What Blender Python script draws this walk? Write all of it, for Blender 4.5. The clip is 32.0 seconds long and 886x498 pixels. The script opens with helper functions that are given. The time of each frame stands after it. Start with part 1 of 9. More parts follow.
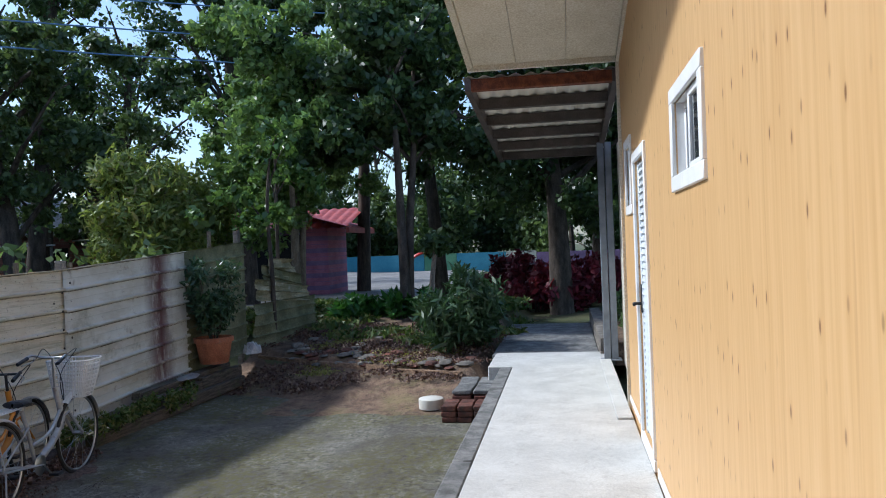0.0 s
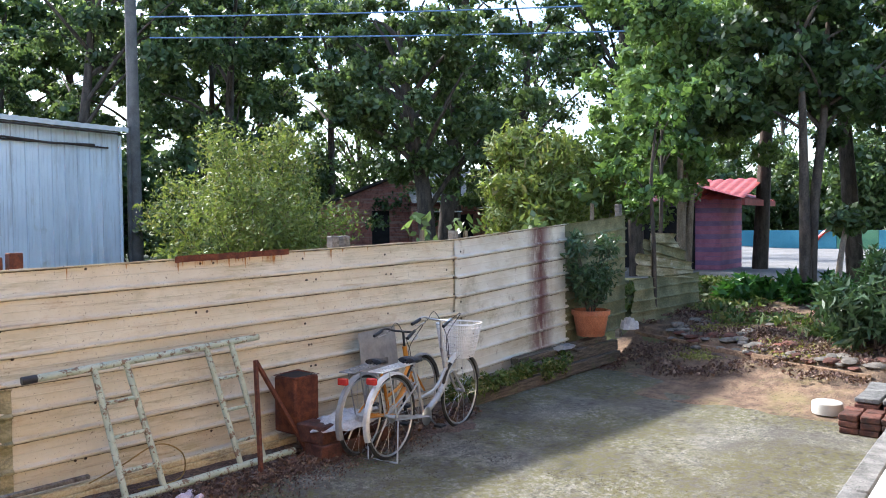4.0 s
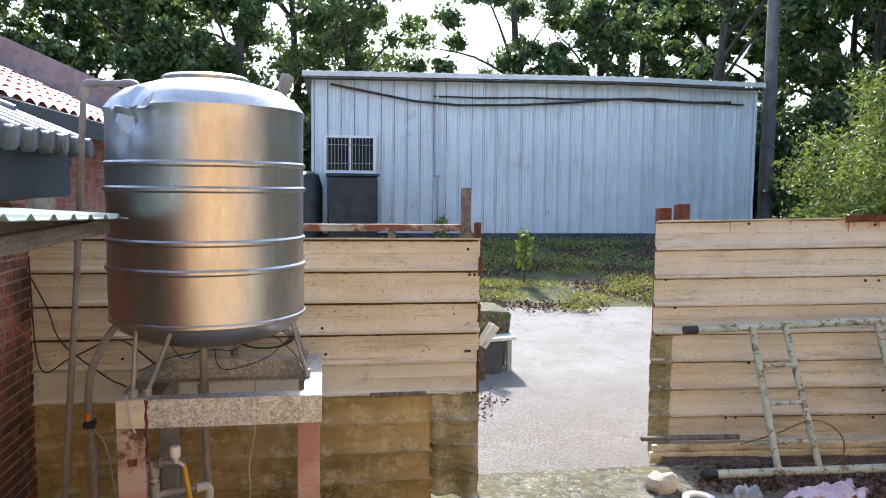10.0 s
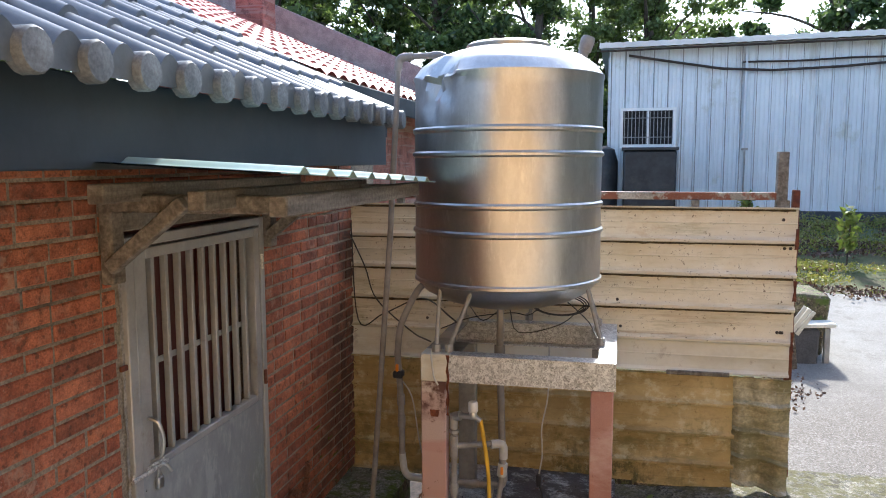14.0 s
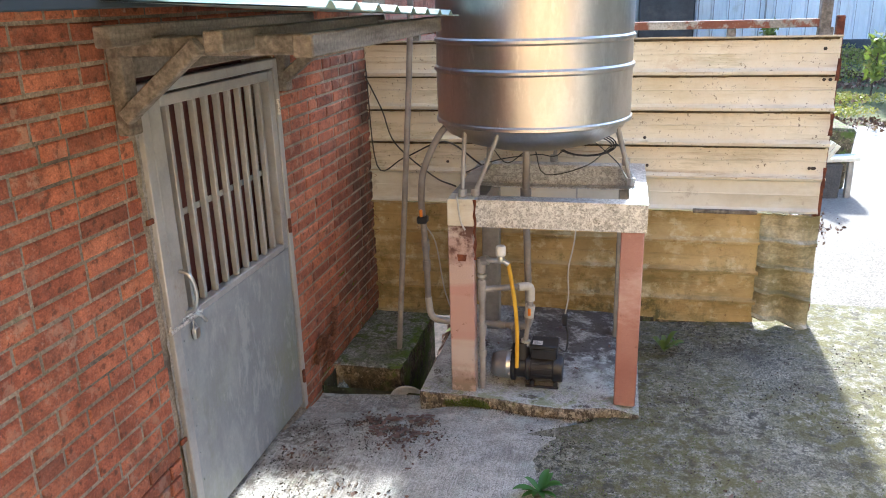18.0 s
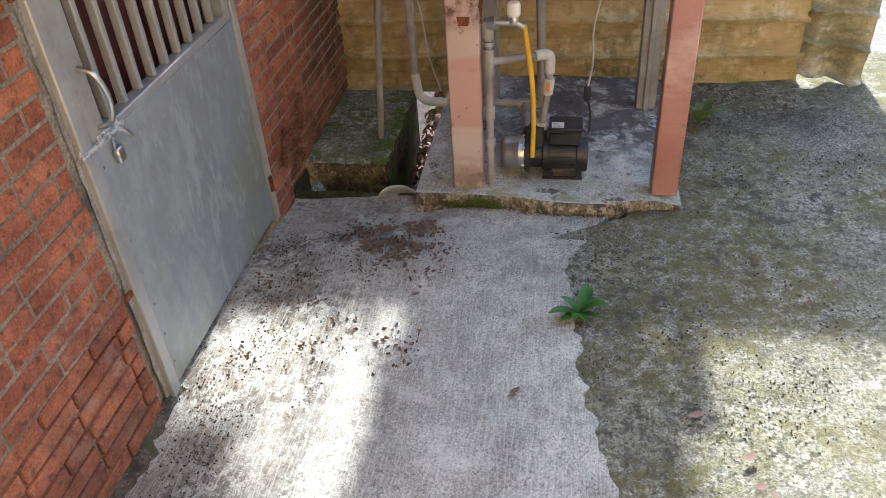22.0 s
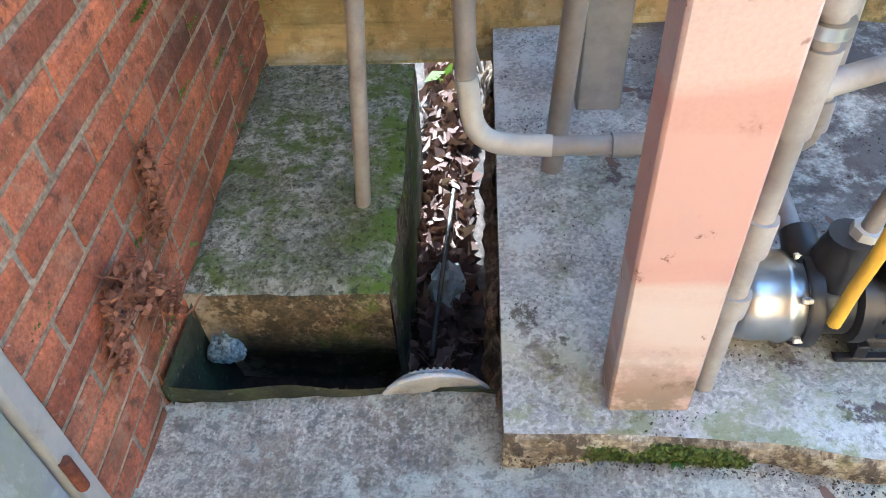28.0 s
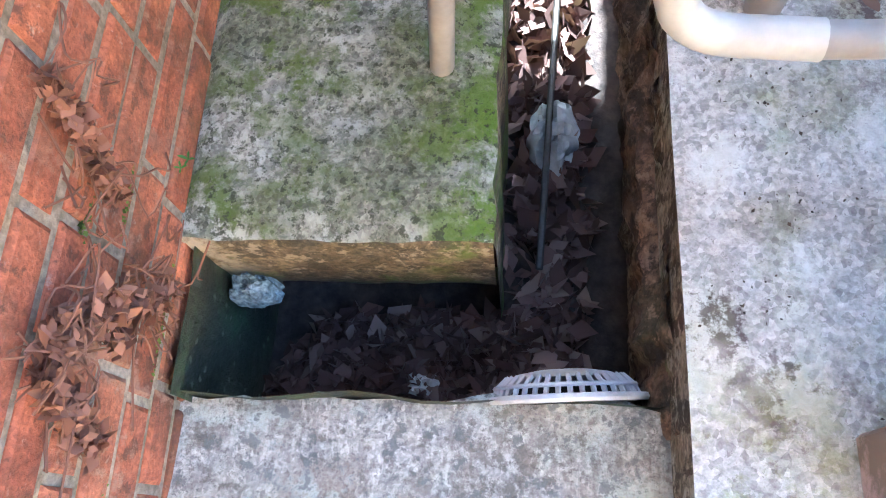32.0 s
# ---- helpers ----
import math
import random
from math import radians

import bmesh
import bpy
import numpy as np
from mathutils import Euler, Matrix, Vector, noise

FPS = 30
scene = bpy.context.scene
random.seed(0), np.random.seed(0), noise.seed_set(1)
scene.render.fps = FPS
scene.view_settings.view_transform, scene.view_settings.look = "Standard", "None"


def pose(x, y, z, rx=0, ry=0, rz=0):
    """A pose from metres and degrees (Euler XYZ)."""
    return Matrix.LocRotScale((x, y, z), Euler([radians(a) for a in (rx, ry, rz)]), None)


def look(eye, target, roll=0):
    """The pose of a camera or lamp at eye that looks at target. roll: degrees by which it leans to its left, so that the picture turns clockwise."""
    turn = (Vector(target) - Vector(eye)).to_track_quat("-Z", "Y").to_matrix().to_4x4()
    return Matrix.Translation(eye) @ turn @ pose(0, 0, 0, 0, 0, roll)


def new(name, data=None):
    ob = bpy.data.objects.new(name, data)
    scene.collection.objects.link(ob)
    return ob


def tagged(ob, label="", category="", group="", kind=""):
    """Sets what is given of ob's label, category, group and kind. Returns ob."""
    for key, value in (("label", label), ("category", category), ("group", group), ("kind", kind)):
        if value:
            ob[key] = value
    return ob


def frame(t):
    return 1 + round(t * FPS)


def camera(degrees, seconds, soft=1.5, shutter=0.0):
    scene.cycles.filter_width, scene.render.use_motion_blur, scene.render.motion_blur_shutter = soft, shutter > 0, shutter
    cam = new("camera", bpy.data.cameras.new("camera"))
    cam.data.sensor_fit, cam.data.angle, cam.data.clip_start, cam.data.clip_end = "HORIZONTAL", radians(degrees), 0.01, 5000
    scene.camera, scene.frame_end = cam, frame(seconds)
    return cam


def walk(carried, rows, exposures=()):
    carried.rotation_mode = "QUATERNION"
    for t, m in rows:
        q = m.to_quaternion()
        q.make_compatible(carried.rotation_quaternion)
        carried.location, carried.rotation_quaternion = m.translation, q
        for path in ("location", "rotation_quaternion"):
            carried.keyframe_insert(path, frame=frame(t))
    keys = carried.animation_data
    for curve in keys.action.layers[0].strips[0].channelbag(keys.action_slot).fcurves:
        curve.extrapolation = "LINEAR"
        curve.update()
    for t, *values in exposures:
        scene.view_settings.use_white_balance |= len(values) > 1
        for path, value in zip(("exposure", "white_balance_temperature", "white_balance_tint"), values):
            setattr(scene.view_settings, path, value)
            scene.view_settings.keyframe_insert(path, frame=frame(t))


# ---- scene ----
cam = camera(60.0, 32.0, 1.0)
PATH = [
    (0, (0.033, -0.526, 2.055), (2.008, -0.211, 2.046), -2.2),
    (0.5, (0.055, -0.596, 2.06), (2.023, -0.239, 2.087), -0.9),
    (1, (0.075, -0.627, 2.063), (2.033, -0.221, 2.081), -0.2),
    (1.5, (0.085, -0.623, 2.061), (2.02, -0.117, 2.092), -0.0),
    (2, (0.078, -0.623, 2.054), (1.973, 0.016, 2.081), -0.1),
    (2.5, (0.158, -0.684, 2.051), (1.975, 0.151, 2.081), -0.3),
    (3, (0.283, -0.742, 2.101), (1.993, 0.296, 2.121), -0.5),
    (3.5, (0.346, -0.709, 2.163), (1.979, 0.445, 2.137), -0.6),
    (5.5, (0.336, -0.227, 2.041), (1.713, 1.217, 1.909), -0.2),
    (6, (0.323, -0.263, 2.043), (1.564, 1.299, 1.903), -0.3),
    (6.5, (0.357, -0.311, 2.068), (1.466, 1.347, 1.916), -0.0),
    (7, (0.335, -0.273, 2.071), (1.354, 1.441, 1.918), 0.3),
    (7.5, (0.303, -0.239, 2.066), (1.227, 1.527, 1.908), 0.9),
    (8, (0.245, -0.214, 2.071), (1.075, 1.601, 1.929), 1.0),
    (8.5, (0.201, -0.169, 2.084), (0.942, 1.683, 1.933), 1.3),
    (9, (0.201, -0.068, 2.096), (0.848, 1.82, 1.961), 0.7),
    (9.5, (0.216, -0.047, 2.09), (0.67, 1.894, 1.931), 0.8),
    (10, (0.222, -0.042, 2.083), (0.526, 1.928, 1.914), 0.6),
    (10.5, (0.22, -0.021, 2.081), (0.405, 1.961, 1.88), 0.2),
    (11, (0.216, -0.027, 2.063), (0.339, 1.959, 1.86), 0.6),
    (11.5, (0.235, -0.041, 2.071), (0.284, 1.941, 1.809), 0.2),
    (12, (0.25, -0.018, 2.079), (0.187, 1.959, 1.784), -0.2),
    (12.5, (0.263, -0.012, 2.084), (0.117, 1.956, 1.762), -0.7),
    (13, (0.178, -0.017, 2.012), (-0.079, 1.95, 1.753), -0.6),
    (13.5, (0.208, 0.046, 2.015), (-0.157, 1.997, 1.775), -0.1),
    (14, (0.196, 0.033, 2.009), (-0.247, 1.971, 1.783), -0.2),
    (14.5, (0.203, 0.076, 1.975), (-0.387, 1.971, 1.731), 0.2),
    (16.5, (0.089, 0.085, 2.021), (-0.464, 1.927, 1.472), -0.9),
    (17, (0.062, 0.103, 2.006), (-0.435, 1.955, 1.437), -1.1),
    (17.5, (0.065, 0.108, 2.011), (-0.403, 1.965, 1.435), -1.7),
    (18, (0.076, 0.121, 1.996), (-0.367, 1.968, 1.371), -1.7),
    (18.5, (0.076, 0.125, 1.962), (-0.337, 1.929, 1.204), -2.2),
    (19, (0.051, 0.127, 1.912), (-0.337, 1.862, 0.997), -3.1),
    (19.5, (0.042, 0.126, 1.895), (-0.359, 1.811, 0.895), -3.7),
    (20, (0.042, 0.117, 1.876), (-0.353, 1.77, 0.822), -4.3),
    (20.5, (0.005, 0.206, 1.848), (-0.372, 1.824, 0.735), -4.4),
    (21, (-0.042, 0.386, 1.835), (-0.431, 1.982, 0.694), -3.0),
    (21.5, (-0.182, 0.603, 1.817), (-0.499, 2.227, 0.693), -3.2),
    (22, (-0.273, 0.817, 1.785), (-0.573, 2.404, 0.606), -4.0),
    (22.5, (-0.325, 1.02, 1.722), (-0.652, 2.555, 0.484), -3.8),
    (23, (-0.437, 1.156, 1.592), (-0.776, 2.688, 0.351), -2.5),
    (23.5, (-0.355, 1.245, 1.25), (-1.041, 2.883, 0.33), -5.0),
    (24, (-0.382, 1.515, 1.106), (-0.742, 3.317, 0.316), -6.0),
    (24.5, (-0.495, 1.751, 1.121), (-0.619, 3.596, 0.359), -2.6),
    (26.5, (-0.618, 2.303, 1.197), (-0.616, 3.977, 0.103), -1.7),
    (27, (-0.688, 2.528, 1.153), (-0.784, 4.116, -0.06), -0.8),
    (27.5, (-0.829, 2.727, 1.106), (-0.847, 4.229, -0.214), -2.7),
    (28, (-0.92, 2.925, 1.085), (-1.023, 4.326, -0.338), -3.4),
    (28.5, (-0.971, 3.101, 1.062), (-1.071, 4.356, -0.493), -1.3),
    (29, (-1.042, 3.231, 0.998), (-0.99, 4.39, -0.631), 3.1),
    (29.5, (-1.099, 3.36, 0.949), (-1.064, 4.362, -0.781), -0.5),
    (30, (-1.117, 3.432, 0.902), (-1.067, 4.286, -0.905), 0.9),
    (30.5, (-1.12, 3.489, 0.899), (-1.08, 4.318, -0.92), 0.5),
    (31, (-1.136, 3.542, 0.899), (-1.099, 4.31, -0.947), 1.7),
    (31.5, (-1.12, 3.556, 0.896), (-1.137, 4.311, -0.957), -2.3),
    (32, (-1.064, 3.549, 0.871), (-1.267, 4.239, -0.995), -14.6),
]
walk(cam, [(t, look(eye, target, roll)) for t, eye, target, roll in PATH],
     [(0, 0.88, 5450, 9), (2, 1.05, 5500, 9), (3, 2.15, 5900, 11), (3.5, 2.2, 5900, 11), (5.5, 2.22, 6400, 14), (9, 2.1, 6200, 12), (13, 1.9, 5900, 9), (14.5, 2.2, 5950, 9),
      (16.5, 3.1, 5650, 7), (19, 2.65, 5750, 6), (23, 2.92, 5850, 5), (24, 3.5, 5850, 7), (24.5, 3.7, 5750, 7), (26.5, 3.8, 5350, 1), (28, 4.2, 5050, -3), (30, 5.0, 4980, 0), (32, 5.2, 5150, 3)])

# ---- world, sun ----
SUN_EL, SUN_AZ = 42.0, -0.5          # degrees; azimuth clockwise from +y
world = bpy.data.worlds.new("world")
scene.world = world
world.use_nodes = True
wn = world.node_tree.nodes
sky = wn.new("ShaderNodeTexSky")
sky.sky_type = 'NISHITA'
sky.sun_disc = False
sky.sun_elevation = radians(SUN_EL)
sky.sun_rotation = radians(SUN_AZ)
sky.air_density, sky.dust_density, sky.ozone_density = 1.0, 1.5, 1.0
wn["Background"].inputs["Strength"].default_value = 0.115
world.node_tree.links.new(sky.outputs["Color"], wn["Background"].inputs["Color"])
sun = new("sun", bpy.data.lights.new("sun", "SUN"))
sun.data.energy, sun.data.angle, sun.data.color = 2.25, radians(3.2), (1.0, 0.95, 0.87)
saz, sel = radians(SUN_AZ), radians(SUN_EL)
sun_from = Vector((math.sin(saz) * math.cos(sel), math.cos(saz) * math.cos(sel), math.sin(sel)))
sun.matrix_world = look(sun_from * 60, (0, 0, 0))


# ---- materials ----
def nodes_of(name):
    m = bpy.data.materials.new(name)
    m.use_nodes = True
    t = m.node_tree
    return m, t.nodes, t.links, t.nodes["Principled BSDF"]


def ramp(n, l, src, stops):
    r = n.new("ShaderNodeValToRGB")
    l.new(src, r.inputs["Fac"])
    e = r.color_ramp.elements
    e[0].position, e[0].color = stops[0][0], (*stops[0][1], 1)
    e[1].position, e[1].color = stops[-1][0], (*stops[-1][1], 1)
    for p, c in stops[1:-1]:
        k = e.new(p)
        k.color = (*c, 1)
    return r.outputs["Color"]


def noise_of(n, l, scale, detail=5.0, rough=0.6, stretch=None, vec=None):
    if vec is None:
        vec = n.new("ShaderNodeNewGeometry").outputs["Position"]
    if stretch:
        mp = n.new("ShaderNodeMapping")
        mp.inputs["Scale"].default_value = stretch
        l.new(vec, mp.inputs["Vector"])
        vec = mp.outputs["Vector"]
    k = n.new("ShaderNodeTexNoise")
    k.inputs["Scale"].default_value, k.inputs["Detail"].default_value, k.inputs["Roughness"].default_value = scale, detail, rough
    l.new(vec, k.inputs["Vector"])
    return k.outputs["Fac"]


def mixed(n, l, fac, a, b, mode='MIX'):
    k = n.new("ShaderNodeMix")
    k.data_type, k.blend_type = 'RGBA', mode
    for s, v in ((k.inputs["Factor"], fac), (k.inputs["A"], a), (k.inputs["B"], b)):
        if isinstance(v, bpy.types.NodeSocket):
            l.new(v, s)
        elif isinstance(v, tuple):
            s.default_value = (*v, 1)
        else:
            s.default_value = v
    return k.outputs[2]


def grey(v):
    return (v, v, v)


BLACK, WHITE = grey(0.0), grey(1.0)


def surf(name, ca, cb, scale=6.0, rough=0.7, bump=0.15, metal=0.0, fine=90.0, stains=(), stretch=None, vary=0.0, rough2=None, spec=0.5, bscale=None, grain=None, specks=()):
    """A surface between two colours, with stains [(scale, low, high, colour, strength, stretch)] and fine relief;
    specks [(scale, radius, share, colour, strength)] are crisp grains and pits."""
    m, n, l, b = nodes_of(name)
    f = noise_of(n, l, scale, 6, 0.62, stretch)
    col = ramp(n, l, f, [(0.38, ca), (0.62, cb)])
    g = noise_of(n, l, fine, 3, 0.6)
    col = mixed(n, l, (0.08 if rough < 0.6 else 0.5) if grain is None else grain, col, ramp(n, l, g, [(0.34, grey(0.24)), (0.66, grey(0.76))]), 'OVERLAY')
    for sc, lo, hi, c, k, st in stains:
        lo, hi = 0.5 + (lo - 0.5) * 0.55, 0.5 + (hi - 0.5) * 0.8
        s = ramp(n, l, noise_of(n, l, sc, 11, 0.74, st), [(lo, BLACK), (hi, grey(k))])
        col = mixed(n, l, s, col, c)
    for sc, rad, share, c, k in specks:
        vo = n.new("ShaderNodeTexVoronoi")
        vo.inputs["Scale"].default_value = sc
        pos = n.new("ShaderNodeNewGeometry").outputs["Position"]
        wob = n.new("ShaderNodeTexNoise")
        wob.inputs["Scale"].default_value = sc * 1.5
        l.new(pos, wob.inputs["Vector"])
        l.new(mixed(n, l, 0.6 / sc, pos, wob.outputs["Color"], 'ADD'), vo.inputs["Vector"])
        spot = ramp(n, l, vo.outputs["Distance"], [(rad * 0.6, WHITE), (rad, BLACK)])
        pick = ramp(n, l, vo.outputs["Color"], [(share, grey(k)), (min(1.0, share + 0.08), BLACK)])
        col = mixed(n, l, mixed(n, l, 1.0, spot, pick, 'MULTIPLY'), col, c)
    if vary:
        oi = n.new("ShaderNodeObjectInfo")
        col = mixed(n, l, 1.0, col, ramp(n, l, oi.outputs["Random"], [(0.0, grey(1 - vary)), (1.0, grey(1.0))]), 'MULTIPLY')
    l.new(col, b.inputs["Base Color"])
    b.inputs["Metallic"].default_value = metal
    b.inputs["Specular IOR Level"].default_value = spec
    l.new(ramp(n, l, f, [(0.3, grey(rough)), (0.7, grey(rough if rough2 is None else rough2))]), b.inputs["Roughness"])
    if bump:
        k = n.new("ShaderNodeBump")
        k.inputs["Strength"].default_value, k.inputs["Distance"].default_value = bump, 0.01
        l.new(noise_of(n, l, bscale or fine * 0.5, 6, 0.65), k.inputs["Height"])
        l.new(k.outputs["Normal"], b.inputs["Normal"])
    return m


def layered(m, layers, cells=None, broom=None):
    """Lays crisp crusts, lichen and grains over a surface. layers: dicts of s scale, at threshold, w softness, c colour, k strength,
    mask (scale, low, high) for the patches they gather in, side (axis, from, to) for a drift along one axis."""
    n, l = m.node_tree.nodes, m.node_tree.links
    b0 = n["Principled BSDF"].inputs["Base Color"]
    col = b0.links[0].from_socket
    pos = n.new("ShaderNodeNewGeometry").outputs["Position"]
    if broom:
        f = noise_of(n, l, 1.0, 4, 0.6, broom, pos)
        col = mixed(n, l, 0.28, col, ramp(n, l, f, [(0.38, grey(0.30)), (0.62, grey(0.70))]), 'OVERLAY')
    if cells:
        sc, amount = cells
        vo = n.new("ShaderNodeTexVoronoi")
        vo.inputs["Scale"].default_value = sc
        l.new(pos, vo.inputs["Vector"])
        col = mixed(n, l, amount, col, ramp(n, l, vo.outputs["Color"], [(0.0, grey(0.12)), (0.5, grey(0.5)), (1.0, grey(0.88))]), 'OVERLAY')
    for q in layers:
        f = ramp(n, l, noise_of(n, l, q["s"], q.get("d", 8), q.get("r", 0.72), q.get("st"), pos), [(q["at"] - q["w"], BLACK), (q["at"] + q["w"], grey(q["k"]))])
        if "mask" in q:
            a, lo, hi = q["mask"]
            f = mixed(n, l, 1.0, f, ramp(n, l, noise_of(n, l, a, 5, 0.6, None, pos), [(lo, BLACK), (hi, WHITE)]), 'MULTIPLY')
        for ax, v0, v1 in [q[key] for key in ("side", "side2") if key in q]:
            sx = n.new("ShaderNodeSeparateXYZ")
            l.new(pos, sx.inputs["Vector"])
            mr = n.new("ShaderNodeMapRange")
            mr.inputs["From Min"].default_value, mr.inputs["From Max"].default_value = v0, v1
            l.new(sx.outputs[ax], mr.inputs["Value"])
            f = mixed(n, l, 1.0, f, mr.outputs["Result"], 'MULTIPLY')
        col = mixed(n, l, f, col, q["c"])
    l.new(col, b0)
    return m


def leafy(name, ca, cb, gloss=0.45, through_light=0.35, dry=None):
    m, n, l, b = nodes_of(name)
    g = n.new("ShaderNodeNewGeometry")
    stops = [(0.0, ca), (0.75, cb)] + ([(1.0, dry)] if dry else [(1.0, tuple(min(1.0, v * 1.3) for v in cb))])
    col = ramp(n, l, g.outputs["Random Per Island"], stops)
    l.new(col, b.inputs["Base Color"])
    b.inputs["Roughness"].default_value = gloss
    tr = n.new("ShaderNodeBsdfTranslucent")
    l.new(mixed(n, l, 1.0, col, (1.0, 1.0, 0.62), 'MULTIPLY'), tr.inputs["Color"])
    ms = n.new("ShaderNodeMixShader")
    ms.inputs["Fac"].default_value = through_light
    l.new(b.outputs["BSDF"], ms.inputs[1])
    l.new(tr.outputs["BSDF"], ms.inputs[2])
    l.new(ms.outputs["Shader"], n["Material Output"].inputs["Surface"])
    return m


def metal_of(name, c, rough, streak=0.12, stains=(), bump=0.02):
    return surf(name, tuple(v * (1 - streak) for v in c), c, 3.0, rough, bump, 1.0, 60, stains, (1, 1, 0.15), 0, rough * 1.35)


# ---- mesh building ----
class Mesh:
    """Collects vertices and faces; parts are cut from it by part()."""

    def __init__(self):
        self.v, self.f = [], []

    def add(self, vs, fs):
        o = len(self.v)
        self.v.extend([tuple(p) for p in vs])
        self.f.extend([tuple(i + o for i in q) for q in fs])
        return self

    def box(self, x0, y0, z0, x1, y1, z1, bev=0.0, m=None):
        c = Vector(((x0 + x1) / 2, (y0 + y1) / 2, (z0 + z1) / 2))
        h = (abs(x1 - x0) / 2, abs(y1 - y0) / 2, abs(z1 - z0) / 2)
        bev = min(bev, 0.45 * min(h))
        sg = [(sx, sy, sz) for sx in (-1, 1) for sy in (-1, 1) for sz in (-1, 1)]
        if bev <= 0:
            vs = [Vector((sx * h[0], sy * h[1], sz * h[2])) for sx, sy, sz in sg]
            fs = [(0, 1, 3, 2), (4, 6, 7, 5), (0, 4, 5, 1), (2, 3, 7, 6), (0, 2, 6, 4), (1, 5, 7, 3)]
        else:
            vs, idx = [], {}
            for k, s in enumerate(sg):
                for ax in range(3):
                    p = [s[i] * (h[i] - (0 if i == ax else bev)) for i in range(3)]
                    idx[(k, ax)] = len(vs)
                    vs.append(Vector(p))
            fs = []
            for ax in range(3):
                o1, o2 = (ax + 1) % 3, (ax + 2) % 3
                for s in (-1, 1):
                    ks = {(sg[k][o1], sg[k][o2]): k for k in range(8) if sg[k][ax] == s}
                    ring = [ks[(-1, -1)], ks[(1, -1)], ks[(1, 1)], ks[(-1, 1)]]
                    q = [idx[(k, ax)] for k in ring]
                    fs.append(tuple(q if s > 0 else q[::-1]))
                    for sj in (-1, 1):          # edges between faces ax and o1
                        ka = [k for k in range(8) if sg[k][ax] == s and sg[k][o1] == sj]
                        a, b = ka
                        q = [idx[(a, ax)], idx[(b, ax)], idx[(b, o1)], idx[(a, o1)]]
                        fs.append(tuple(q))
            for k in range(8):
                fs.append((idx[(k, 0)], idx[(k, 1)], idx[(k, 2)]))
            out = []
            for q in fs:
                a, b, d = vs[q[0]], vs[q[1]], vs[q[2]]
                cen = sum((vs[i] for i in q), Vector()) / len(q)
                out.append(q if (b - a).cross(d - a).dot(cen) >= 0 else q[::-1])
            fs = out
        if m is not None:
            vs = [m @ (p + c) for p in vs]
        else:
            vs = [p + c for p in vs]
        return self.add(vs, fs)

    def tube(self, pts, r, seg=10, closed=False, caps=True, taper=None, flat=1.0):
        pts = [Vector(p) for p in pts]
        k = len(pts)
        rings, prev = [], None
        for i, p in enumerate(pts):
            a = pts[i - 1] if i > 0 or closed else p
            b = pts[(i + 1) % k] if i < k - 1 or closed else p
            d = (b - a).normalized() if (b - a).length > 1e-9 else Vector((0, 0, 1))
            if prev is None:
                u = d.cross(Vector((0, 0, 1)))
                if u.length < 0.1:
                    u = d.cross(Vector((1, 0, 0)))
                u.normalize()
            else:
                u = (prev - d * prev.dot(d)).normalized()
            prev = u
            w = d.cross(u)
            rr = r if taper is None else r + (taper - r) * i / max(1, k - 1)
            rings.append([p + (u * math.cos(2 * math.pi * s / seg) + w * math.sin(2 * math.pi * s / seg) * flat) * rr for s in range(seg)])
        vs = [q for ring in rings for q in ring]
        fs = []
        for i in range(k if closed else k - 1):
            j = (i + 1) % k
            for s in range(seg):
                t = (s + 1) % seg
                fs.append((i * seg + s, i * seg + t, j * seg + t, j * seg + s))
        if caps and not closed:
            fs.append(tuple(range(seg))[::-1])
            fs.append(tuple((k - 1) * seg + s for s in range(seg)))
        return self.add(vs, fs)

    def lathe(self, prof, seg=24, m=None, at=(0, 0, 0)):
        vs, fs = [], []
        for r, z in prof:
            for s in range(seg):
                a = 2 * math.pi * s / seg
                vs.append(Vector((r * math.cos(a), r * math.sin(a), z)))
        for i in range(len(prof) - 1):
            for s in range(seg):
                t = (s + 1) % seg
                fs.append((i * seg + s, i * seg + t, (i + 1) * seg + t, (i + 1) * seg + s))
        if prof[0][0] > 1e-6:
            fs.append(tuple(range(seg))[::-1])
        if prof[-1][0] > 1e-6:
            fs.append(tuple((len(prof) - 1) * seg + s for s in range(seg)))
        m = m or Matrix.Identity(4)
        return self.add([m @ p + Vector(at) for p in vs], fs)

    def grid(self, rows, flip=False):
        """A sheet from rows of points."""
        w = len(rows[0])
        fs = []
        for i in range(len(rows) - 1):
            for j in range(w - 1):
                q = (i * w + j, i * w + j + 1, (i + 1) * w + j + 1, (i + 1) * w + j)
                fs.append(q[::-1] if flip else q)
        return self.add([p for r in rows for p in r], fs)


def curve(pts, n=6):
    """A smooth line through the points."""
    p = [Vector(q) for q in pts]
    p = [p[0] * 2 - p[1]] + p + [p[-1] * 2 - p[-2]]
    out = []
    for i in range(1, len(p) - 2):
        for k in range(n):
            t = k / n
            a, b, c, d = p[i - 1], p[i], p[i + 1], p[i + 2]
            out.append(0.5 * ((2 * b) + (c - a) * t + (2 * a - 5 * b + 4 * c - d) * t * t + (3 * b - a - 3 * c + d) * t ** 3))
    out.append(p[-2])
    return out


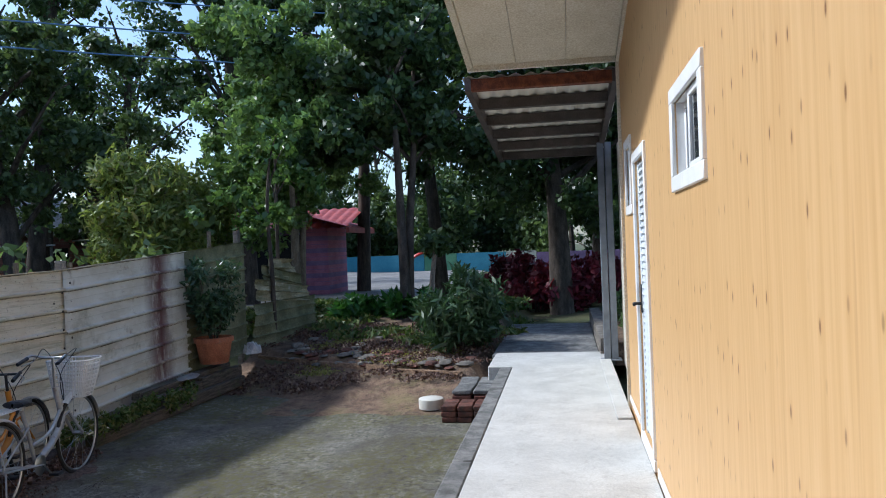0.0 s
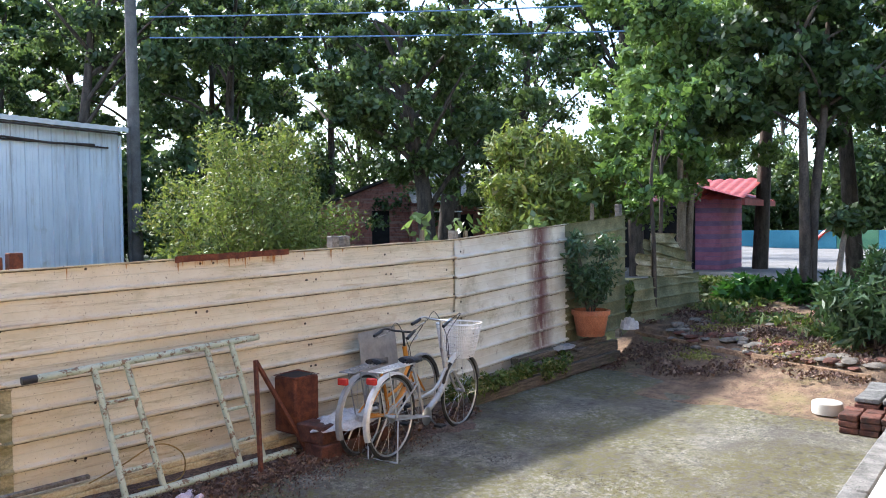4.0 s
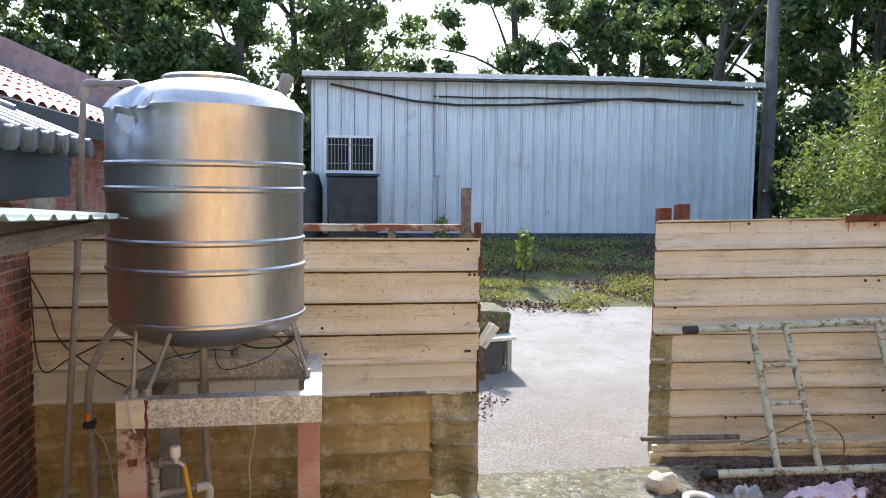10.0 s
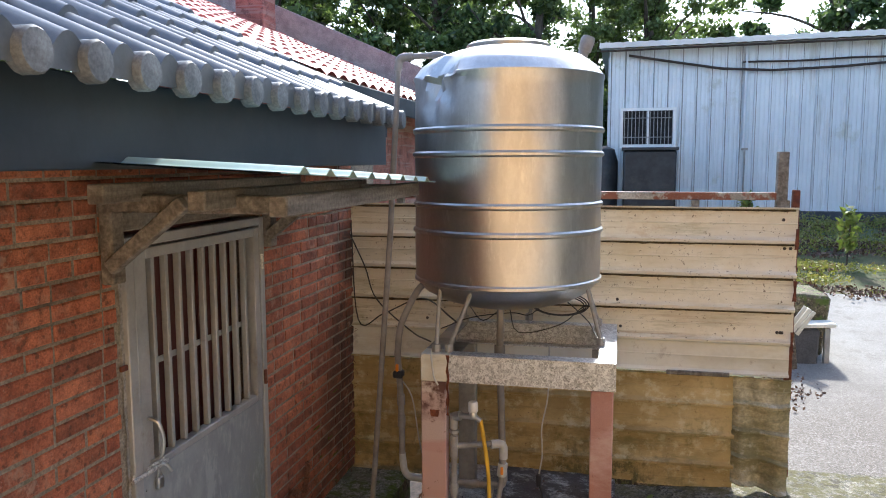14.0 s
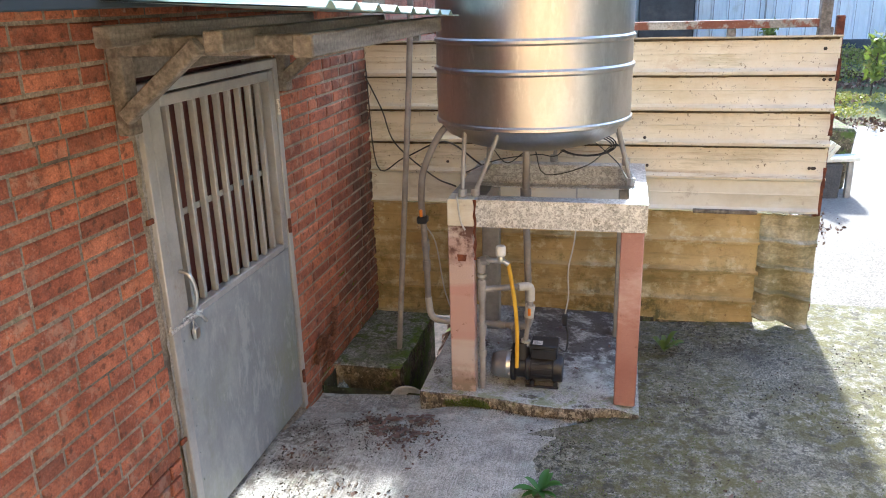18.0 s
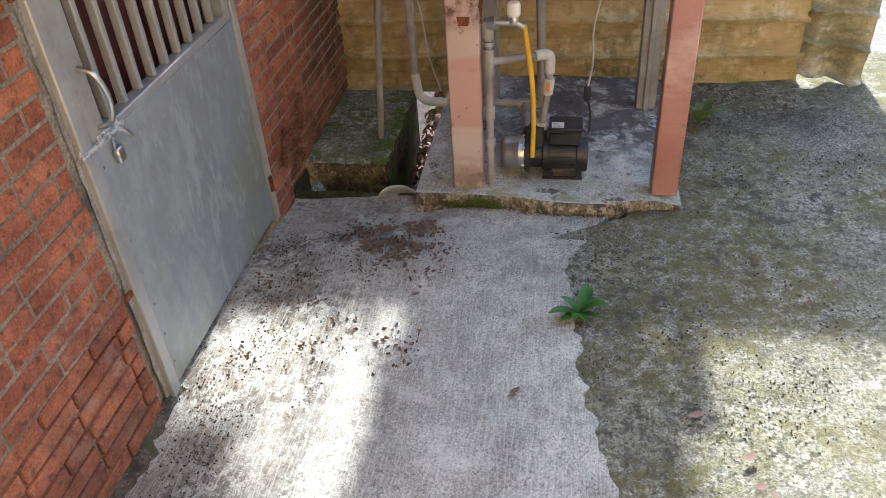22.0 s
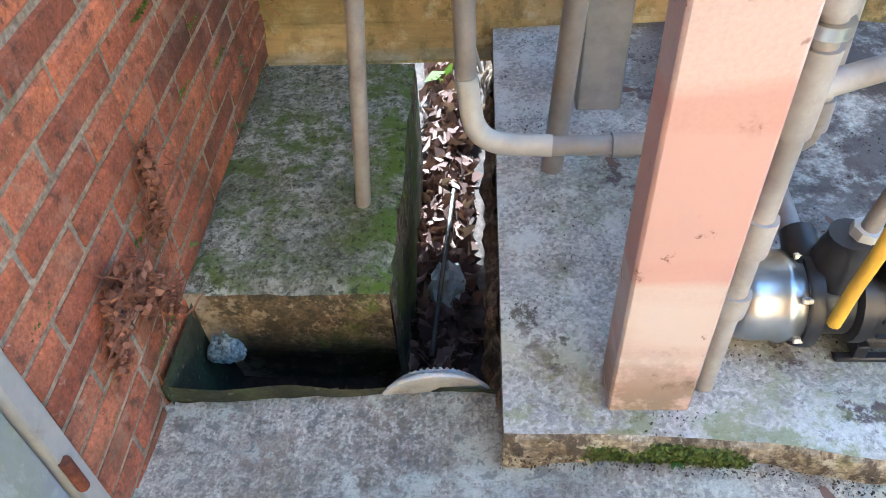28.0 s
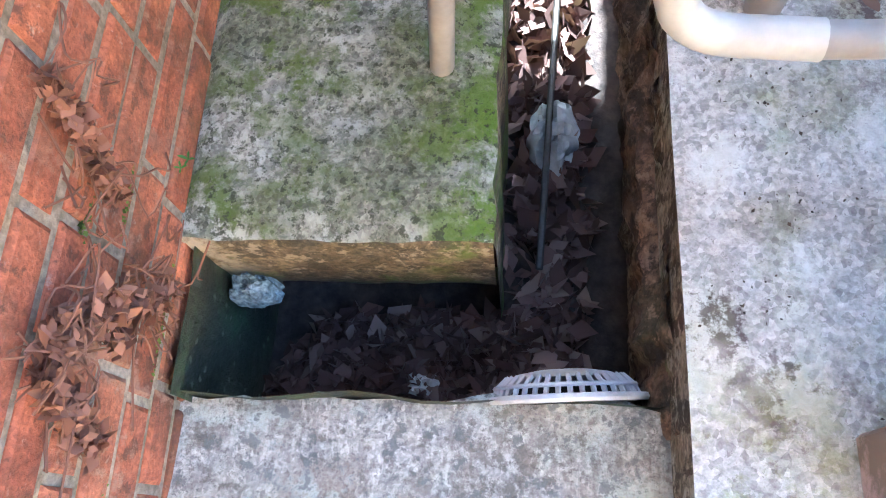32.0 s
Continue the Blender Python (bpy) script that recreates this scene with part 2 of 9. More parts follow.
def elbowed(pts, r=0.05, n=5):
    """A line with rounded corners."""
    p = [Vector(q) for q in pts]
    out = [p[0]]
    for i in range(1, len(p) - 1):
        a, b = (p[i - 1] - p[i]), (p[i + 1] - p[i])
        ra = min(r, a.length * 0.45, b.length * 0.45)
        s, e = p[i] + a.normalized() * ra, p[i] + b.normalized() * ra
        for k in range(n + 1):
            t = k / n
            out.append(s * (1 - t) ** 2 + p[i] * 2 * t * (1 - t) + e * t * t)
    out.append(p[-1])
    return out


def raw(name, me, mat, smooth=40):
    """Mesh data from a Mesh."""
    d = bpy.data.meshes.new(name)
    d.from_pydata(me.v, [], me.f)
    if smooth:
        d.shade_smooth()
        d.set_sharp_from_angle(angle=radians(smooth))
    d.materials.append(mat)
    d.update()
    return d


def world_of(ob):
    p = Vector(ob.location)
    while ob.parent:
        ob = ob.parent
        p += ob.location
    return p


def thing(name, at, label, category, group="", kind=""):
    ob = new(name)
    ob.location = at
    ob.empty_display_size = 0.1
    return tagged(ob, label, category, group, kind)


def part(name, me, mat, parent, label="", smooth=40, kind=""):
    """Links a Mesh, given in world places, as one mesh object under a thing or part."""
    o = world_of(parent)
    if isinstance(me, Leaves):
        data = leaf_data(name, me, mat, o)
    else:
        me.v = [(a - o.x, b - o.y, c - o.z) for a, b, c in me.v]
        data = raw(name, me, mat, smooth)
    ob = new(name, data)
    ob.parent = parent
    if label:
        ob["label"] = label
    if kind:
        ob["kind"] = kind
    return ob


def single(name, me, mat, label, category, group="", kind="", smooth=40, at=None):
    """A thing of one mesh, its origin at the base."""
    if isinstance(me, Leaves):
        ob = new(name, leaf_data(name, me, mat, at or (0, 0, 0)))
        ob.location = at or (0, 0, 0)
        return tagged(ob, label, category, group, kind)
    vs = np.array(me.v)
    if at is None:
        at = (float(vs[:, 0].mean()), float(vs[:, 1].mean()), float(vs[:, 2].min()))
    me.v = [(a - at[0], b - at[1], c - at[2]) for a, b, c in me.v]
    ob = new(name, raw(name, me, mat, smooth))
    ob.location = at
    return tagged(ob, label, category, group, kind)


def hash_noise(x, y, z=0.0, s=1.0):
    return noise.noise(Vector((x * s, y * s, z * s)))


class Leaves:
    """Many small folded leaves, kept as arrays."""

    def __init__(self, quads):
        self.q = quads


def leaves(me, centres, n, size, rng, long=1.7, spread=1.0, droop=0.0, bias=0.5):
    """n small folded leaves in clumps (x, y, z, rx, ry, rz)."""
    cen = np.array(centres)
    k = rng.integers(0, len(cen), n)
    d = rng.normal(size=(n, 3))
    d /= np.linalg.norm(d, axis=1)[:, None]
    rad = rng.random(n) ** bias
    p = cen[k, :3] + d * rad[:, None] * cen[k, 3:6] * spread
    a = rng.normal(size=(n, 3))
    a[:, 2] -= droop
    a /= np.linalg.norm(a, axis=1)[:, None]
    u = np.cross(a, d + rng.normal(size=(n, 3)) * 0.6)
    u /= np.linalg.norm(u, axis=1)[:, None] + 1e-9
    s = size * (0.6 + 0.8 * rng.random(n))[:, None]
    w = np.cross(a, u) * 0.18
    return Leaves(np.stack([p - a * s * long * 0.5, p + (u * 0.5 + w) * s, p + a * s * long * 0.5, p - (u * 0.5 - w) * s], axis=1).reshape(-1, 3))


def leaf_data(name, lv, mat, origin):
    d = bpy.data.meshes.new(name)
    v = (lv.q - np.array(origin)).astype(np.float32)
    k = len(v)
    d.vertices.add(k)
    d.vertices.foreach_set("co", v.ravel())
    d.loops.add(k)
    d.loops.foreach_set("vertex_index", np.arange(k, dtype=np.int32))
    d.polygons.add(k // 4)
    d.polygons.foreach_set("loop_start", np.arange(0, k, 4, dtype=np.int32))
    d.polygons.foreach_set("loop_total", np.full(k // 4, 4, dtype=np.int32))
    d.materials.append(mat)
    d.update(calc_edges=True)
    return d

M_YARD = layered(surf("weathered_concrete", (0.16, 0.15, 0.118), (0.262, 0.246, 0.196), 5, 0.92, 0.9, 0, 130, [
    (1.3, 0.48, 0.68, (0.06, 0.058, 0.05), 0.7, None), (2.4, 0.56, 0.68, (0.29, 0.275, 0.235), 0.6, None)], grain=0.8,
    specks=[(75, 0.30, 0.20, (0.43, 0.41, 0.33), 0.8)]), [
    dict(s=48, at=0.53, w=0.025, c=(0.36, 0.342, 0.27), k=0.85, mask=(1.5, 0.42, 0.58)),
    dict(s=26, at=0.54, w=0.03, c=(0.035, 0.036, 0.03), k=0.9, mask=(1.2, 0.40, 0.58)),
    dict(s=85, at=0.58, w=0.025, c=(0.03, 0.03, 0.026), k=0.85),
    dict(s=1.3, d=9, at=0.48, w=0.10, c=(0.085, 0.073, 0.058), k=0.8, side=(0, 1.6, 4.2)),
    dict(s=15, at=0.48, w=0.06, c=(0.105, 0.094, 0.028), k=0.85, mask=(0.9, 0.38, 0.52)),
    dict(s=11, d=9, at=0.55, w=0.04, c=(0.05, 0.044, 0.03), k=0.8, mask=(1.6, 0.42, 0.56))], cells=(120, 0.75))
M_STRIP = layered(surf("smooth_concrete", (0.33, 0.312, 0.272), (0.48, 0.46, 0.41), 6, 0.92, 0.7, 0, 170, [
    (2.2, 0.52, 0.68, (0.20, 0.18, 0.15), 0.6, None), (7, 0.56, 0.66, (0.37, 0.40, 0.34), 0.5, None), (1.3, 0.60, 0.74, (0.20, 0.22, 0.10), 0.5, None)], grain=0.5,
    specks=[(5.5, 0.20, 0.16, (0.17, 0.20, 0.05), 0.45), (45, 0.22, 0.10, (0.09, 0.075, 0.06), 0.8)]), [
    dict(s=8, d=10, at=0.535, w=0.03, c=(0.62, 0.60, 0.54), k=0.6, mask=(2.6, 0.44, 0.58)),
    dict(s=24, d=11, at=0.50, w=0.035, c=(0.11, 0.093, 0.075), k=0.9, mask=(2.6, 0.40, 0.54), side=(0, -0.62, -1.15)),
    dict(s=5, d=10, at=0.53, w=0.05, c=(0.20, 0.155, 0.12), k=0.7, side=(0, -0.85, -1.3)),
    dict(s=60, at=0.575, w=0.03, c=(0.10, 0.085, 0.07), k=0.7, mask=(1.8, 0.44, 0.60)),
    dict(s=110, at=0.585, w=0.02, c=(0.15, 0.14, 0.125), k=0.75),
    dict(s=1.0, d=6, at=0.56, w=0.03, c=(0.60, 0.585, 0.54), k=0.45, side=(1, 3.4, 3.0), st=(150, 12, 150)),
    dict(s=10, d=9, at=0.53, w=0.03, c=(0.56, 0.60, 0.54), k=0.75, side=(1, 3.2, 3.65)),
    dict(s=40, at=0.57, w=0.03, c=(0.13, 0.135, 0.13), k=0.8, side=(1, 3.2, 3.6))], cells=(170, 0.45), broom=(170, 9, 170))
M_PAD = layered(surf("mossy_pad_concrete", (0.38, 0.37, 0.345), (0.56, 0.55, 0.52), 7, 0.93, 0.8, 0, 140, [
    (6, 0.53, 0.63, (0.36, 0.40, 0.35), 0.55, None), (2.0, 0.58, 0.70, (0.20, 0.23, 0.09), 0.6, None)], grain=0.5), [
    dict(s=11, d=10, at=0.60, w=0.025, c=(0.055, 0.028, 0.024), k=0.9, mask=(1.7, 0.48, 0.58)),
    dict(s=7, d=10, at=0.525, w=0.035, c=(0.62, 0.64, 0.60), k=0.7),
    dict(s=13, d=10, at=0.56, w=0.025, c=(0.075, 0.05, 0.05), k=0.9, mask=(3.0, 0.48, 0.58)),
    dict(s=9, d=10, at=0.46, w=0.06, c=(0.085, 0.07, 0.066), k=0.9, side=(1, 3.72, 4.1), side2=(0, -0.75, -0.45)),
    dict(s=70, at=0.61, w=0.025, c=(0.10, 0.085, 0.075), k=0.6),
    dict(s=14, at=0.52, w=0.05, c=(0.19, 0.21, 0.06), k=0.7, side=(1, 3.85, 3.55))], cells=(150, 0.5))
M_BLOCK = layered(surf("mossy_block_concrete", (0.105, 0.118, 0.075), (0.215, 0.22, 0.18), 8, 0.95, 0.9, 0, 140, [
    (3.0, 0.52, 0.66, (0.31, 0.31, 0.28), 0.6, None)], grain=0.8), [
    dict(s=38, at=0.525, w=0.03, c=(0.43, 0.44, 0.39), k=0.85, mask=(4.5, 0.42, 0.55)),
    dict(s=13, d=10, at=0.52, w=0.05, c=(0.075, 0.115, 0.014), k=0.9, mask=(2.6, 0.40, 0.54)),
    dict(s=13, d=10, at=0.47, w=0.06, c=(0.085, 0.15, 0.012), k=0.9, side=(0, -1.22, -1.10)),
    dict(s=70, at=0.57, w=0.025, c=(0.03, 0.036, 0.018), k=0.85)], cells=(150, 0.7))
M_PADSIDE = layered(surf("crumbling_pad_edge", (0.17, 0.14, 0.095), (0.34, 0.30, 0.235), 9, 0.92, 1.0, 0, 80, [(4, 0.60, 0.70, (0.12, 0.17, 0.03), 0.7, None)], grain=0.8), [
    dict(s=16, d=10, at=0.52, w=0.03, c=(0.055, 0.042, 0.03), k=0.9, st=(1.4, 1.4, 0.5)), dict(s=26, d=9, at=0.57, w=0.025, c=(0.46, 0.43, 0.35), k=0.8)], cells=(160, 0.5))
M_BLOCKSIDE = surf("damp_block_side", (0.085, 0.065, 0.038), (0.21, 0.165, 0.10), 8, 0.9, 0.8, 0, 90, [(4, 0.50, 0.66, (0.03, 0.03, 0.02), 0.85, (1, 1, 0.6)), (6, 0.58, 0.68, (0.09, 0.17, 0.02), 0.9, None)], grain=0.7)
# One layer turns near-black downwards, in full below z -0.2.
layered(M_BLOCKSIDE, [dict(s=20, d=10, at=0.54, w=0.03, c=(0.035, 0.03, 0.02), k=0.85), dict(s=30, d=9, at=0.58, w=0.025, c=(0.33, 0.28, 0.20), k=0.7),
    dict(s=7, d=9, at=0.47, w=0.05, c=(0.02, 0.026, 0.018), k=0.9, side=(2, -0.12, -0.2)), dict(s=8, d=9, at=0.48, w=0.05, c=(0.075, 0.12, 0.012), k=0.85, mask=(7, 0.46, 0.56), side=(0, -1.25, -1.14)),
    dict(s=9, d=9, at=0.50, w=0.04, c=(0.40, 0.36, 0.29), k=0.8, side=(0, -1.40, -1.48))], cells=(180, 0.5))
M_DRAIN = surf("wet_drain_wall", (0.075, 0.048, 0.032), (0.21, 0.14, 0.092), 14, 0.85, 1.0, 0, 70, [(3, 0.55, 0.68, (0.02, 0.045, 0.025), 0.8, None)], grain=0.7)
layered(M_DRAIN, [dict(s=24, d=10, at=0.54, w=0.03, c=(0.028, 0.02, 0.015), k=0.85), dict(s=32, d=9, at=0.58, w=0.03, c=(0.30, 0.23, 0.165), k=0.75)], cells=(170, 0.5))
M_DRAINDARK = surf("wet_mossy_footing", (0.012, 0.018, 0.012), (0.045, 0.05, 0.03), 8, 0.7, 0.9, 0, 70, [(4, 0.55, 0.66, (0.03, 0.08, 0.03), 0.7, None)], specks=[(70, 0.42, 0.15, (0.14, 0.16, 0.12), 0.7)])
M_FOOTDIRT = surf("mossy_dirt", (0.04, 0.034, 0.026), (0.115, 0.098, 0.074), 14, 0.95, 1.0, 0, 80, [(9, 0.56, 0.66, (0.06, 0.085, 0.02), 0.7, None)], grain=0.8, specks=[(110, 0.42, 0.2, (0.24, 0.22, 0.18), 0.7)])
M_LITTER = surf("leaf_mould", (0.022, 0.016, 0.014), (0.065, 0.046, 0.04), 25, 0.9, 0.6, 0, 60)
M_WALK = surf("new_pale_concrete", (0.47, 0.46, 0.425), (0.56, 0.55, 0.51), 2.5, 0.9, 0.3, 0, 150, [(1.4, 0.55, 0.76, (0.36, 0.35, 0.32), 0.55, None), (14, 0.60, 0.70, (0.27, 0.25, 0.22), 0.5, None)],
    specks=[(60, 0.3, 0.10, (0.28, 0.26, 0.23), 0.7)])
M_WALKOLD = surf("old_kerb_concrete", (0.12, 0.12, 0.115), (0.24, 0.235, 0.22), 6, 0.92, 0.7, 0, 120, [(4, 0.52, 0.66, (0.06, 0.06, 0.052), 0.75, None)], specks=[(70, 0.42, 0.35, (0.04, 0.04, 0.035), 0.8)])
M_SOIL = surf("red_soil", (0.11, 0.066, 0.042), (0.22, 0.14, 0.085), 4.5, 0.95, 1.0, 0, 60, [(1.2, 0.52, 0.66, (0.055, 0.042, 0.028), 0.7, None), (0.9, 0.54, 0.68, (0.22, 0.19, 0.07), 0.6, None), (9, 0.58, 0.68, (0.26, 0.19, 0.12), 0.6, None)],
    specks=[(40, 0.42, 0.3, (0.03, 0.02, 0.014), 0.9), (55, 0.4, 0.2, (0.30, 0.23, 0.15), 0.85), (28, 0.3, 0.12, (0.06, 0.085, 0.02), 0.8)])
M_DARKSOIL = layered(surf("dark_reddish_soil", (0.065, 0.042, 0.032), (0.14, 0.092, 0.068), 5, 0.95, 1.0, 0, 70, grain=0.8), [
    dict(s=35, d=8, at=0.55, w=0.03, c=(0.22, 0.14, 0.105), k=0.8), dict(s=28, d=8, at=0.56, w=0.03, c=(0.03, 0.022, 0.018), k=0.9), dict(s=6, d=9, at=0.57, w=0.04, c=(0.19, 0.175, 0.15), k=0.7)], cells=(110, 0.6))
M_GROUND = surf("grass_and_earth", (0.045, 0.06, 0.018), (0.11, 0.115, 0.045), 1.6, 0.95, 0.9, 0, 40, [(0.6, 0.50, 0.64, (0.12, 0.085, 0.05), 0.8, None), (12, 0.56, 0.66, (0.06, 0.09, 0.02), 0.8, None)])
M_DRIVE = layered(surf("driveway_concrete", (0.225, 0.21, 0.187), (0.275, 0.26, 0.235), 1.6, 0.92, 0.4, 0, 110, [(0.6, 0.50, 0.70, (0.19, 0.17, 0.145), 0.6, None), (0.5, 0.56, 0.7, (0.31, 0.295, 0.265), 0.6, None)], grain=0.25), [
    dict(s=1.1, d=9, at=0.40, w=0.14, c=(0.145, 0.122, 0.10), k=0.8, side=(1, 7.9, 6.3)),
    dict(s=45, d=6, at=0.50, w=0.05, c=(0.10, 0.085, 0.07), k=0.75, side=(1, 8.0, 6.2)),
    dict(s=80, d=5, at=0.56, w=0.03, c=(0.36, 0.335, 0.30), k=0.7, side=(1, 8.0, 6.2)),
    dict(s=0.9, d=5, at=0.63, w=0.012, c=(0.34, 0.30, 0.27), k=0.7, side=(1, 6.6, 5.6)),
    dict(s=6, d=9, at=0.58, w=0.03, c=(0.17, 0.15, 0.13), k=0.5)], cells=(110, 0.25))
BRICK_LOOK = dict(stains=[(2.0, 0.55, 0.74, (0.085, 0.038, 0.028), 0.7, None), (30, 0.62, 0.70, (0.10, 0.05, 0.035), 0.45, None), (55, 0.68, 0.74, (0.55, 0.42, 0.36), 0.75, None), (6, 0.60, 0.72, (0.46, 0.27, 0.19), 0.5, (1, 0.6, 1))], grain=0.45, specks=[(17, 0.13, 0.12, (0.60, 0.52, 0.44), 0.85), (70, 0.30, 0.12, (0.07, 0.03, 0.022), 0.7)])
BRICK_TINTS = [(0.0, (1.0, 1.0, 1.0)), (0.14, (0.72, 0.60, 0.58)), (0.28, (0.95, 0.88, 0.85)), (0.42, (0.80, 0.66, 0.62)), (0.56, (1.0, 0.92, 0.82)), (0.68, (0.50, 0.46, 0.48)), (0.82, (0.90, 0.74, 0.70)), (1.0, (1.0, 0.98, 0.95))]
BRICK_CRUST = [
    dict(s=2.2, d=9, at=0.46, w=0.10, c=(0.050, 0.031, 0.025), k=0.9, side=(1, 3.9, 4.55)),
    dict(s=6, d=9, at=0.52, w=0.07, c=(0.085, 0.06, 0.035), k=0.7, side=(2, 0.55, 0.0)),
    dict(s=30, d=8, at=0.58, w=0.03, c=(0.10, 0.05, 0.035), k=0.7),
    dict(s=12, d=9, at=0.57, w=0.03, c=(0.46, 0.31, 0.23), k=0.55, mask=(2.0, 0.45, 0.58))]
M_BRICK = layered(surf("red_brick", (0.29, 0.102, 0.058), (0.50, 0.185, 0.10), 9, 0.88, 0.6, 0, 120, **BRICK_LOOK), BRICK_CRUST, cells=(260, 0.3))


def tint_bricks(m, island):
    """Gives every brick its own shade."""
    nt = m.node_tree
    b0 = nt.nodes["Principled BSDF"].inputs["Base Color"]
    src = b0.links[0].from_socket
    ran = nt.nodes.new("ShaderNodeNewGeometry").outputs["Random Per Island"] if island else nt.nodes.new("ShaderNodeObjectInfo").outputs["Random"]
    nt.links.new(mixed(nt.nodes, nt.links, 1.0, src, ramp(nt.nodes, nt.links, ran, BRICK_TINTS), 'MULTIPLY'), b0)


tint_bricks(M_BRICK, False)
M_MORTAR = surf("lime_mortar", (0.19, 0.157, 0.12), (0.33, 0.285, 0.225), 12, 0.95, 0.6, 0, 100, [(3, 0.50, 0.66, (0.05, 0.042, 0.034), 0.85, None), (2, 0.62, 0.74, (0.08, 0.12, 0.03), 0.6, None)], grain=0.6)
M_RENDER = surf("grey_mortar_render", (0.24, 0.23, 0.22), (0.35, 0.335, 0.315), 10, 0.95, 0.6, 0, 100)
M_CREAM = layered(surf("cream_sheet_metal", (0.66, 0.59, 0.45), (0.74, 0.68, 0.545), 2.0, 0.45, 0.06, 0, 40, [
    (2.4, 0.56, 0.76, (0.42, 0.33, 0.15), 0.55, (0.25, 0.25, 1.2)), (40, 0.70, 0.73, (0.10, 0.06, 0.03), 0.9, None), (1.1, 0.60, 0.75, (0.66, 0.63, 0.52), 0.6, (0.3, 0.3, 2.0)), (3.5, 0.60, 0.72, (0.30, 0.20, 0.09), 0.6, (0.35, 0.35, 7.0)), (1.2, 0.62, 0.74, (0.28, 0.27, 0.15), 0.5, None)]), [
    dict(s=5, d=9, at=0.555, w=0.05, c=(0.33, 0.29, 0.14), k=0.6, mask=(1.0, 0.44, 0.58), st=(0.35, 0.35, 2.6)),
    dict(s=7, d=9, at=0.58, w=0.03, c=(0.40, 0.25, 0.11), k=0.35, mask=(0.9, 0.50, 0.62), st=(0.5, 0.5, 0.9)),
    dict(s=45, d=6, at=0.635, w=0.015, c=(0.10, 0.06, 0.03), k=0.85)])
M_CREAMW = surf("white_sheet_metal", (0.62, 0.59, 0.50), (0.72, 0.70, 0.62), 2.0, 0.5, 0.03, 0, 40, [(2.6, 0.52, 0.72, (0.40, 0.33, 0.20), 0.6, (0.3, 0.3, 1.0)), (5, 0.64, 0.72, (0.20, 0.13, 0.07), 0.6, None)])
M_YELSHEET = layered(surf("ochre_sheet_metal", (0.40, 0.295, 0.125), (0.50, 0.385, 0.19), 2.2, 0.5, 0.04, 0, 40, [
    (2.0, 0.52, 0.68, (0.20, 0.13, 0.03), 0.7, (0.5, 0.5, 1.4)), (4, 0.58, 0.70, (0.12, 0.12, 0.02), 0.75, None), (30, 0.68, 0.72, (0.12, 0.05, 0.02), 0.8, None)]), [
    dict(s=16, d=10, at=0.52, w=0.05, c=(0.075, 0.078, 0.03), k=0.85, mask=(1.6, 0.42, 0.56), side=(2, 0.45, 0.1), st=(1, 1, 0.7)),
    dict(s=9, d=9, at=0.56, w=0.04, c=(0.62, 0.57, 0.38), k=0.6),
    dict(s=3, d=9, at=0.56, w=0.05, c=(0.22, 0.19, 0.08), k=0.7, st=(0.4, 0.4, 2.5))])
M_DIRTYSHEET = layered(surf("lichened_sheet_metal", (0.33, 0.285, 0.165), (0.45, 0.40, 0.26), 5, 0.6, 0.05, 0, 50), [dict(s=5, d=10, at=0.50, w=0.08, c=(0.16, 0.145, 0.06), k=0.8, st=(0.5, 0.5, 1.6)), dict(s=14, d=10, at=0.56, w=0.05, c=(0.085, 0.08, 0.035), k=0.75, mask=(2.4, 0.46, 0.58)), dict(s=7, d=8, at=0.60, w=0.04, c=(0.58, 0.55, 0.46), k=0.6)])
# Olive stain, darkened further to put the tree shade into the colour.
M_OLIVE = surf("olive_stained_sheet", (0.12, 0.12, 0.055), (0.25, 0.24, 0.13), 3, 0.7, 0.05, 0, 50, [(2.5, 0.50, 0.66, (0.10, 0.10, 0.045), 0.8, None)])
M_RUST = surf("rusted_steel", (0.09, 0.028, 0.016), (0.20, 0.062, 0.028), 14, 0.85, 0.4, 0.2, 100)
M_RAIL = layered(surf("rust_edged_steel", (0.24, 0.225, 0.20), (0.36, 0.34, 0.31), 6, 0.6, 0.1, 0.2, 80), [dict(s=7, d=9, at=0.52, w=0.03, c=(0.17, 0.05, 0.025), k=0.95)])
M_GALV = layered(surf("galvanised_steel", (0.42, 0.42, 0.41), (0.58, 0.58, 0.57), 30, 0.45, 0.05, 0.55, 70, [(6, 0.58, 0.72, (0.27, 0.25, 0.22), 0.6, None)]), [dict(s=55, d=6, at=0.53, w=0.02, c=(0.78, 0.78, 0.76), k=0.7), dict(s=60, d=6, at=0.58, w=0.02, c=(0.20, 0.19, 0.17), k=0.6)], cells=(160, 0.6))
M_STEELGREY = surf("grey_painted_steel", (0.25, 0.245, 0.235), (0.36, 0.35, 0.33), 8, 0.55, 0.05, 0.2, 70, [(5, 0.60, 0.72, (0.42, 0.38, 0.32), 0.6, None)])
M_PRIMER = surf("faded_red_primer_steel", (0.33, 0.145, 0.12), (0.41, 0.215, 0.18), 2.6, 0.62, 0.05, 0, 160, [
    (2.2, 0.50, 0.64, (0.58, 0.44, 0.40), 0.6, (0.5, 0.5, 1.0)), (9, 0.68, 0.73, (0.09, 0.035, 0.02), 0.7, None), (1.6, 0.62, 0.74, (0.26, 0.08, 0.055), 0.5, None)], grain=0.12, specks=[(28, 0.16, 0.06, (0.10, 0.035, 0.02), 0.8)])
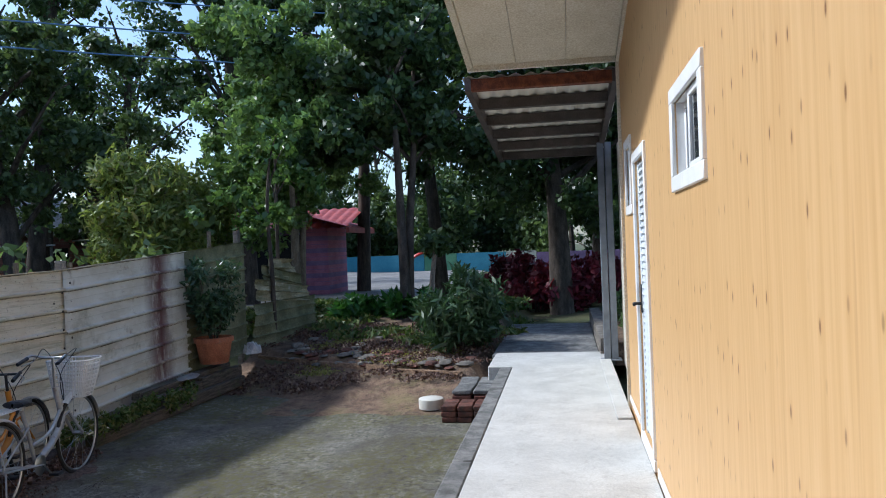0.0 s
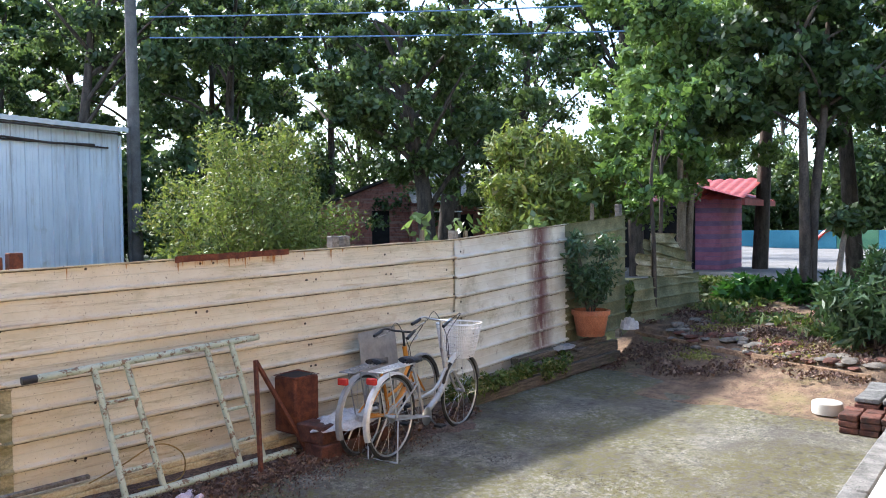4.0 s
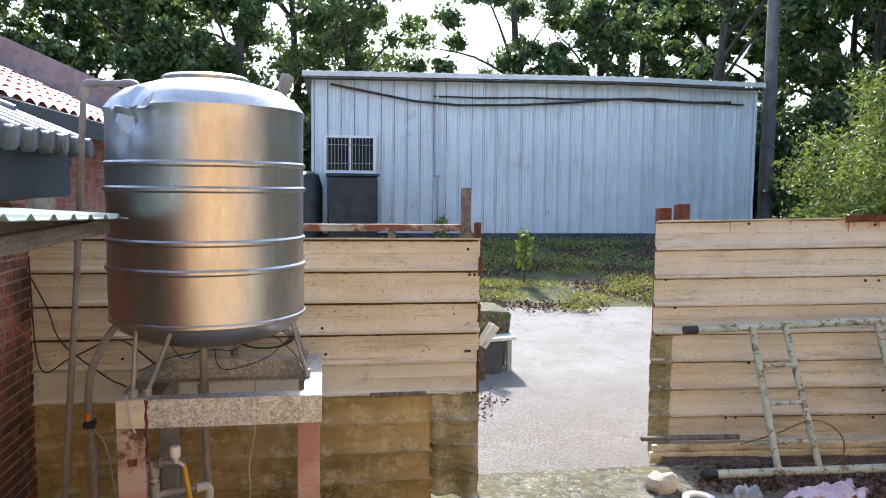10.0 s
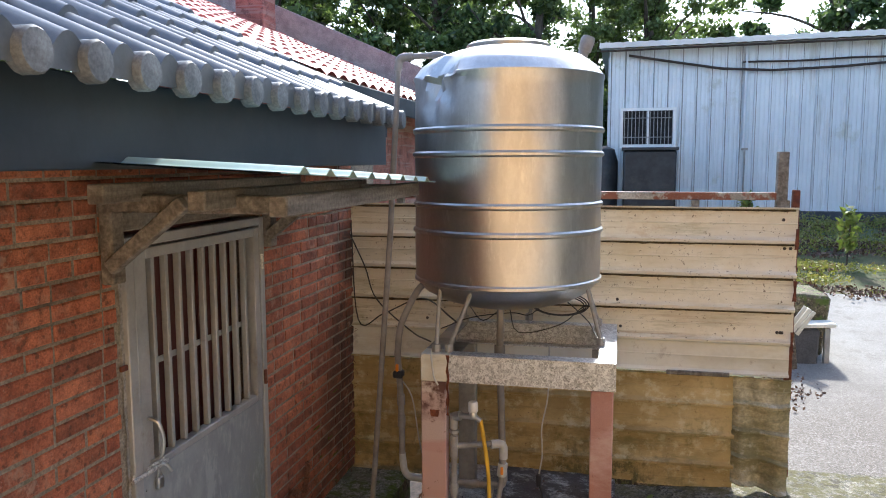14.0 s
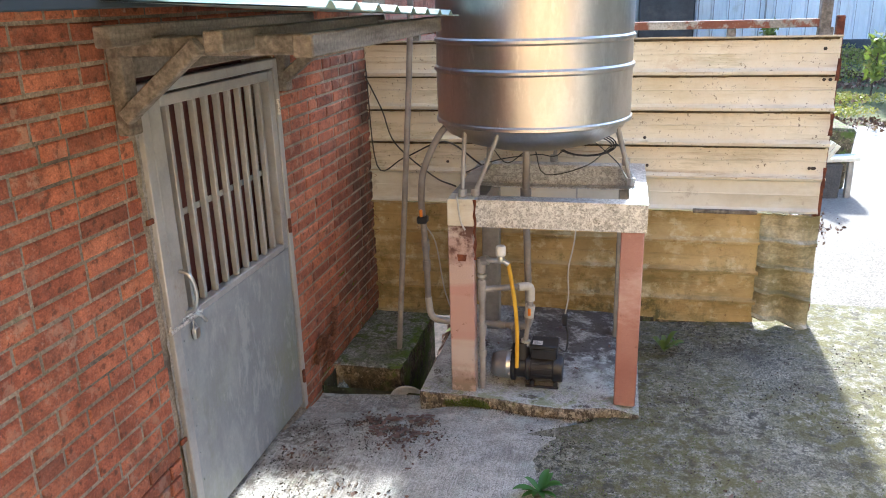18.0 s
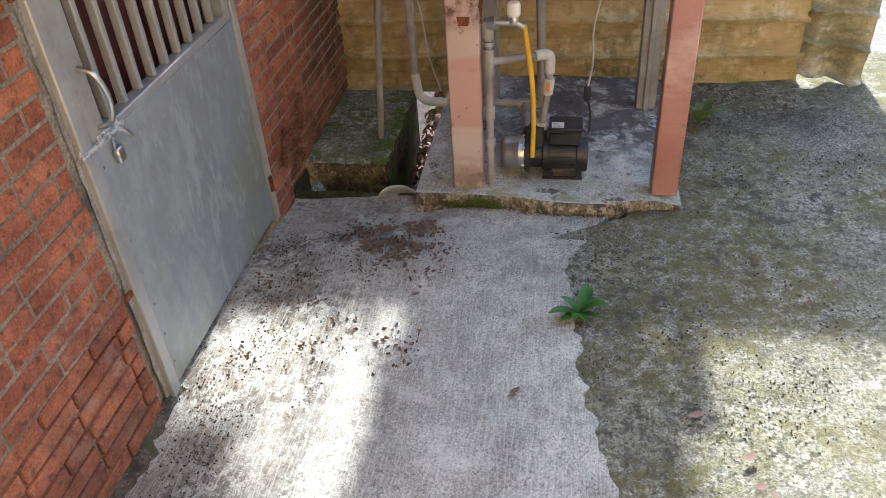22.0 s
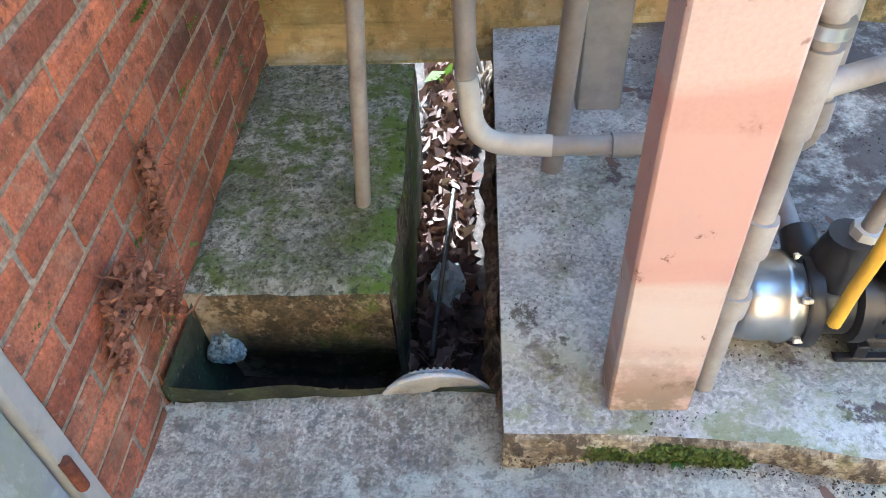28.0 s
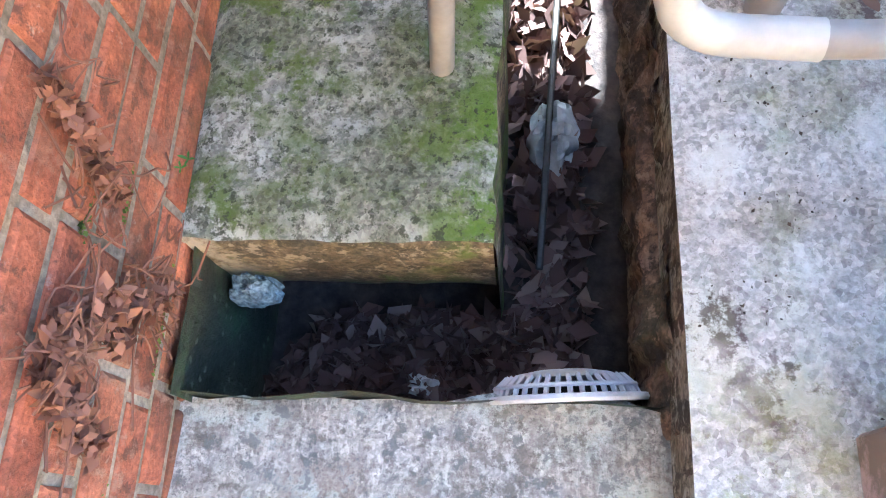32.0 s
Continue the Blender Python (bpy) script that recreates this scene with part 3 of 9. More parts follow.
M_PRIMERPALE = layered(surf("pale_flaked_primer_steel", (0.41, 0.27, 0.235), (0.50, 0.38, 0.345), 2.2, 0.62, 0.06, 0, 160, [
    (7, 0.67, 0.71, (0.12, 0.045, 0.028), 0.8, None)], grain=0.12, specks=[(30, 0.2, 0.08, (0.12, 0.045, 0.025), 0.85)]), [
    dict(s=1.0, d=3, r=0.45, at=0.50, w=0.03, c=(0.54, 0.465, 0.435), k=0.85, st=(0.8, 0.8, 6.0)),
    dict(s=1.0, d=3, r=0.45, at=0.56, w=0.03, c=(0.46, 0.22, 0.18), k=0.6, st=(0.9, 0.9, 5.0)),
    dict(s=20, d=9, at=0.645, w=0.02, c=(0.15, 0.06, 0.035), k=0.9),
    dict(s=14, d=8, at=0.47, w=0.05, c=(0.20, 0.16, 0.11), k=0.85, side=(2, 0.22, 0.08)),
    dict(s=9, d=8, at=0.50, w=0.06, c=(0.09, 0.03, 0.02), k=0.95, side=(2, 0.74, 0.82))])
M_STAINLESS = layered(metal_of("stainless_steel", (0.58, 0.565, 0.54), 0.33, 0.12, [(1.5, 0.56, 0.74, (0.44, 0.40, 0.35), 0.5, (1, 1, 0.2))]), [
    dict(s=4, d=6, at=0.55, w=0.05, c=(0.42, 0.40, 0.38), k=0.5, st=(1.5, 1.5, 0.5)), dict(s=7, d=8, at=0.60, w=0.03, c=(0.70, 0.69, 0.66), k=0.5, st=(2, 2, 0.5))])
M_CHROME = metal_of("bright_steel", (0.55, 0.55, 0.54), 0.28)
M_PVC = surf("grey_pvc", (0.22, 0.205, 0.20), (0.31, 0.295, 0.285), 9, 0.5, 0.03, 0, 60, [(4, 0.58, 0.72, (0.42, 0.41, 0.39), 0.6, None)])
M_PVCL = surf("pale_pvc", (0.42, 0.42, 0.41), (0.54, 0.54, 0.52), 9, 0.5, 0.03, 0, 60)
M_DULLPLASTIC = surf("dull_grey_white_plastic", (0.44, 0.45, 0.46), (0.56, 0.57, 0.57), 9, 0.5, 0.04, 0, 70, [(12, 0.58, 0.7, (0.30, 0.29, 0.27), 0.6, None)])
M_BLACKPLASTIC = surf("black_plastic", (0.012, 0.012, 0.014), (0.03, 0.03, 0.034), 12, 0.42, 0.04, 0, 80)
M_HOSE = surf("yellow_hose", (0.62, 0.36, 0.02), (0.74, 0.46, 0.04), 8, 0.45, 0.02, 0, 60)
M_ORANGE = surf("orange_plastic", (0.70, 0.20, 0.01), (0.80, 0.27, 0.02), 8, 0.45, 0.02)
M_WHITEPLASTIC = surf("white_plastic", (0.70, 0.69, 0.66), (0.80, 0.79, 0.76), 8, 0.45, 0.03, 0, 60, [(10, 0.6, 0.72, (0.45, 0.43, 0.38), 0.5, None)])
M_WIRE = surf("dark_cable", (0.02, 0.018, 0.016), (0.045, 0.04, 0.035), 12, 0.6, 0.0)
M_DOORGREY = layered(surf("grey_painted_door", (0.26, 0.285, 0.305), (0.34, 0.365, 0.385), 3, 0.42, 0.03, 0.1, 50, [(25, 0.64, 0.70, (0.46, 0.46, 0.45), 0.4, None)]), [
    dict(s=3.5, d=7, at=0.53, w=0.06, c=(0.20, 0.225, 0.245), k=0.6, st=(1, 1, 0.45)),
    dict(s=2.6, d=7, at=0.55, w=0.06, c=(0.22, 0.25, 0.15), k=0.55, st=(1, 1, 0.6), side=(2, 0.75, 0.35)),
    dict(s=7, d=7, at=0.60, w=0.04, c=(0.46, 0.48, 0.50), k=0.5, st=(1, 1, 0.4))])
M_FRAMEGREY = surf("grey_door_frame", (0.32, 0.325, 0.325), (0.40, 0.405, 0.405), 6, 0.42, 0.03, 0.25, 60, [(9, 0.66, 0.74, (0.24, 0.18, 0.13), 0.5, None)])
M_MAROON = surf("maroon_inner_door", (0.075, 0.016, 0.013), (0.115, 0.027, 0.022), 5, 0.5, 0.05)
M_WOOD = surf("weathered_timber", (0.115, 0.10, 0.082), (0.235, 0.21, 0.18), 3, 0.85, 0.3, 0, 70, [(6, 0.55, 0.7, (0.07, 0.05, 0.035), 0.7, (3, 0.4, 3))], (8, 0.6, 8))
M_BEAMWOOD = surf("rotten_dark_timber", (0.05, 0.038, 0.028), (0.15, 0.115, 0.085), 5, 0.92, 0.8, 0, 60, [(5, 0.54, 0.68, (0.08, 0.10, 0.03), 0.7, None), (7, 0.58, 0.7, (0.26, 0.21, 0.15), 0.6, (0.4, 3, 3))], (0.6, 8, 8))
M_EDGEWOOD = surf("brown_edge_timber", (0.16, 0.095, 0.055), (0.34, 0.22, 0.13), 5, 0.9, 0.7, 0, 60, [(5, 0.54, 0.68, (0.07, 0.045, 0.03), 0.75, None)], (8, 0.8, 8))
M_OLDCABLE = surf("faded_ochre_cable", (0.20, 0.13, 0.03), (0.30, 0.20, 0.055), 8, 0.6, 0.05)
M_PLANK = surf("old_cream_painted_plank", (0.60, 0.50, 0.30), (0.74, 0.66, 0.45), 3, 0.8, 0.25, 0, 60, [(5, 0.55, 0.68, (0.14, 0.09, 0.05), 0.8, (0.5, 2, 2))])
M_FASCIA = surf("blue_black_fascia", (0.018, 0.026, 0.034), (0.03, 0.04, 0.05), 3, 0.45, 0.03, 0, 50, [(2, 0.6, 0.75, (0.05, 0.055, 0.06), 0.5, None)])
M_TILE = surf("slate_grey_roof_tile", (0.10, 0.115, 0.13), (0.17, 0.185, 0.20), 4, 0.34, 0.05, 0.25, 60, [(3, 0.58, 0.74, (0.07, 0.075, 0.08), 0.5, None)])
M_REDTILE = surf("red_roof_tile", (0.33, 0.055, 0.045), (0.47, 0.095, 0.075), 5, 0.5, 0.1, 0, 60)
M_GREENSHEET = surf("green_canopy_sheet", (0.25, 0.37, 0.33), (0.36, 0.48, 0.44), 3, 0.4, 0.03, 0.1, 50, [(4, 0.55, 0.7, (0.40, 0.34, 0.22), 0.5, None)])
M_SHED = surf("pale_blue_sheet_metal", (0.60, 0.65, 0.69), (0.70, 0.74, 0.77), 0.8, 0.45, 0.02, 0.1, 30, [(0.9, 0.54, 0.72, (0.36, 0.38, 0.40), 0.55, (1, 1, 0.15)), (2.5, 0.60, 0.72, (0.30, 0.27, 0.23), 0.6, (1.4, 1.4, 0.12)), (5, 0.60, 0.68, (0.26, 0.25, 0.24), 0.45, (3, 3, 0.06)), (2.2, 0.64, 0.72, (0.34, 0.35, 0.26), 0.5, (0.6, 0.6, 0.5))])
M_SEAMSHADE = surf("grey_seam_dirt", (0.17, 0.18, 0.19), (0.30, 0.31, 0.32), 3, 0.8, 0.0)
M_SHEDROOF = surf("pale_shed_roof", (0.55, 0.56, 0.57), (0.68, 0.69, 0.70), 1, 0.4, 0.02, 0.2)
M_CAPTILE = surf("round_tile_end", (0.10, 0.112, 0.125), (0.15, 0.165, 0.18), 4, 0.6, 0.05)
M_DARKTRIM = surf("dark_brown_trim", (0.03, 0.022, 0.018), (0.065, 0.048, 0.04), 5, 0.7, 0.1)
M_BASE = surf("dark_footing", (0.055, 0.055, 0.06), (0.10, 0.10, 0.105), 4, 0.9, 0.3)
M_RUSTRUN = surf("orange_rust_stain", (0.34, 0.16, 0.05), (0.52, 0.32, 0.16), 40, 0.8, 0.05, 0, 90)
# Colour for the shade under the fence ribs, together with their dirt.
M_RIBSHADE = surf("dark_dirt", (0.05, 0.036, 0.02), (0.13, 0.095, 0.05), 30, 0.95, 0.3, 0, 90)
M_SOFFIT = surf("cream_soffit_board", (0.56, 0.52, 0.42), (0.64, 0.60, 0.50), 2, 0.7, 0.02, 0, 60)
M_WHITEPAINT = surf("white_painted_trim", (0.76, 0.76, 0.74), (0.83, 0.83, 0.81), 4, 0.45, 0.02, 0, 60, [(8, 0.66, 0.76, (0.5, 0.48, 0.44), 0.4, None)])
M_POSTBLUE = surf("grey_blue_steel_post", (0.17, 0.185, 0.21), (0.24, 0.26, 0.29), 5, 0.5, 0.03, 0.2)
M_BEAMBROWN = surf("brown_steel_purlin", (0.045, 0.037, 0.035), (0.08, 0.065, 0.06), 5, 0.6, 0.05)
M_POLY = surf("translucent_awning_sheet", (0.62, 0.60, 0.55), (0.70, 0.68, 0.63), 4, 0.5, 0.02)
M_TERRACOTTA = surf("terracotta", (0.36, 0.12, 0.055), (0.48, 0.18, 0.085), 6, 0.85, 0.2, 0, 70, [(5, 0.58, 0.7, (0.30, 0.2, 0.14), 0.6, None)])
M_RUBBER = surf("tyre_rubber", (0.014, 0.013, 0.013), (0.035, 0.033, 0.031), 14, 0.75, 0.1)
M_BIKE = surf("silver_bicycle_paint", (0.42, 0.42, 0.42), (0.54, 0.54, 0.54), 7, 0.35, 0.02, 0.4, 60, [(9, 0.62, 0.72, (0.22, 0.12, 0.07), 0.5, None)])
M_BIKEW = surf("white_mudguard", (0.56, 0.56, 0.54), (0.70, 0.70, 0.68), 6, 0.4, 0.02, 0.1, 60, [(7, 0.60, 0.72, (0.32, 0.25, 0.18), 0.5, None)])
M_BIKEO = surf("orange_bicycle_paint", (0.52, 0.19, 0.015), (0.64, 0.26, 0.03), 7, 0.4, 0.02)
M_LADDER = layered(surf("pale_green_pipe_paint", (0.40, 0.46, 0.345), (0.53, 0.58, 0.46), 9, 0.55, 0.05, 0, 60), [dict(s=16, d=9, at=0.555, w=0.025, c=(0.17, 0.085, 0.04), k=0.9), dict(s=30, d=8, at=0.60, w=0.02, c=(0.09, 0.05, 0.03), k=0.9)])
M_PINK = surf("pink_rag", (0.56, 0.42, 0.46), (0.68, 0.55, 0.59), 12, 0.95, 0.3, 0, 100)
M_CLOTH = surf("grey_white_tarp", (0.50, 0.47, 0.45), (0.66, 0.63, 0.60), 10, 0.9, 0.3, 0, 100)
M_BAG = surf("pale_plastic_bag", (0.25, 0.275, 0.285), (0.46, 0.485, 0.495), 14, 0.25, 0.3, 0, 60)
M_SPONGE = surf("grey_blue_foam", (0.16, 0.22, 0.25), (0.32, 0.40, 0.43), 30, 0.95, 0.9, 0, 120, grain=0.8)
M_STONE = surf("grey_stone", (0.12, 0.105, 0.085), (0.26, 0.23, 0.19), 7, 0.9, 0.5, 0, 60, [(4, 0.55, 0.7, (0.12, 0.10, 0.075), 0.6, None)], None, 0.3)
M_PALESTONE = surf("pale_river_stone", (0.46, 0.42, 0.32), (0.58, 0.54, 0.43), 7, 0.85, 0.3)
M_BARK = surf("tree_bark", (0.045, 0.034, 0.026), (0.11, 0.085, 0.065), 9, 0.95, 0.8, 0, 40, (), (1, 1, 0.3))
M_PALEBARK = surf("pale_bark", (0.16, 0.12, 0.085), (0.30, 0.24, 0.18), 9, 0.95, 0.6, 0, 40, (), (1, 1, 0.3))
M_POLE = surf("utility_pole_concrete", (0.09, 0.083, 0.077), (0.15, 0.14, 0.13), 3, 0.9, 0.2)
M_CABLE = surf("blue_grey_cable", (0.09, 0.17, 0.30), (0.13, 0.23, 0.38), 3, 0.6, 0.0)
M_FARBRICK = layered(surf("far_red_brick", (0.26, 0.10, 0.075), (0.40, 0.165, 0.125), 5, 0.9, 0.2), [dict(s=2.2, d=3, at=0.54, w=0.05, c=(0.36, 0.24, 0.20), k=0.8, st=(0.3, 0.3, 7)), dict(s=9, d=6, at=0.57, w=0.04, c=(0.13, 0.055, 0.045), k=0.7)])
M_PURPLE = surf("mauve_wall", (0.22, 0.13, 0.24), (0.30, 0.19, 0.32), 2, 0.8, 0.1)
M_PINKWALL = surf("pink_brick_wall", (0.42, 0.15, 0.22), (0.52, 0.21, 0.29), 4, 0.85, 0.1)
M_MURALBLUE = surf("turquoise_mural_paint", (0.05, 0.24, 0.34), (0.10, 0.34, 0.44), 0.5, 0.7, 0.05)
M_MURALGREEN = surf("green_mural_paint", (0.07, 0.22, 0.13), (0.14, 0.32, 0.17), 0.7, 0.7, 0.05)
M_PLAZA = surf("plaza_paving", (0.17, 0.163, 0.152), (0.25, 0.24, 0.225), 1.0, 0.9, 0.2)
M_CABINET = surf("black_cabinet_paint", (0.016, 0.017, 0.019), (0.035, 0.036, 0.04), 4, 0.5, 0.05, 0, 50, [(3, 0.55, 0.7, (0.07, 0.06, 0.05), 0.5, None)])
# Near-black that puts the darkness of unlit insides into colour.
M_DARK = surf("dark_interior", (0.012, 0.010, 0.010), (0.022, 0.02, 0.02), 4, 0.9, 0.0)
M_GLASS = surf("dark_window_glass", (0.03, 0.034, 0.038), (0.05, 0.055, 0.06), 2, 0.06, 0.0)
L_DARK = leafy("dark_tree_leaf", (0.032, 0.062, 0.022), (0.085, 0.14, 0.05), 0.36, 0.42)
L_MID = leafy("tree_leaf", (0.055, 0.09, 0.032), (0.135, 0.195, 0.075), 0.36, 0.45)
# Paler leaf copy: backlight through the northern crowns put into the colour.
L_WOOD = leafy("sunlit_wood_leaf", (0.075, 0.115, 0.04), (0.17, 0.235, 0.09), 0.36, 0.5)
L_FRESH = leafy("fresh_bush_leaf", (0.11, 0.155, 0.035), (0.25, 0.31, 0.08), 0.5, 0.42, (0.22, 0.20, 0.08))
L_GLOSS = leafy("glossy_leaf", (0.06, 0.115, 0.03), (0.15, 0.25, 0.07), 0.25, 0.42)
L_FRUIT = leafy("pale_fruit_leaf", (0.10, 0.17, 0.05), (0.22, 0.33, 0.11), 0.28, 0.42)
L_OLEANDER = leafy("grey_green_leaf", (0.03, 0.07, 0.025), (0.075, 0.13, 0.06), 0.35, 0.3)
L_RED = leafy("red_shrub_leaf", (0.09, 0.012, 0.025), (0.22, 0.03, 0.05), 0.45, 0.3)
L_DRY = leafy("dead_leaf", (0.07, 0.038, 0.028), (0.17, 0.10, 0.075), 0.75, 0.1, (0.32, 0.23, 0.16))
L_WET = leafy("wet_dead_leaf", (0.06, 0.030, 0.026), (0.15, 0.085, 0.072), 0.9, 0.08, (0.24, 0.17, 0.145))
L_GRASS = leafy("weed_leaf", (0.06, 0.12, 0.02), (0.17, 0.22, 0.06), 0.5, 0.35, (0.30, 0.26, 0.11))
L_YELLOWWEED = leafy("dry_weed_leaf", (0.17, 0.20, 0.04), (0.36, 0.35, 0.10), 0.6, 0.35, (0.30, 0.22, 0.11))
L_CRUMB = leafy("dark_crumb", (0.02, 0.016, 0.012), (0.075, 0.055, 0.04), 0.9, 0.05, (0.17, 0.13, 0.10))
L_MOSS = leafy("moss_tuft", (0.05, 0.085, 0.012), (0.12, 0.16, 0.03), 0.9, 0.15)
M_OLDBRICK = surf("old_dark_brick", (0.10, 0.036, 0.024), (0.21, 0.08, 0.05), 9, 0.92, 0.7, 0, 90, [(4, 0.5, 0.66, (0.05, 0.04, 0.03), 0.8, None)], None, 0.4)
L_WEED = leafy("broad_weed_leaf", (0.035, 0.11, 0.02), (0.07, 0.19, 0.035), 0.4, 0.35)
L_ROOT = leafy("dry_creeper", (0.12, 0.05, 0.03), (0.24, 0.11, 0.07), 0.8, 0.1)
M_MOSS = surf("moss", (0.05, 0.10, 0.008), (0.11, 0.17, 0.02), 18, 0.95, 0.8, 0, 70)


def red_smear():
    """White sheet with a dried smear of red-brown paint on it."""
    m = surf("paint_smeared_sheet", (0.62, 0.59, 0.50), (0.72, 0.70, 0.62), 2.0, 0.5, 0.03, 0, 40, [(2.6, 0.52, 0.72, (0.40, 0.33, 0.20), 0.6, (0.3, 0.3, 1.0)), (5, 0.64, 0.72, (0.20, 0.13, 0.07), 0.6, None), (1.5, 0.58, 0.70, (0.22, 0.21, 0.12), 0.6, None)])
    nt = m.node_tree
    n, l = nt.nodes, nt.links
    b0 = n["Principled BSDF"].inputs["Base Color"]
    src = b0.links[0].from_socket
    sx = n.new("ShaderNodeSeparateXYZ")
    l.new(n.new("ShaderNodeNewGeometry").outputs["Position"], sx.inputs["Vector"])
    mr = n.new("ShaderNodeMapRange")
    mr.inputs["From Min"].default_value, mr.inputs["From Max"].default_value = 9.12, 9.82
    l.new(sx.outputs["X"], mr.inputs["Value"])
    band = ramp(n, l, mr.outputs["Result"], [(0.0, BLACK), (0.3, grey(0.75)), (0.55, WHITE), (0.75, grey(0.6)), (1.0, BLACK)])
    rag = ramp(n, l, noise_of(n, l, 2.4, 8, 0.7, (3.0, 3.0, 0.8)), [(0.30, BLACK), (0.50, WHITE)])
    l.new(mixed(n, l, mixed(n, l, 1.0, band, rag, 'MULTIPLY'), src, (0.13, 0.045, 0.042)), b0)
    return m


M_SMEAR = red_smear()


def ochre_panel():
    """Pine-pattern wall cladding with small dark knots, drawn out upwards."""
    m, n, l, b = nodes_of("pine_pattern_cladding")
    pos = n.new("ShaderNodeNewGeometry").outputs["Position"]
    g = noise_of(n, l, 3.0, 6, 0.6, (14, 14, 0.5), pos)
    col = ramp(n, l, g, [(0.3, (0.56, 0.335, 0.135)), (0.55, (0.62, 0.39, 0.17)), (0.75, (0.66, 0.43, 0.20))])
    sx = n.new("ShaderNodeSeparateXYZ")
    l.new(pos, sx.inputs["Vector"])
    cx = n.new("ShaderNodeCombineXYZ")
    l.new(sx.outputs["X"], cx.inputs["X"])
    l.new(sx.outputs["Z"], cx.inputs["Y"])
    mp = n.new("ShaderNodeMapping")
    mp.inputs["Scale"].default_value = (11.0, 4.4, 1.0)
    l.new(cx.outputs["Vector"], mp.inputs["Vector"])
    vo = n.new("ShaderNodeTexVoronoi")
    vo.voronoi_dimensions = '2D'
    vo.inputs["Scale"].default_value = 1.0
    l.new(mp.outputs["Vector"], vo.inputs["Vector"])
    halo = ramp(n, l, vo.outputs["Distance"], [(0.05, grey(0.3)), (0.22, BLACK)])
    pick = ramp(n, l, vo.outputs["Color"], [(0.25, grey(0.9)), (0.50, grey(0.0))])
    col = mixed(n, l, mixed(n, l, 1.0, halo, pick, 'MULTIPLY'), col, (0.42, 0.21, 0.07))
    knot = ramp(n, l, vo.outputs["Distance"], [(0.04, WHITE), (0.10, BLACK)])
    col = mixed(n, l, mixed(n, l, 1.0, knot, pick, 'MULTIPLY'), col, (0.17, 0.075, 0.025))
    st = ramp(n, l, noise_of(n, l, 1.0, 5, 0.6, (26, 1, 0.9), pos), [(0.60, BLACK), (0.74, grey(0.35))])
    col = mixed(n, l, st, col, (0.40, 0.21, 0.075))
    l.new(col, b.inputs["Base Color"])
    b.inputs["Roughness"].default_value = 0.5
    return m


M_OCHREWALL = ochre_panel()


# ---- ground ----
WALL_X, WALL_Y = -1.495, -1.08          # faces of the brick wall and of the clad wall
YARD_X = 9.6


def step(a, b, v):
    t = max(0.0, min(1.0, (v - a) / (b - a)))
    return t * t * (3 - 2 * t)


def bed_edge(y):
    """The x of the garden bed's front edge."""
    return 10.6 + (y - 1.03) * 0.43


def ground_z(x, y):
    z = -0.15 + 0.10 * step(4.75, 5.2, y) + 0.14 * step(8.7, 9.3, x) + 0.08 * step(0.3, -1, y)
    z += 0.86 * step(5.2, 17.5, y) * (1 - step(9, 14, x) * 0.45)
    e = bed_edge(min(max(y, 0.5), 4.8))
    z += (0.23 * step(e - 1.5, e - 0.1, x) + 0.12 * step(e - 0.04, e + 0.10, x) + 0.35 * step(11, 15, x) - 0.30 * step(17, 21, x)) * step(0.5, 0.9, y) * (1 - step(6, 12, y) * 0.5)
    z += 0.20 * step(10.5, 14, x) * (1 - step(0.6, 1.2, y))
    return z + 0.012 * hash_noise(x, y, 0, 2.5)


PIT = (-1.52, 3.70, -0.885, 6.4)          # the open drain
gx = [-400, -150, -60, -30, -15, -8, -4, -2.5, PIT[0], -1.2, PIT[2], -0.5, 0, 0.6, 1.2, 1.8, 2.4, 3, 3.6, 4.4, 5.2, 6, 7, 8, 9, 9.6, 10, 10.4, 10.8, 11.2, 11.6, 12.2, 13, 14, 15, 16, 18, 20, 23, 27, 32, 40, 60, 100, 200, 400]
gy = [-400, -150, -60, -25, -10, -5, -2, -1, 0, 0.4, 0.7, 1.0, 1.3, 2, 3, PIT[1], 4.2, 4.8, 5.4, 5.9, PIT[3], 7, 7.6, 8.4, 9.2, 10, 11, 12, 13, 14, 15, 16, 17, 18, 20, 24, 30, 40, 60, 100, 200, 400]
g = Mesh()
g.v = [(x, y, ground_z(x, y) - (0.35 if 9.5 < x < 11.5 and 0.6 < y < 4.75 else 0.0)) for y in gy for x in gx]
W = len(gx)
for j in range(len(gy) - 1):
    for i in range(W - 1):
        cx, cy = (gx[i] + gx[i + 1]) / 2, (gy[j] + gy[j + 1]) / 2
        if PIT[0] < cx < PIT[2] and PIT[1] < cy < PIT[3]:
            continue
        g.f.append((j * W + i, j * W + i + 1, (j + 1) * W + i + 1, (j + 1) * W + i))
single("ground", g, M_GROUND, "grass and bare earth around the yard", "ground", kind="structure", smooth=60, at=(0, 0, 0))


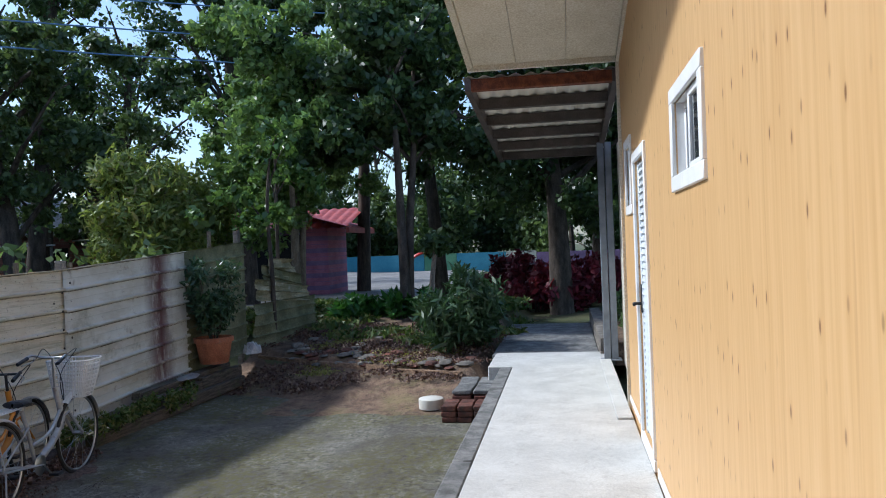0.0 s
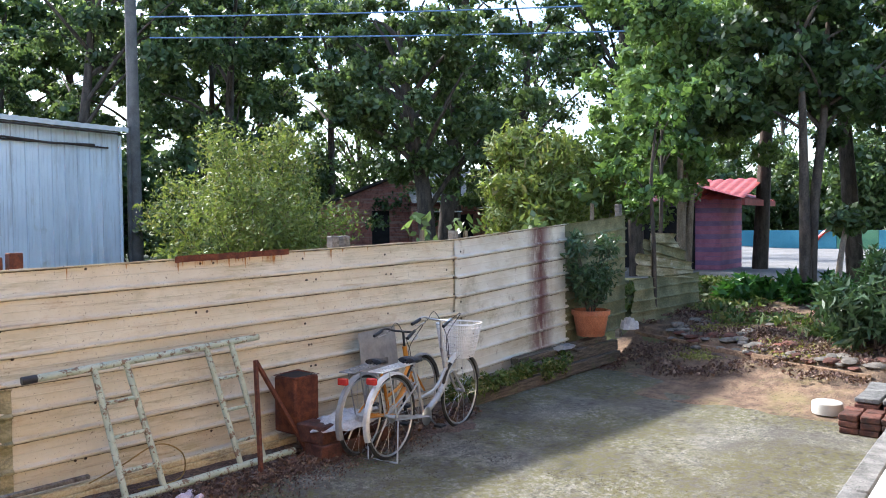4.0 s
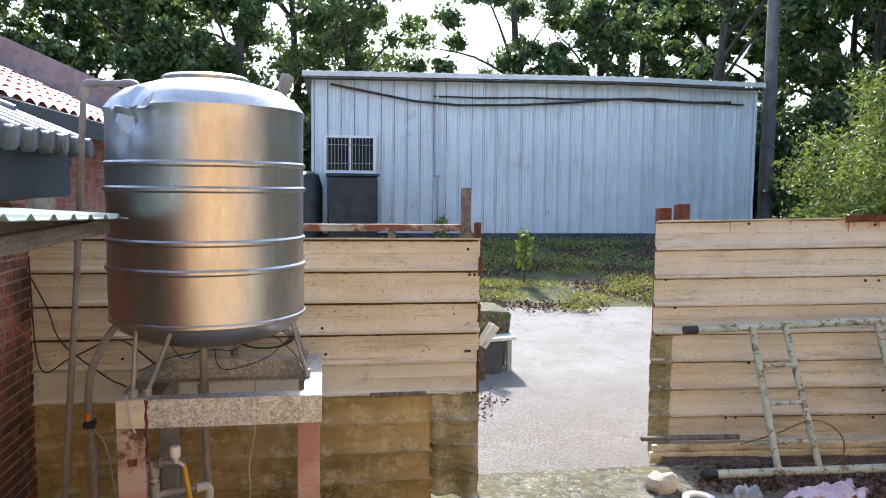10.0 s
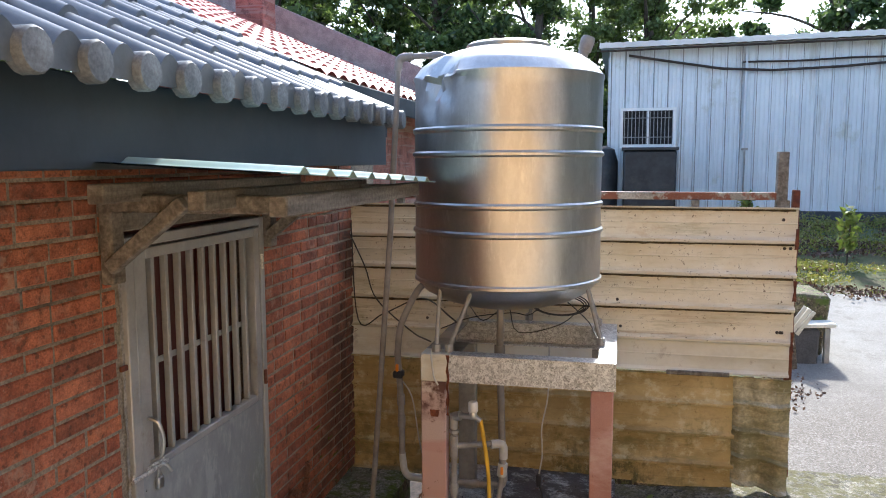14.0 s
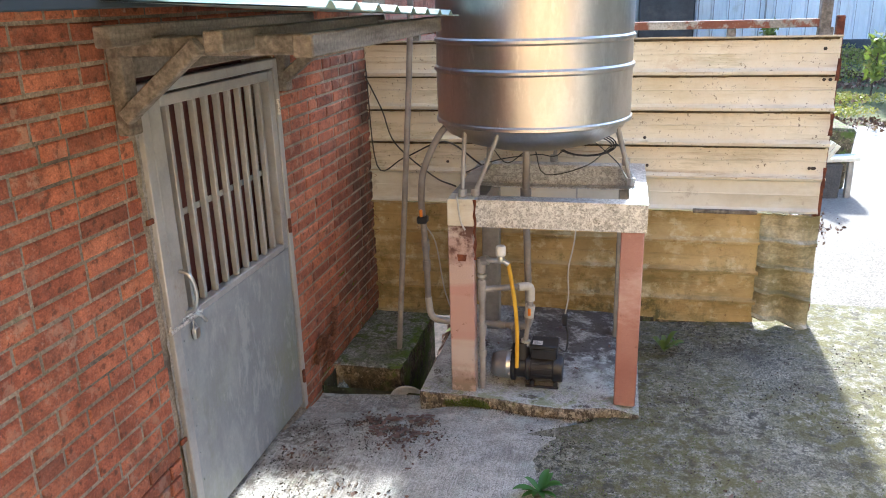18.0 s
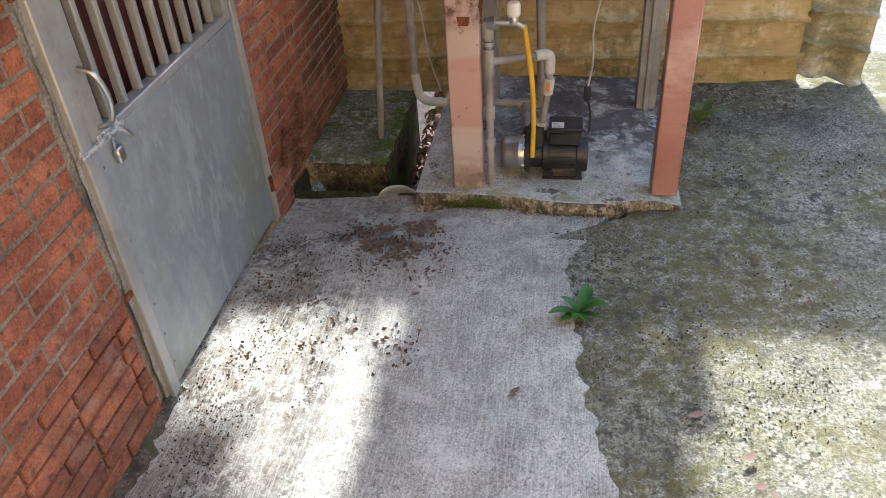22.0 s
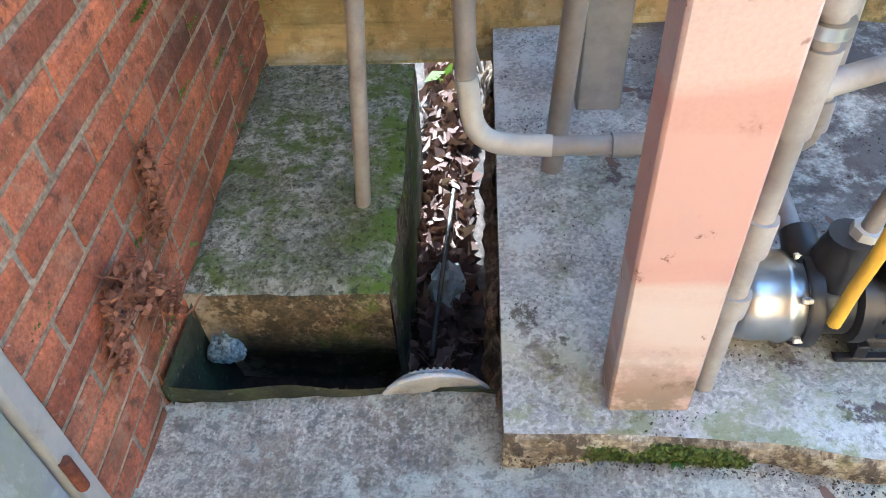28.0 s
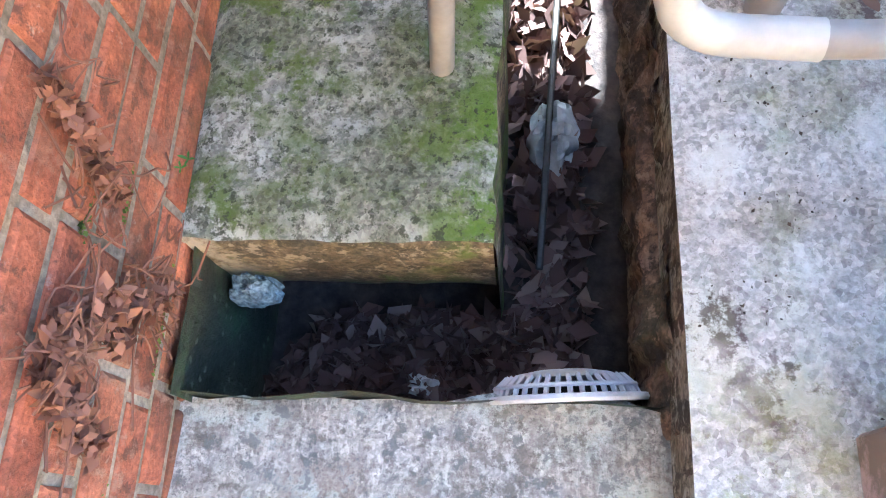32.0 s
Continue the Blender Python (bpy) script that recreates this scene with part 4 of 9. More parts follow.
def slab(name, outline, z_of, thick, mat, label, kind="structure", category="pavement", cell=0.35, jag=0.0):
    """A slab with a ragged outline: outline(y) gives x0, x1 for rows of y."""
    me = Mesh()
    rows = outline
    top = []
    for y, x0, x1 in rows:
        k = max(2, int((x1 - x0) / cell) + 1)
        k = 60 if jag else 24
        top.append([(x0 + (x1 - x0) * i / k, y, z_of(x0 + (x1 - x0) * i / k, y)) for i in range(k + 1)])
    if jag:
        top[-1] = [(x, y + jag * (hash_noise(x, 0, 0, 14) + 0.6 * hash_noise(x, 5, 0, 45)), z) for x, y, z in top[-1]]
    me.grid(top)
    rim = [r[0] for r in top][::-1] + top[0] + [r[-1] for r in top][1:] + top[-1][::-1][1:]
    low = [(p[0], p[1], p[2] - thick) for p in rim]
    me.grid([rim, low])
    return single(name, me, mat, label, category, kind=kind, smooth=30, at=(0, 0, 0))


rng = np.random.default_rng(5)


def yard_end(y):
    """The ragged x at which the yard's concrete ends."""
    return 9.2 + 0.62 * step(1.0, 2.3, y) + 0.48 * step(1.9, 3.8, y) + 0.07 * hash_noise(0, y, 0, 2)


def yard_z(x, y):
    return 0.0 + 0.055 * step(0.0, 1.2, x) * step(3.0, 4.6, y) + 0.006 * hash_noise(x, y, 1, 1.3)


def strip_z(x, y):
    return 0.012 - 0.055 * step(3.0, 3.7, y) * (1 - step(-0.95, -0.6, x)) - 0.018 * step(3.1, 3.5, y) - 0.035 * (1 - step(-1.5, -0.9, x)) + 0.006 * hash_noise(x, y, 2, 3)


ys = [0.3 + 0.2 * i for i in range(25)]
slab("yard_slab", [(y, -0.35 if y < 3.5 else 0.0, yard_end(y)) for y in ys], yard_z, 0.12, M_YARD, "weathered grey concrete yard with black lichen and moss")


def strip_edge(y):
    t = [(0.3, 0.10), (1.4, 0.06), (2.0, -0.05), (2.4, -0.17), (2.9, -0.22), (3.15, -0.25), (3.45, -0.12), (3.75, 0.0)]
    for (a, u), (b, v) in zip(t, t[1:]):
        if a <= y <= b:
            return u + (v - u) * (y - a) / (b - a) + 0.035 * hash_noise(y, 0, 0, 9) + 0.022 * hash_noise(y, 3, 0, 24) + 0.016 * hash_noise(y, 7, 0, 70)
    return t[-1][1]


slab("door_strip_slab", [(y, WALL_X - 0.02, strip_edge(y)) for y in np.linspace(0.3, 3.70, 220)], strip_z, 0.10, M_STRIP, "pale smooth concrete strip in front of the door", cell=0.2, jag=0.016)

# walkway beside the clad house
me = Mesh()
me.box(-1.49, WALL_Y + 0.01, -0.1, 9.90, 0.20, 0.47, 0.01)
me.box(9.902, WALL_Y + 0.01, -0.1, 11.12, 0.52, 0.468, 0.01)
single("walkway", me, M_WALK, "pale new concrete walkway along the house", "pavement", kind="structure")
me = Mesh()
for i in range(8):
    me.box(-1.49 + i * 1.42, 0.204, -0.1, -1.49 + i * 1.42 + 1.408, 0.36, 0.462 + 0.004 * (i % 3), 0.012)
single("walkway_kerb", me, M_WALKOLD, "dark weathered concrete kerb of the walkway", "kerb", kind="structure")
# Darker kerb concrete here puts the trees' shade into the walkway's colour.
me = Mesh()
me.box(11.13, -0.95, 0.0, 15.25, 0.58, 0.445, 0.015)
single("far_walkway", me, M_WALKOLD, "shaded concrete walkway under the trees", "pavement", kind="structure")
me = Mesh()
me.box(6.9, -1.06, 0.47, 10.27, -0.92, 0.492, 0.006)
single("door_sill_slab", me, M_WALK, "low concrete ledge beside the doors", "ledge", kind="structure")

# driveway outside the gate
def drive_z(x, y):
    return ground_z(x, y) + 0.035


slab("driveway", [(y, 1.30 + 0.3 * step(5.4, 7, y) + 0.04 * hash_noise(y, 0, 0, 4), 9.0 + 0.2 * hash_noise(y, 1, 0, 2)) for y in [4.78, 5.0, 5.3, 5.6, 6.0, 6.5, 7.0, 7.6, 8.2, 9.0, 9.8, 10.2, 10.5]], drive_z, 0.15, M_DRIVE, "sunlit pale concrete driveway outside the gate")

# drain
d = thing("drain_channel", (-1.2, 4.0, -0.5), "damp open drain channel with leaf litter", "drain", kind="structure")
me = Mesh()
me.grid([[(x, y, -0.40 + 0.035 * hash_noise(x, y, 0, 5) + 0.12 * step(4.3, 5.6, y)) for x in np.linspace(PIT[0], PIT[2], 8)] for y in np.linspace(PIT[1] - 0.05, PIT[3], 24)])
part("channel_floor", me, M_LITTER, d, "dark leaf mould")
rr = random.Random(3)
me = Mesh()
me.grid([[(PIT[2] - 0.006 + 0.014 * hash_noise(y, z, 0, 8) - 0.022 * step(-0.05, -0.09, z) + 0.026 * step(-0.17, -0.21, z + 0.02 * hash_noise(y, 9, 0, 6)) + 0.014 * hash_noise(y, z, 3, 26) + 0.009 * abs(hash_noise(y, z, 6, 60)), y, z) for y in np.linspace(3.66, 4.9, 190)] for z in np.linspace(0.0, -0.45, 44)], True)
me.grid([[(PIT[2] - 0.02 + 0.018 * hash_noise(y, z, 0, 8), y, z) for y in np.linspace(4.9, PIT[3], 30)] for z in np.linspace(0.0, -0.45, 8)], True)
part("channel_wall", me, M_DRAIN, d, "rough crumbling channel wall")
# Near-black end wall below the slab edge, then the brick wall's lining.
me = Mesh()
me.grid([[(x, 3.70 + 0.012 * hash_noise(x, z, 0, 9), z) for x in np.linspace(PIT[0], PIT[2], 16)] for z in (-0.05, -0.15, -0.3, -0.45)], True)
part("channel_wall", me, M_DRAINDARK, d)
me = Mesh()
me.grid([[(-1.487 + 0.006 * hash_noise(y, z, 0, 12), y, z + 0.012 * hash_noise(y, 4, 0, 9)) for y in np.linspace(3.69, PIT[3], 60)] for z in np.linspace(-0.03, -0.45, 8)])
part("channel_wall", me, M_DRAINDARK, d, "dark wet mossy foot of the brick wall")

# pad under the tank stand
def pad_z(x, y):
    return 0.055 + 0.012 * hash_noise(x, y, 4, 4) - 0.05 * step(-0.05, 0.3, x) * (1 - step(3.9, 4.5, y) * 0.6)


me = Mesh()
xs = np.linspace(-0.89, 0.215, 26)
yb = 4.78


def pad_front(x):
    return 3.545 - 0.05 * step(-0.7, -0.2, x) + 0.07 * step(-0.2, 0.22, x) + 0.010 * hash_noise(x, 0, 0, 7)


top = [[(x + (0.01 * hash_noise(x, y, 0, 9)), pad_front(x) + (yb - pad_front(x)) * t, pad_z(x, pad_front(x) + (yb - pad_front(x)) * t)) for x in xs] for t in np.linspace(0, 1, 20) for y in (0,)]
me.grid(top)
pad = thing("pump_pad", (-0.3, 4.1, 0), "low mossy concrete pad under the tank stand", "concrete pad", kind="structure")
part("pad_top", me, M_PAD, pad, smooth=50)
me = Mesh()
ex = np.linspace(-0.89, 0.215, 90)
me.grid([[(x + 0.01 * hash_noise(x, 0, 0, 9), pad_front(x) - dy + (0.009 if dz else 0.0) * hash_noise(x, dz, 0, 24), pad_z(x, pad_front(x)) - dz + (0.006 * hash_noise(x, dz, 5, 30) if dz else 0)) for x in ex] for dz, dy in ((0, 0), (0.006, 0.006), (0.03, 0.008), (0.05, 0.004), (0.075, 0.0), (0.2, 0.0))], True)
me.grid([[(top[i][0][0], top[i][0][1], top[i][0][2] - dz) for i in range(20)] for dz in (0, 0.2)])
me.grid([[(top[i][-1][0], top[i][-1][1], top[i][-1][2] - dz) for i in range(20)] for dz in (0, 0.2)], True)
part("pad_edge", me, M_PADSIDE, pad, "crumbling brown broken edge")
moss = [(x, pad_front(x) - 0.006 + 0.02 * hash_noise(x, 5, 0, 9), 0.012 + 0.014 * hash_noise(x, 8, 0, 9), 0.022, 0.010, 0.030) for x in np.linspace(-0.75, -0.53, 16)]
single("moss_patch", leaves(None, moss, 7000, 0.0045, np.random.default_rng(14), 1.3), L_MOSS, "bright green moss on the pad's ragged edge", "moss", kind="stuff", smooth=0, at=(0, 0, 0))

b_ = thing("concrete_block", (-1.3, 4.28, -0.45), "mossy green concrete block beside the drain", "concrete block")
me = Mesh()
n1, n2 = 14, 20
top = [[(-1.507 + 0.41 * i / n1 + (0.008 * hash_noise(j, 1, 0, 0.7) if i == n1 else 0), 3.885 + 0.79 * j / n2 + (0.006 * hash_noise(i, 2, 0, 0.7) if j == 0 else 0), 0.004 * hash_noise(i, j, 0, 0.6) - (0.012 if i in (0, n1) or j == 0 else 0)) for i in range(n1 + 1)] for j in range(n2 + 1)]
me.grid(top)
part("block_top", me, M_BLOCK, b_)
me = Mesh()
rows = [[(p[0], p[1] + 0.03 * s + (0.005 * hash_noise(p[0], s, 0, 9) if dz else 0.0), p[2] - dz) for p in top[0]] for dz, s in ((0, 0), (0.010, -0.12), (0.05, -0.16), (0.10, -0.12), (0.155, 0.0), (0.19, 0.25), (0.22, 1.0), (0.28, 2.2), (0.42, 3))]
me.grid(rows, True)
me.grid([[(top[j][-1][0] + (0.003 if dz else 0.0), top[j][-1][1], top[j][-1][2] - dz) for j in range(n2 + 1)] for dz in (0, 0.03, 0.15, 0.42)], True)
me.grid([[(top[-1][i][0], top[-1][i][1], -dz) for i in range(n1 + 1)] for dz in (0, 0.42)])
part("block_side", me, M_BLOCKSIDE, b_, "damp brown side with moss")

# garden bed and soil
me = Mesh()
me.grid([[(x, y, ground_z(x, y) + 0.02 + 0.03 * hash_noise(x, y, 0, 3)) for x in np.linspace(8.6, 14.6, 130)] for y in np.linspace(0.40, 4.75, 60)])
single("garden_soil", me, M_SOIL, "bare reddish garden soil with dry litter", "soil", kind="structure", smooth=70, at=(0, 0, 0))
me = Mesh()
rows = []
for x in np.linspace(2.7, 9.4, 150):
    back = 5.40 - (x - 2.69) * 0.1106 if x < 7.66 else 4.83
    front = back - 0.42 - 0.55 * step(3.0, 4.4, x) * (1 - step(6.6, 7.6, x)) + 0.22 * hash_noise(x, 2, 0, 1.6) + 0.08 * hash_noise(x, 4, 0, 7)
    rows.append([(x, front + (back - front) * t, yard_z(x, front + (back - front) * t) - 0.008 + 0.022 * min(1.0, 5 * t) + 0.012 * hash_noise(x, t, 0, 9)) for t in np.linspace(0, 1, 16)])
me.grid(rows)
single("fence_foot_soil", me, M_DARKSOIL, "strip of earth and dead leaves along the fence", "soil", kind="structure", smooth=70, at=(0, 0, 0))

# dirt lying along the foot of the brick wall
for y0, y1 in ((0.40, 2.42),):
    me = Mesh()
    rows = []
    for y in np.linspace(y0, y1, int((y1 - y0) / 0.015)):
        w = 0.034 + 0.03 * hash_noise(y, 2, 0, 4) + 0.03 * hash_noise(y, 6, 0, 22)
        rows.append([(WALL_X - 0.004 + max(0.012, w) * t, y, strip_z(WALL_X + w * t, y) + (0.022 * (1 - t) ** 0.7 if t < 1 else -0.004) + 0.004 * hash_noise(y, t, 0, 60)) for t in (0, 0.3, 0.6, 0.85, 1.0)])
    me.grid(rows, True)
    single("wall_foot_dirt", me, M_FOOTDIRT, "dark mossy dirt along the foot of the brick wall", "dirt", kind="structure", smooth=60)


# ---- brick house: wall core, door, canopy, roof (its bricks come last) ----
DOOR_Y0, DOOR_Y1, DOOR_Z0, DOOR_Z1 = 2.372, 3.452, -0.03, 1.75
WALL_TOP = 2.02
brick_wall = thing("wall_west", (WALL_X, 2.0, -0.5), "red brick house wall with pale mortar joints", "wall", kind="structure")
XM = WALL_X - 0.007                       # mortar lies back from the bricks
me = Mesh()
# The unseen run from y 4.79 to 5.25 is added to block sun.
for y0, y1, z0, z1 in ((-1.4, DOOR_Y0, -0.55, WALL_TOP), (DOOR_Y1, 5.25, -0.55, WALL_TOP), (DOOR_Y0, DOOR_Y1, DOOR_Z1 + 0.02, WALL_TOP), (DOOR_Y0, DOOR_Y1, -0.55, DOOR_Z0 - 0.005)):
    cut_z = 0.42 if z0 < 0 and z1 > 1 and y1 < 3 else z0
    if cut_z > z0:
        me.box(XM - 0.22, y0, z0, XM - 0.008, y1, cut_z)
    me.box(XM - 0.22, y0, cut_z, XM + 0.001, y1, z1)
part("mortar_core", me, M_MORTAR, brick_wall, "pale lime mortar", smooth=0)
me = Mesh()
me.box(-9, -1.4, -0.5, -8.8, 4.79, 3.2)
me.box(-9, -1.6, -0.5, XM - 0.22, -1.4, 3.0)
me.box(-9, 4.57, -0.5, XM - 0.23, 4.78, 2.05)
single("house_back_walls", me, M_FARBRICK, "plain back walls closing the brick house", "wall", kind="structure", smooth=0)
me = Mesh()
me.grid([[(XM + 0.006 + 0.003 * hash_noise(y, z, 0, 20), DOOR_Y0 - 0.016 + 0.03 * k / 4 + (0.012 * hash_noise(z, k, 0, 11) if k == 0 else 0), z) for k, y in enumerate(np.linspace(0, 1, 5))] for z in np.linspace(-0.03, 1.72, 40)], True)
part("mortar_band", me, M_RENDER, brick_wall, "grey mortar band beside the door frame")

door = thing("metal_door", (WALL_X, 2.9, DOOR_Z0), "closed grey metal door with barred upper half", "door", kind="structure")
FX = WALL_X - 0.045
me = Mesh()
me.box(FX, DOOR_Y0, DOOR_Z0, WALL_X + 0.018, DOOR_Y0 + 0.05, DOOR_Z1, 0.004)
me.box(FX, DOOR_Y1 - 0.04, DOOR_Z0, WALL_X + 0.018, DOOR_Y1, DOOR_Z1, 0.004)
me.box(FX, DOOR_Y0 + 0.05, DOOR_Z1 - 0.04, WALL_X + 0.018, DOOR_Y1 - 0.04, DOOR_Z1, 0.004)
part("door_frame", me, M_FRAMEGREY, door)
LY0, LY1 = DOOR_Y0 + 0.056, DOOR_Y1 - 0.045
MID = 0.86
me = Mesh()
me.box(FX + 0.012, LY0, 0.0, WALL_X + 0.008, LY1, MID, 0.004)
for k in range(7):
    me.lathe([(0.0045, 0), (0.0045, 0.004), (0.0, 0.006)], 6, pose(0, 0, 0, 0, 90, 0), (WALL_X + 0.008, LY0 + 0.018, 0.08 + k * 0.12))
part("sheet_panel", me, M_DOORGREY, door, "smooth grey lower sheet panel")
me = Mesh()
me.box(FX + 0.01, LY0, MID + 0.001, WALL_X + 0.012, LY0 + 0.075, 1.70, 0.004)
me.box(FX + 0.01, LY1 - 0.05, MID + 0.001, WALL_X + 0.012, LY1, 1.70, 0.004)
me.box(FX + 0.01, LY0 + 0.076, 1.66, WALL_X + 0.012, LY1 - 0.051, 1.70, 0.004)
me.box(FX + 0.01, LY0 + 0.076, MID + 0.001, WALL_X + 0.012, LY1 - 0.051, MID + 0.03, 0.004)
part("leaf_frame", me, M_FRAMEGREY, door)
a, b = LY0 + 0.075, LY1 - 0.05
for k in range(9):
    me = Mesh()
    y = a + (b - a) * (k + 0.7) / 9.4
    me.box(FX + 0.016, y - 0.011, MID + 0.03, FX + 0.042, y + 0.011, 1.66, 0.003)
    part("bar", me, M_FRAMEGREY, door)
me = Mesh()
me.box(FX + 0.012, a, 1.24, FX + 0.0155, b, 1.265, 0.001)
part("cross_bar", me, M_FRAMEGREY, door)
me = Mesh()
me.tube(curve([(WALL_X + 0.012, LY0 + 0.05, 0.90), (WALL_X + 0.05, LY0 + 0.055, 0.92), (WALL_X + 0.062, LY0 + 0.06, 0.98), (WALL_X + 0.05, LY0 + 0.05, 1.05), (WALL_X + 0.012, LY0 + 0.045, 1.07)]), 0.008, 8)
part("pull_handle", me, M_CHROME, door, "curved bare steel pull handle")
lt = part("latch", Mesh().tube([(WALL_X + 0.02, DOOR_Y0 - 0.02, MID + 0.012), (WALL_X + 0.02, DOOR_Y0 + 0.20, MID + 0.012)], 0.008, 8), M_GALV, door, "sliding bolt latch")
me = Mesh()
me.box(WALL_X + 0.008, DOOR_Y0 - 0.01, MID - 0.004, WALL_X + 0.016, DOOR_Y0 + 0.045, MID + 0.03, 0.002)
me.box(WALL_X + 0.008, DOOR_Y0 + 0.08, MID - 0.004, WALL_X + 0.016, DOOR_Y0 + 0.19, MID + 0.028, 0.002)
part("bolt_plate", me, M_GALV, lt)
me = Mesh()
me.tube(curve([(WALL_X + 0.022, DOOR_Y0 + 0.15, MID + 0.02), (WALL_X + 0.035, DOOR_Y0 + 0.175, MID + 0.0), (WALL_X + 0.028, DOOR_Y0 + 0.21, MID - 0.035)]), 0.006, 6)
me.box(WALL_X + 0.014, DOOR_Y0 + 0.12, MID - 0.075, WALL_X + 0.032, DOOR_Y0 + 0.155, MID - 0.03, 0.005)
me.tube(curve([(WALL_X + 0.023, DOOR_Y0 + 0.125, MID - 0.03), (WALL_X + 0.023, DOOR_Y0 + 0.13, MID + 0.0), (WALL_X + 0.023, DOOR_Y0 + 0.15, MID - 0.03)]), 0.003, 6)
part("padlock", me, M_CHROME, lt, "small steel padlock")
for z in (0.12, 0.93, 1.5):
    me = Mesh()
    me.tube([(WALL_X + 0.022, LY1 + 0.012, z), (WALL_X + 0.022, LY1 + 0.012, z + 0.07)], 0.009, 8)
    part("hinge", me, M_RUST if z < 1 else M_GALV, door)
for z in (0.42, 1.28):
    me = Mesh()
    me.box(WALL_X + 0.002, DOOR_Y0 - 0.04, z, WALL_X + 0.014, DOOR_Y0 - 0.002, z + 0.02, 0.004)
    part("frame_lug", me, M_RUST, door)
me = Mesh()
me.box(WALL_X - 0.20, DOOR_Y0 + 0.0, DOOR_Z0, WALL_X - 0.16, DOOR_Y1, DOOR_Z1 + 0.02, 0.0)
for k in range(3):
    me.box(WALL_X - 0.16, DOOR_Y0 + 0.06 + k * 0.34, 0.9, WALL_X - 0.145, DOOR_Y0 + 0.33 + k * 0.34, 1.65, 0.006)
part("inner_door", me, M_MAROON, door, "dark maroon inner door behind the bars")

# canopy over the door
can = thing("door_canopy", (-1.1, 2.85, 1.6), "small green corrugated canopy on old timber brackets", "canopy")
CY0, CY1, CX = 1.88, 3.60, -0.655


def can_z(x):
    return 1.99 + (1.945 - 1.99) * (x - WALL_X) / (CX - WALL_X)


def ridged(t):
    t = t % 1.0
    return 0.0 if t < 0.55 else (0.5 - 0.5 * math.cos((t - 0.55) / 0.45 * 2 * math.pi))


me = Mesh()
cols = np.linspace(CY0, CY1, 168)
rows = [[(x, y, can_z(x) - 0.04 * (y - 2.85) + 0.02 * ridged((y - CY0) / 0.20) + off) for y in cols] for off in (0.0,) for x in np.linspace(WALL_X + 0.01, CX, 8)]
me.grid(rows, True)
me.grid([[(p[0], p[1], p[2] - 0.004) for p in r] for r in rows])
me.grid([rows[-1], [(p[0], p[1], p[2] - 0.004) for p in rows[-1]]])
part("corrugated_sheet", me, M_GREENSHEET, can, "pale green corrugated sheet", 50)
for y in (2.30, 3.50):
    me = Mesh()
    me.box(WALL_X, y - 0.035, 1.60, WALL_X + 0.05, y + 0.035, 1.90, 0.006)
    part("wall_post", me, M_WOOD, can)
    me = Mesh()
    me.box(WALL_X + 0.0, y - 0.03, 1.845, -0.78, y + 0.03, 1.905, 0.006)
    part("arm", me, M_WOOD, can)
    me = Mesh()
    m = Matrix.Translation((WALL_X + 0.05, y - 0.05, 1.66)) @ pose(0, 0, 0, 0, -38, 0)
    me.box(0, -0.02, -0.025, 0.36, 0.02, 0.025, 0.005, m)
    part("diagonal_brace", me, M_WOOD, can)
for x in (-1.36, -1.02, -0.76):
    me = Mesh()
    me.box(x - 0.03, 2.08, can_z(x) - 0.10, x + 0.03, CY1 - 0.02, can_z(x) - 0.038, 0.005)
    part("purlin", me, M_WOOD, can)
me = Mesh()
me.box(WALL_X, DOOR_Y0 - 0.1, 1.772, WALL_X + 0.03, DOOR_Y1 + 0.12, 1.84, 0.006)
part("lintel_board", me, M_WOOD, can)

# roof of metal tiles
roof = thing("tile_roof", (-3.0, 2.0, 2.0), "slate grey barrel-tile metal roof with round tile ends", "roof", kind="structure")
EX, EZ, SL = -1.10, 2.25, 0.478
RY0, RY1 = -1.6, 4.62
PITCH = 0.215


def barrel(y):
    t = ((y - RY1) / PITCH) % 1.0
    return 0.055 * math.sin(math.pi * min(1.0, t / 0.62)) if t < 0.62 else 0.006 * math.sin(math.pi * (t - 0.62) / 0.38)


me = Mesh()
yy = np.arange(RY1, RY0, -PITCH / 14)
rows = []
for k in range(22):
    for e in (0.0, 0.999):
        s = (k + e) * 0.33
        rows.append([(EX - s, y, EZ + s * SL + barrel(y) + 0.022 * (1 - e)) for y in yy])
me.grid(rows, False)
me.grid([rows[0], [(p[0] - 0.002, p[1], EZ - 0.02) for p in rows[0]]], True)
part("tile_sheet", me, M_TILE, roof, smooth=35)
me = Mesh()
k = 0
while RY1 - PITCH * k - 0.067 > RY0:
    y = RY1 - PITCH * k - PITCH * 0.31 - PITCH * 0.0
    me.lathe([(0.0, 0.0), (0.05, 0.004), (0.056, 0.012), (0.056, 0.05)], 14, pose(0, 0, 0, 0, -90, 0), (EX + 0.028, y - PITCH * 0.38 * 0 + 0.0, EZ + 0.012))
    k += 1
part("tile_ends", me, M_CAPTILE, roof, "round grey tile ends along the eave", kind="stuff")
me = Mesh()
me.box(-1.24, RY0, 1.99, -1.205, RY1 - 0.02, 2.245, 0.004)
part("fascia", me, M_FASCIA, roof, "blue-black fascia board")
me = Mesh()
me.box(WALL_X - 0.1, RY0, 2.02, -1.242, RY1 - 0.03, 2.035)
part("soffit", me, M_FASCIA, roof)
me = Mesh()
a_, b_2 = Vector((-1.205, RY1 - 0.012, 2.16)), Vector((-8.6, RY1 - 0.012, 2.16 + 7.395 * SL))
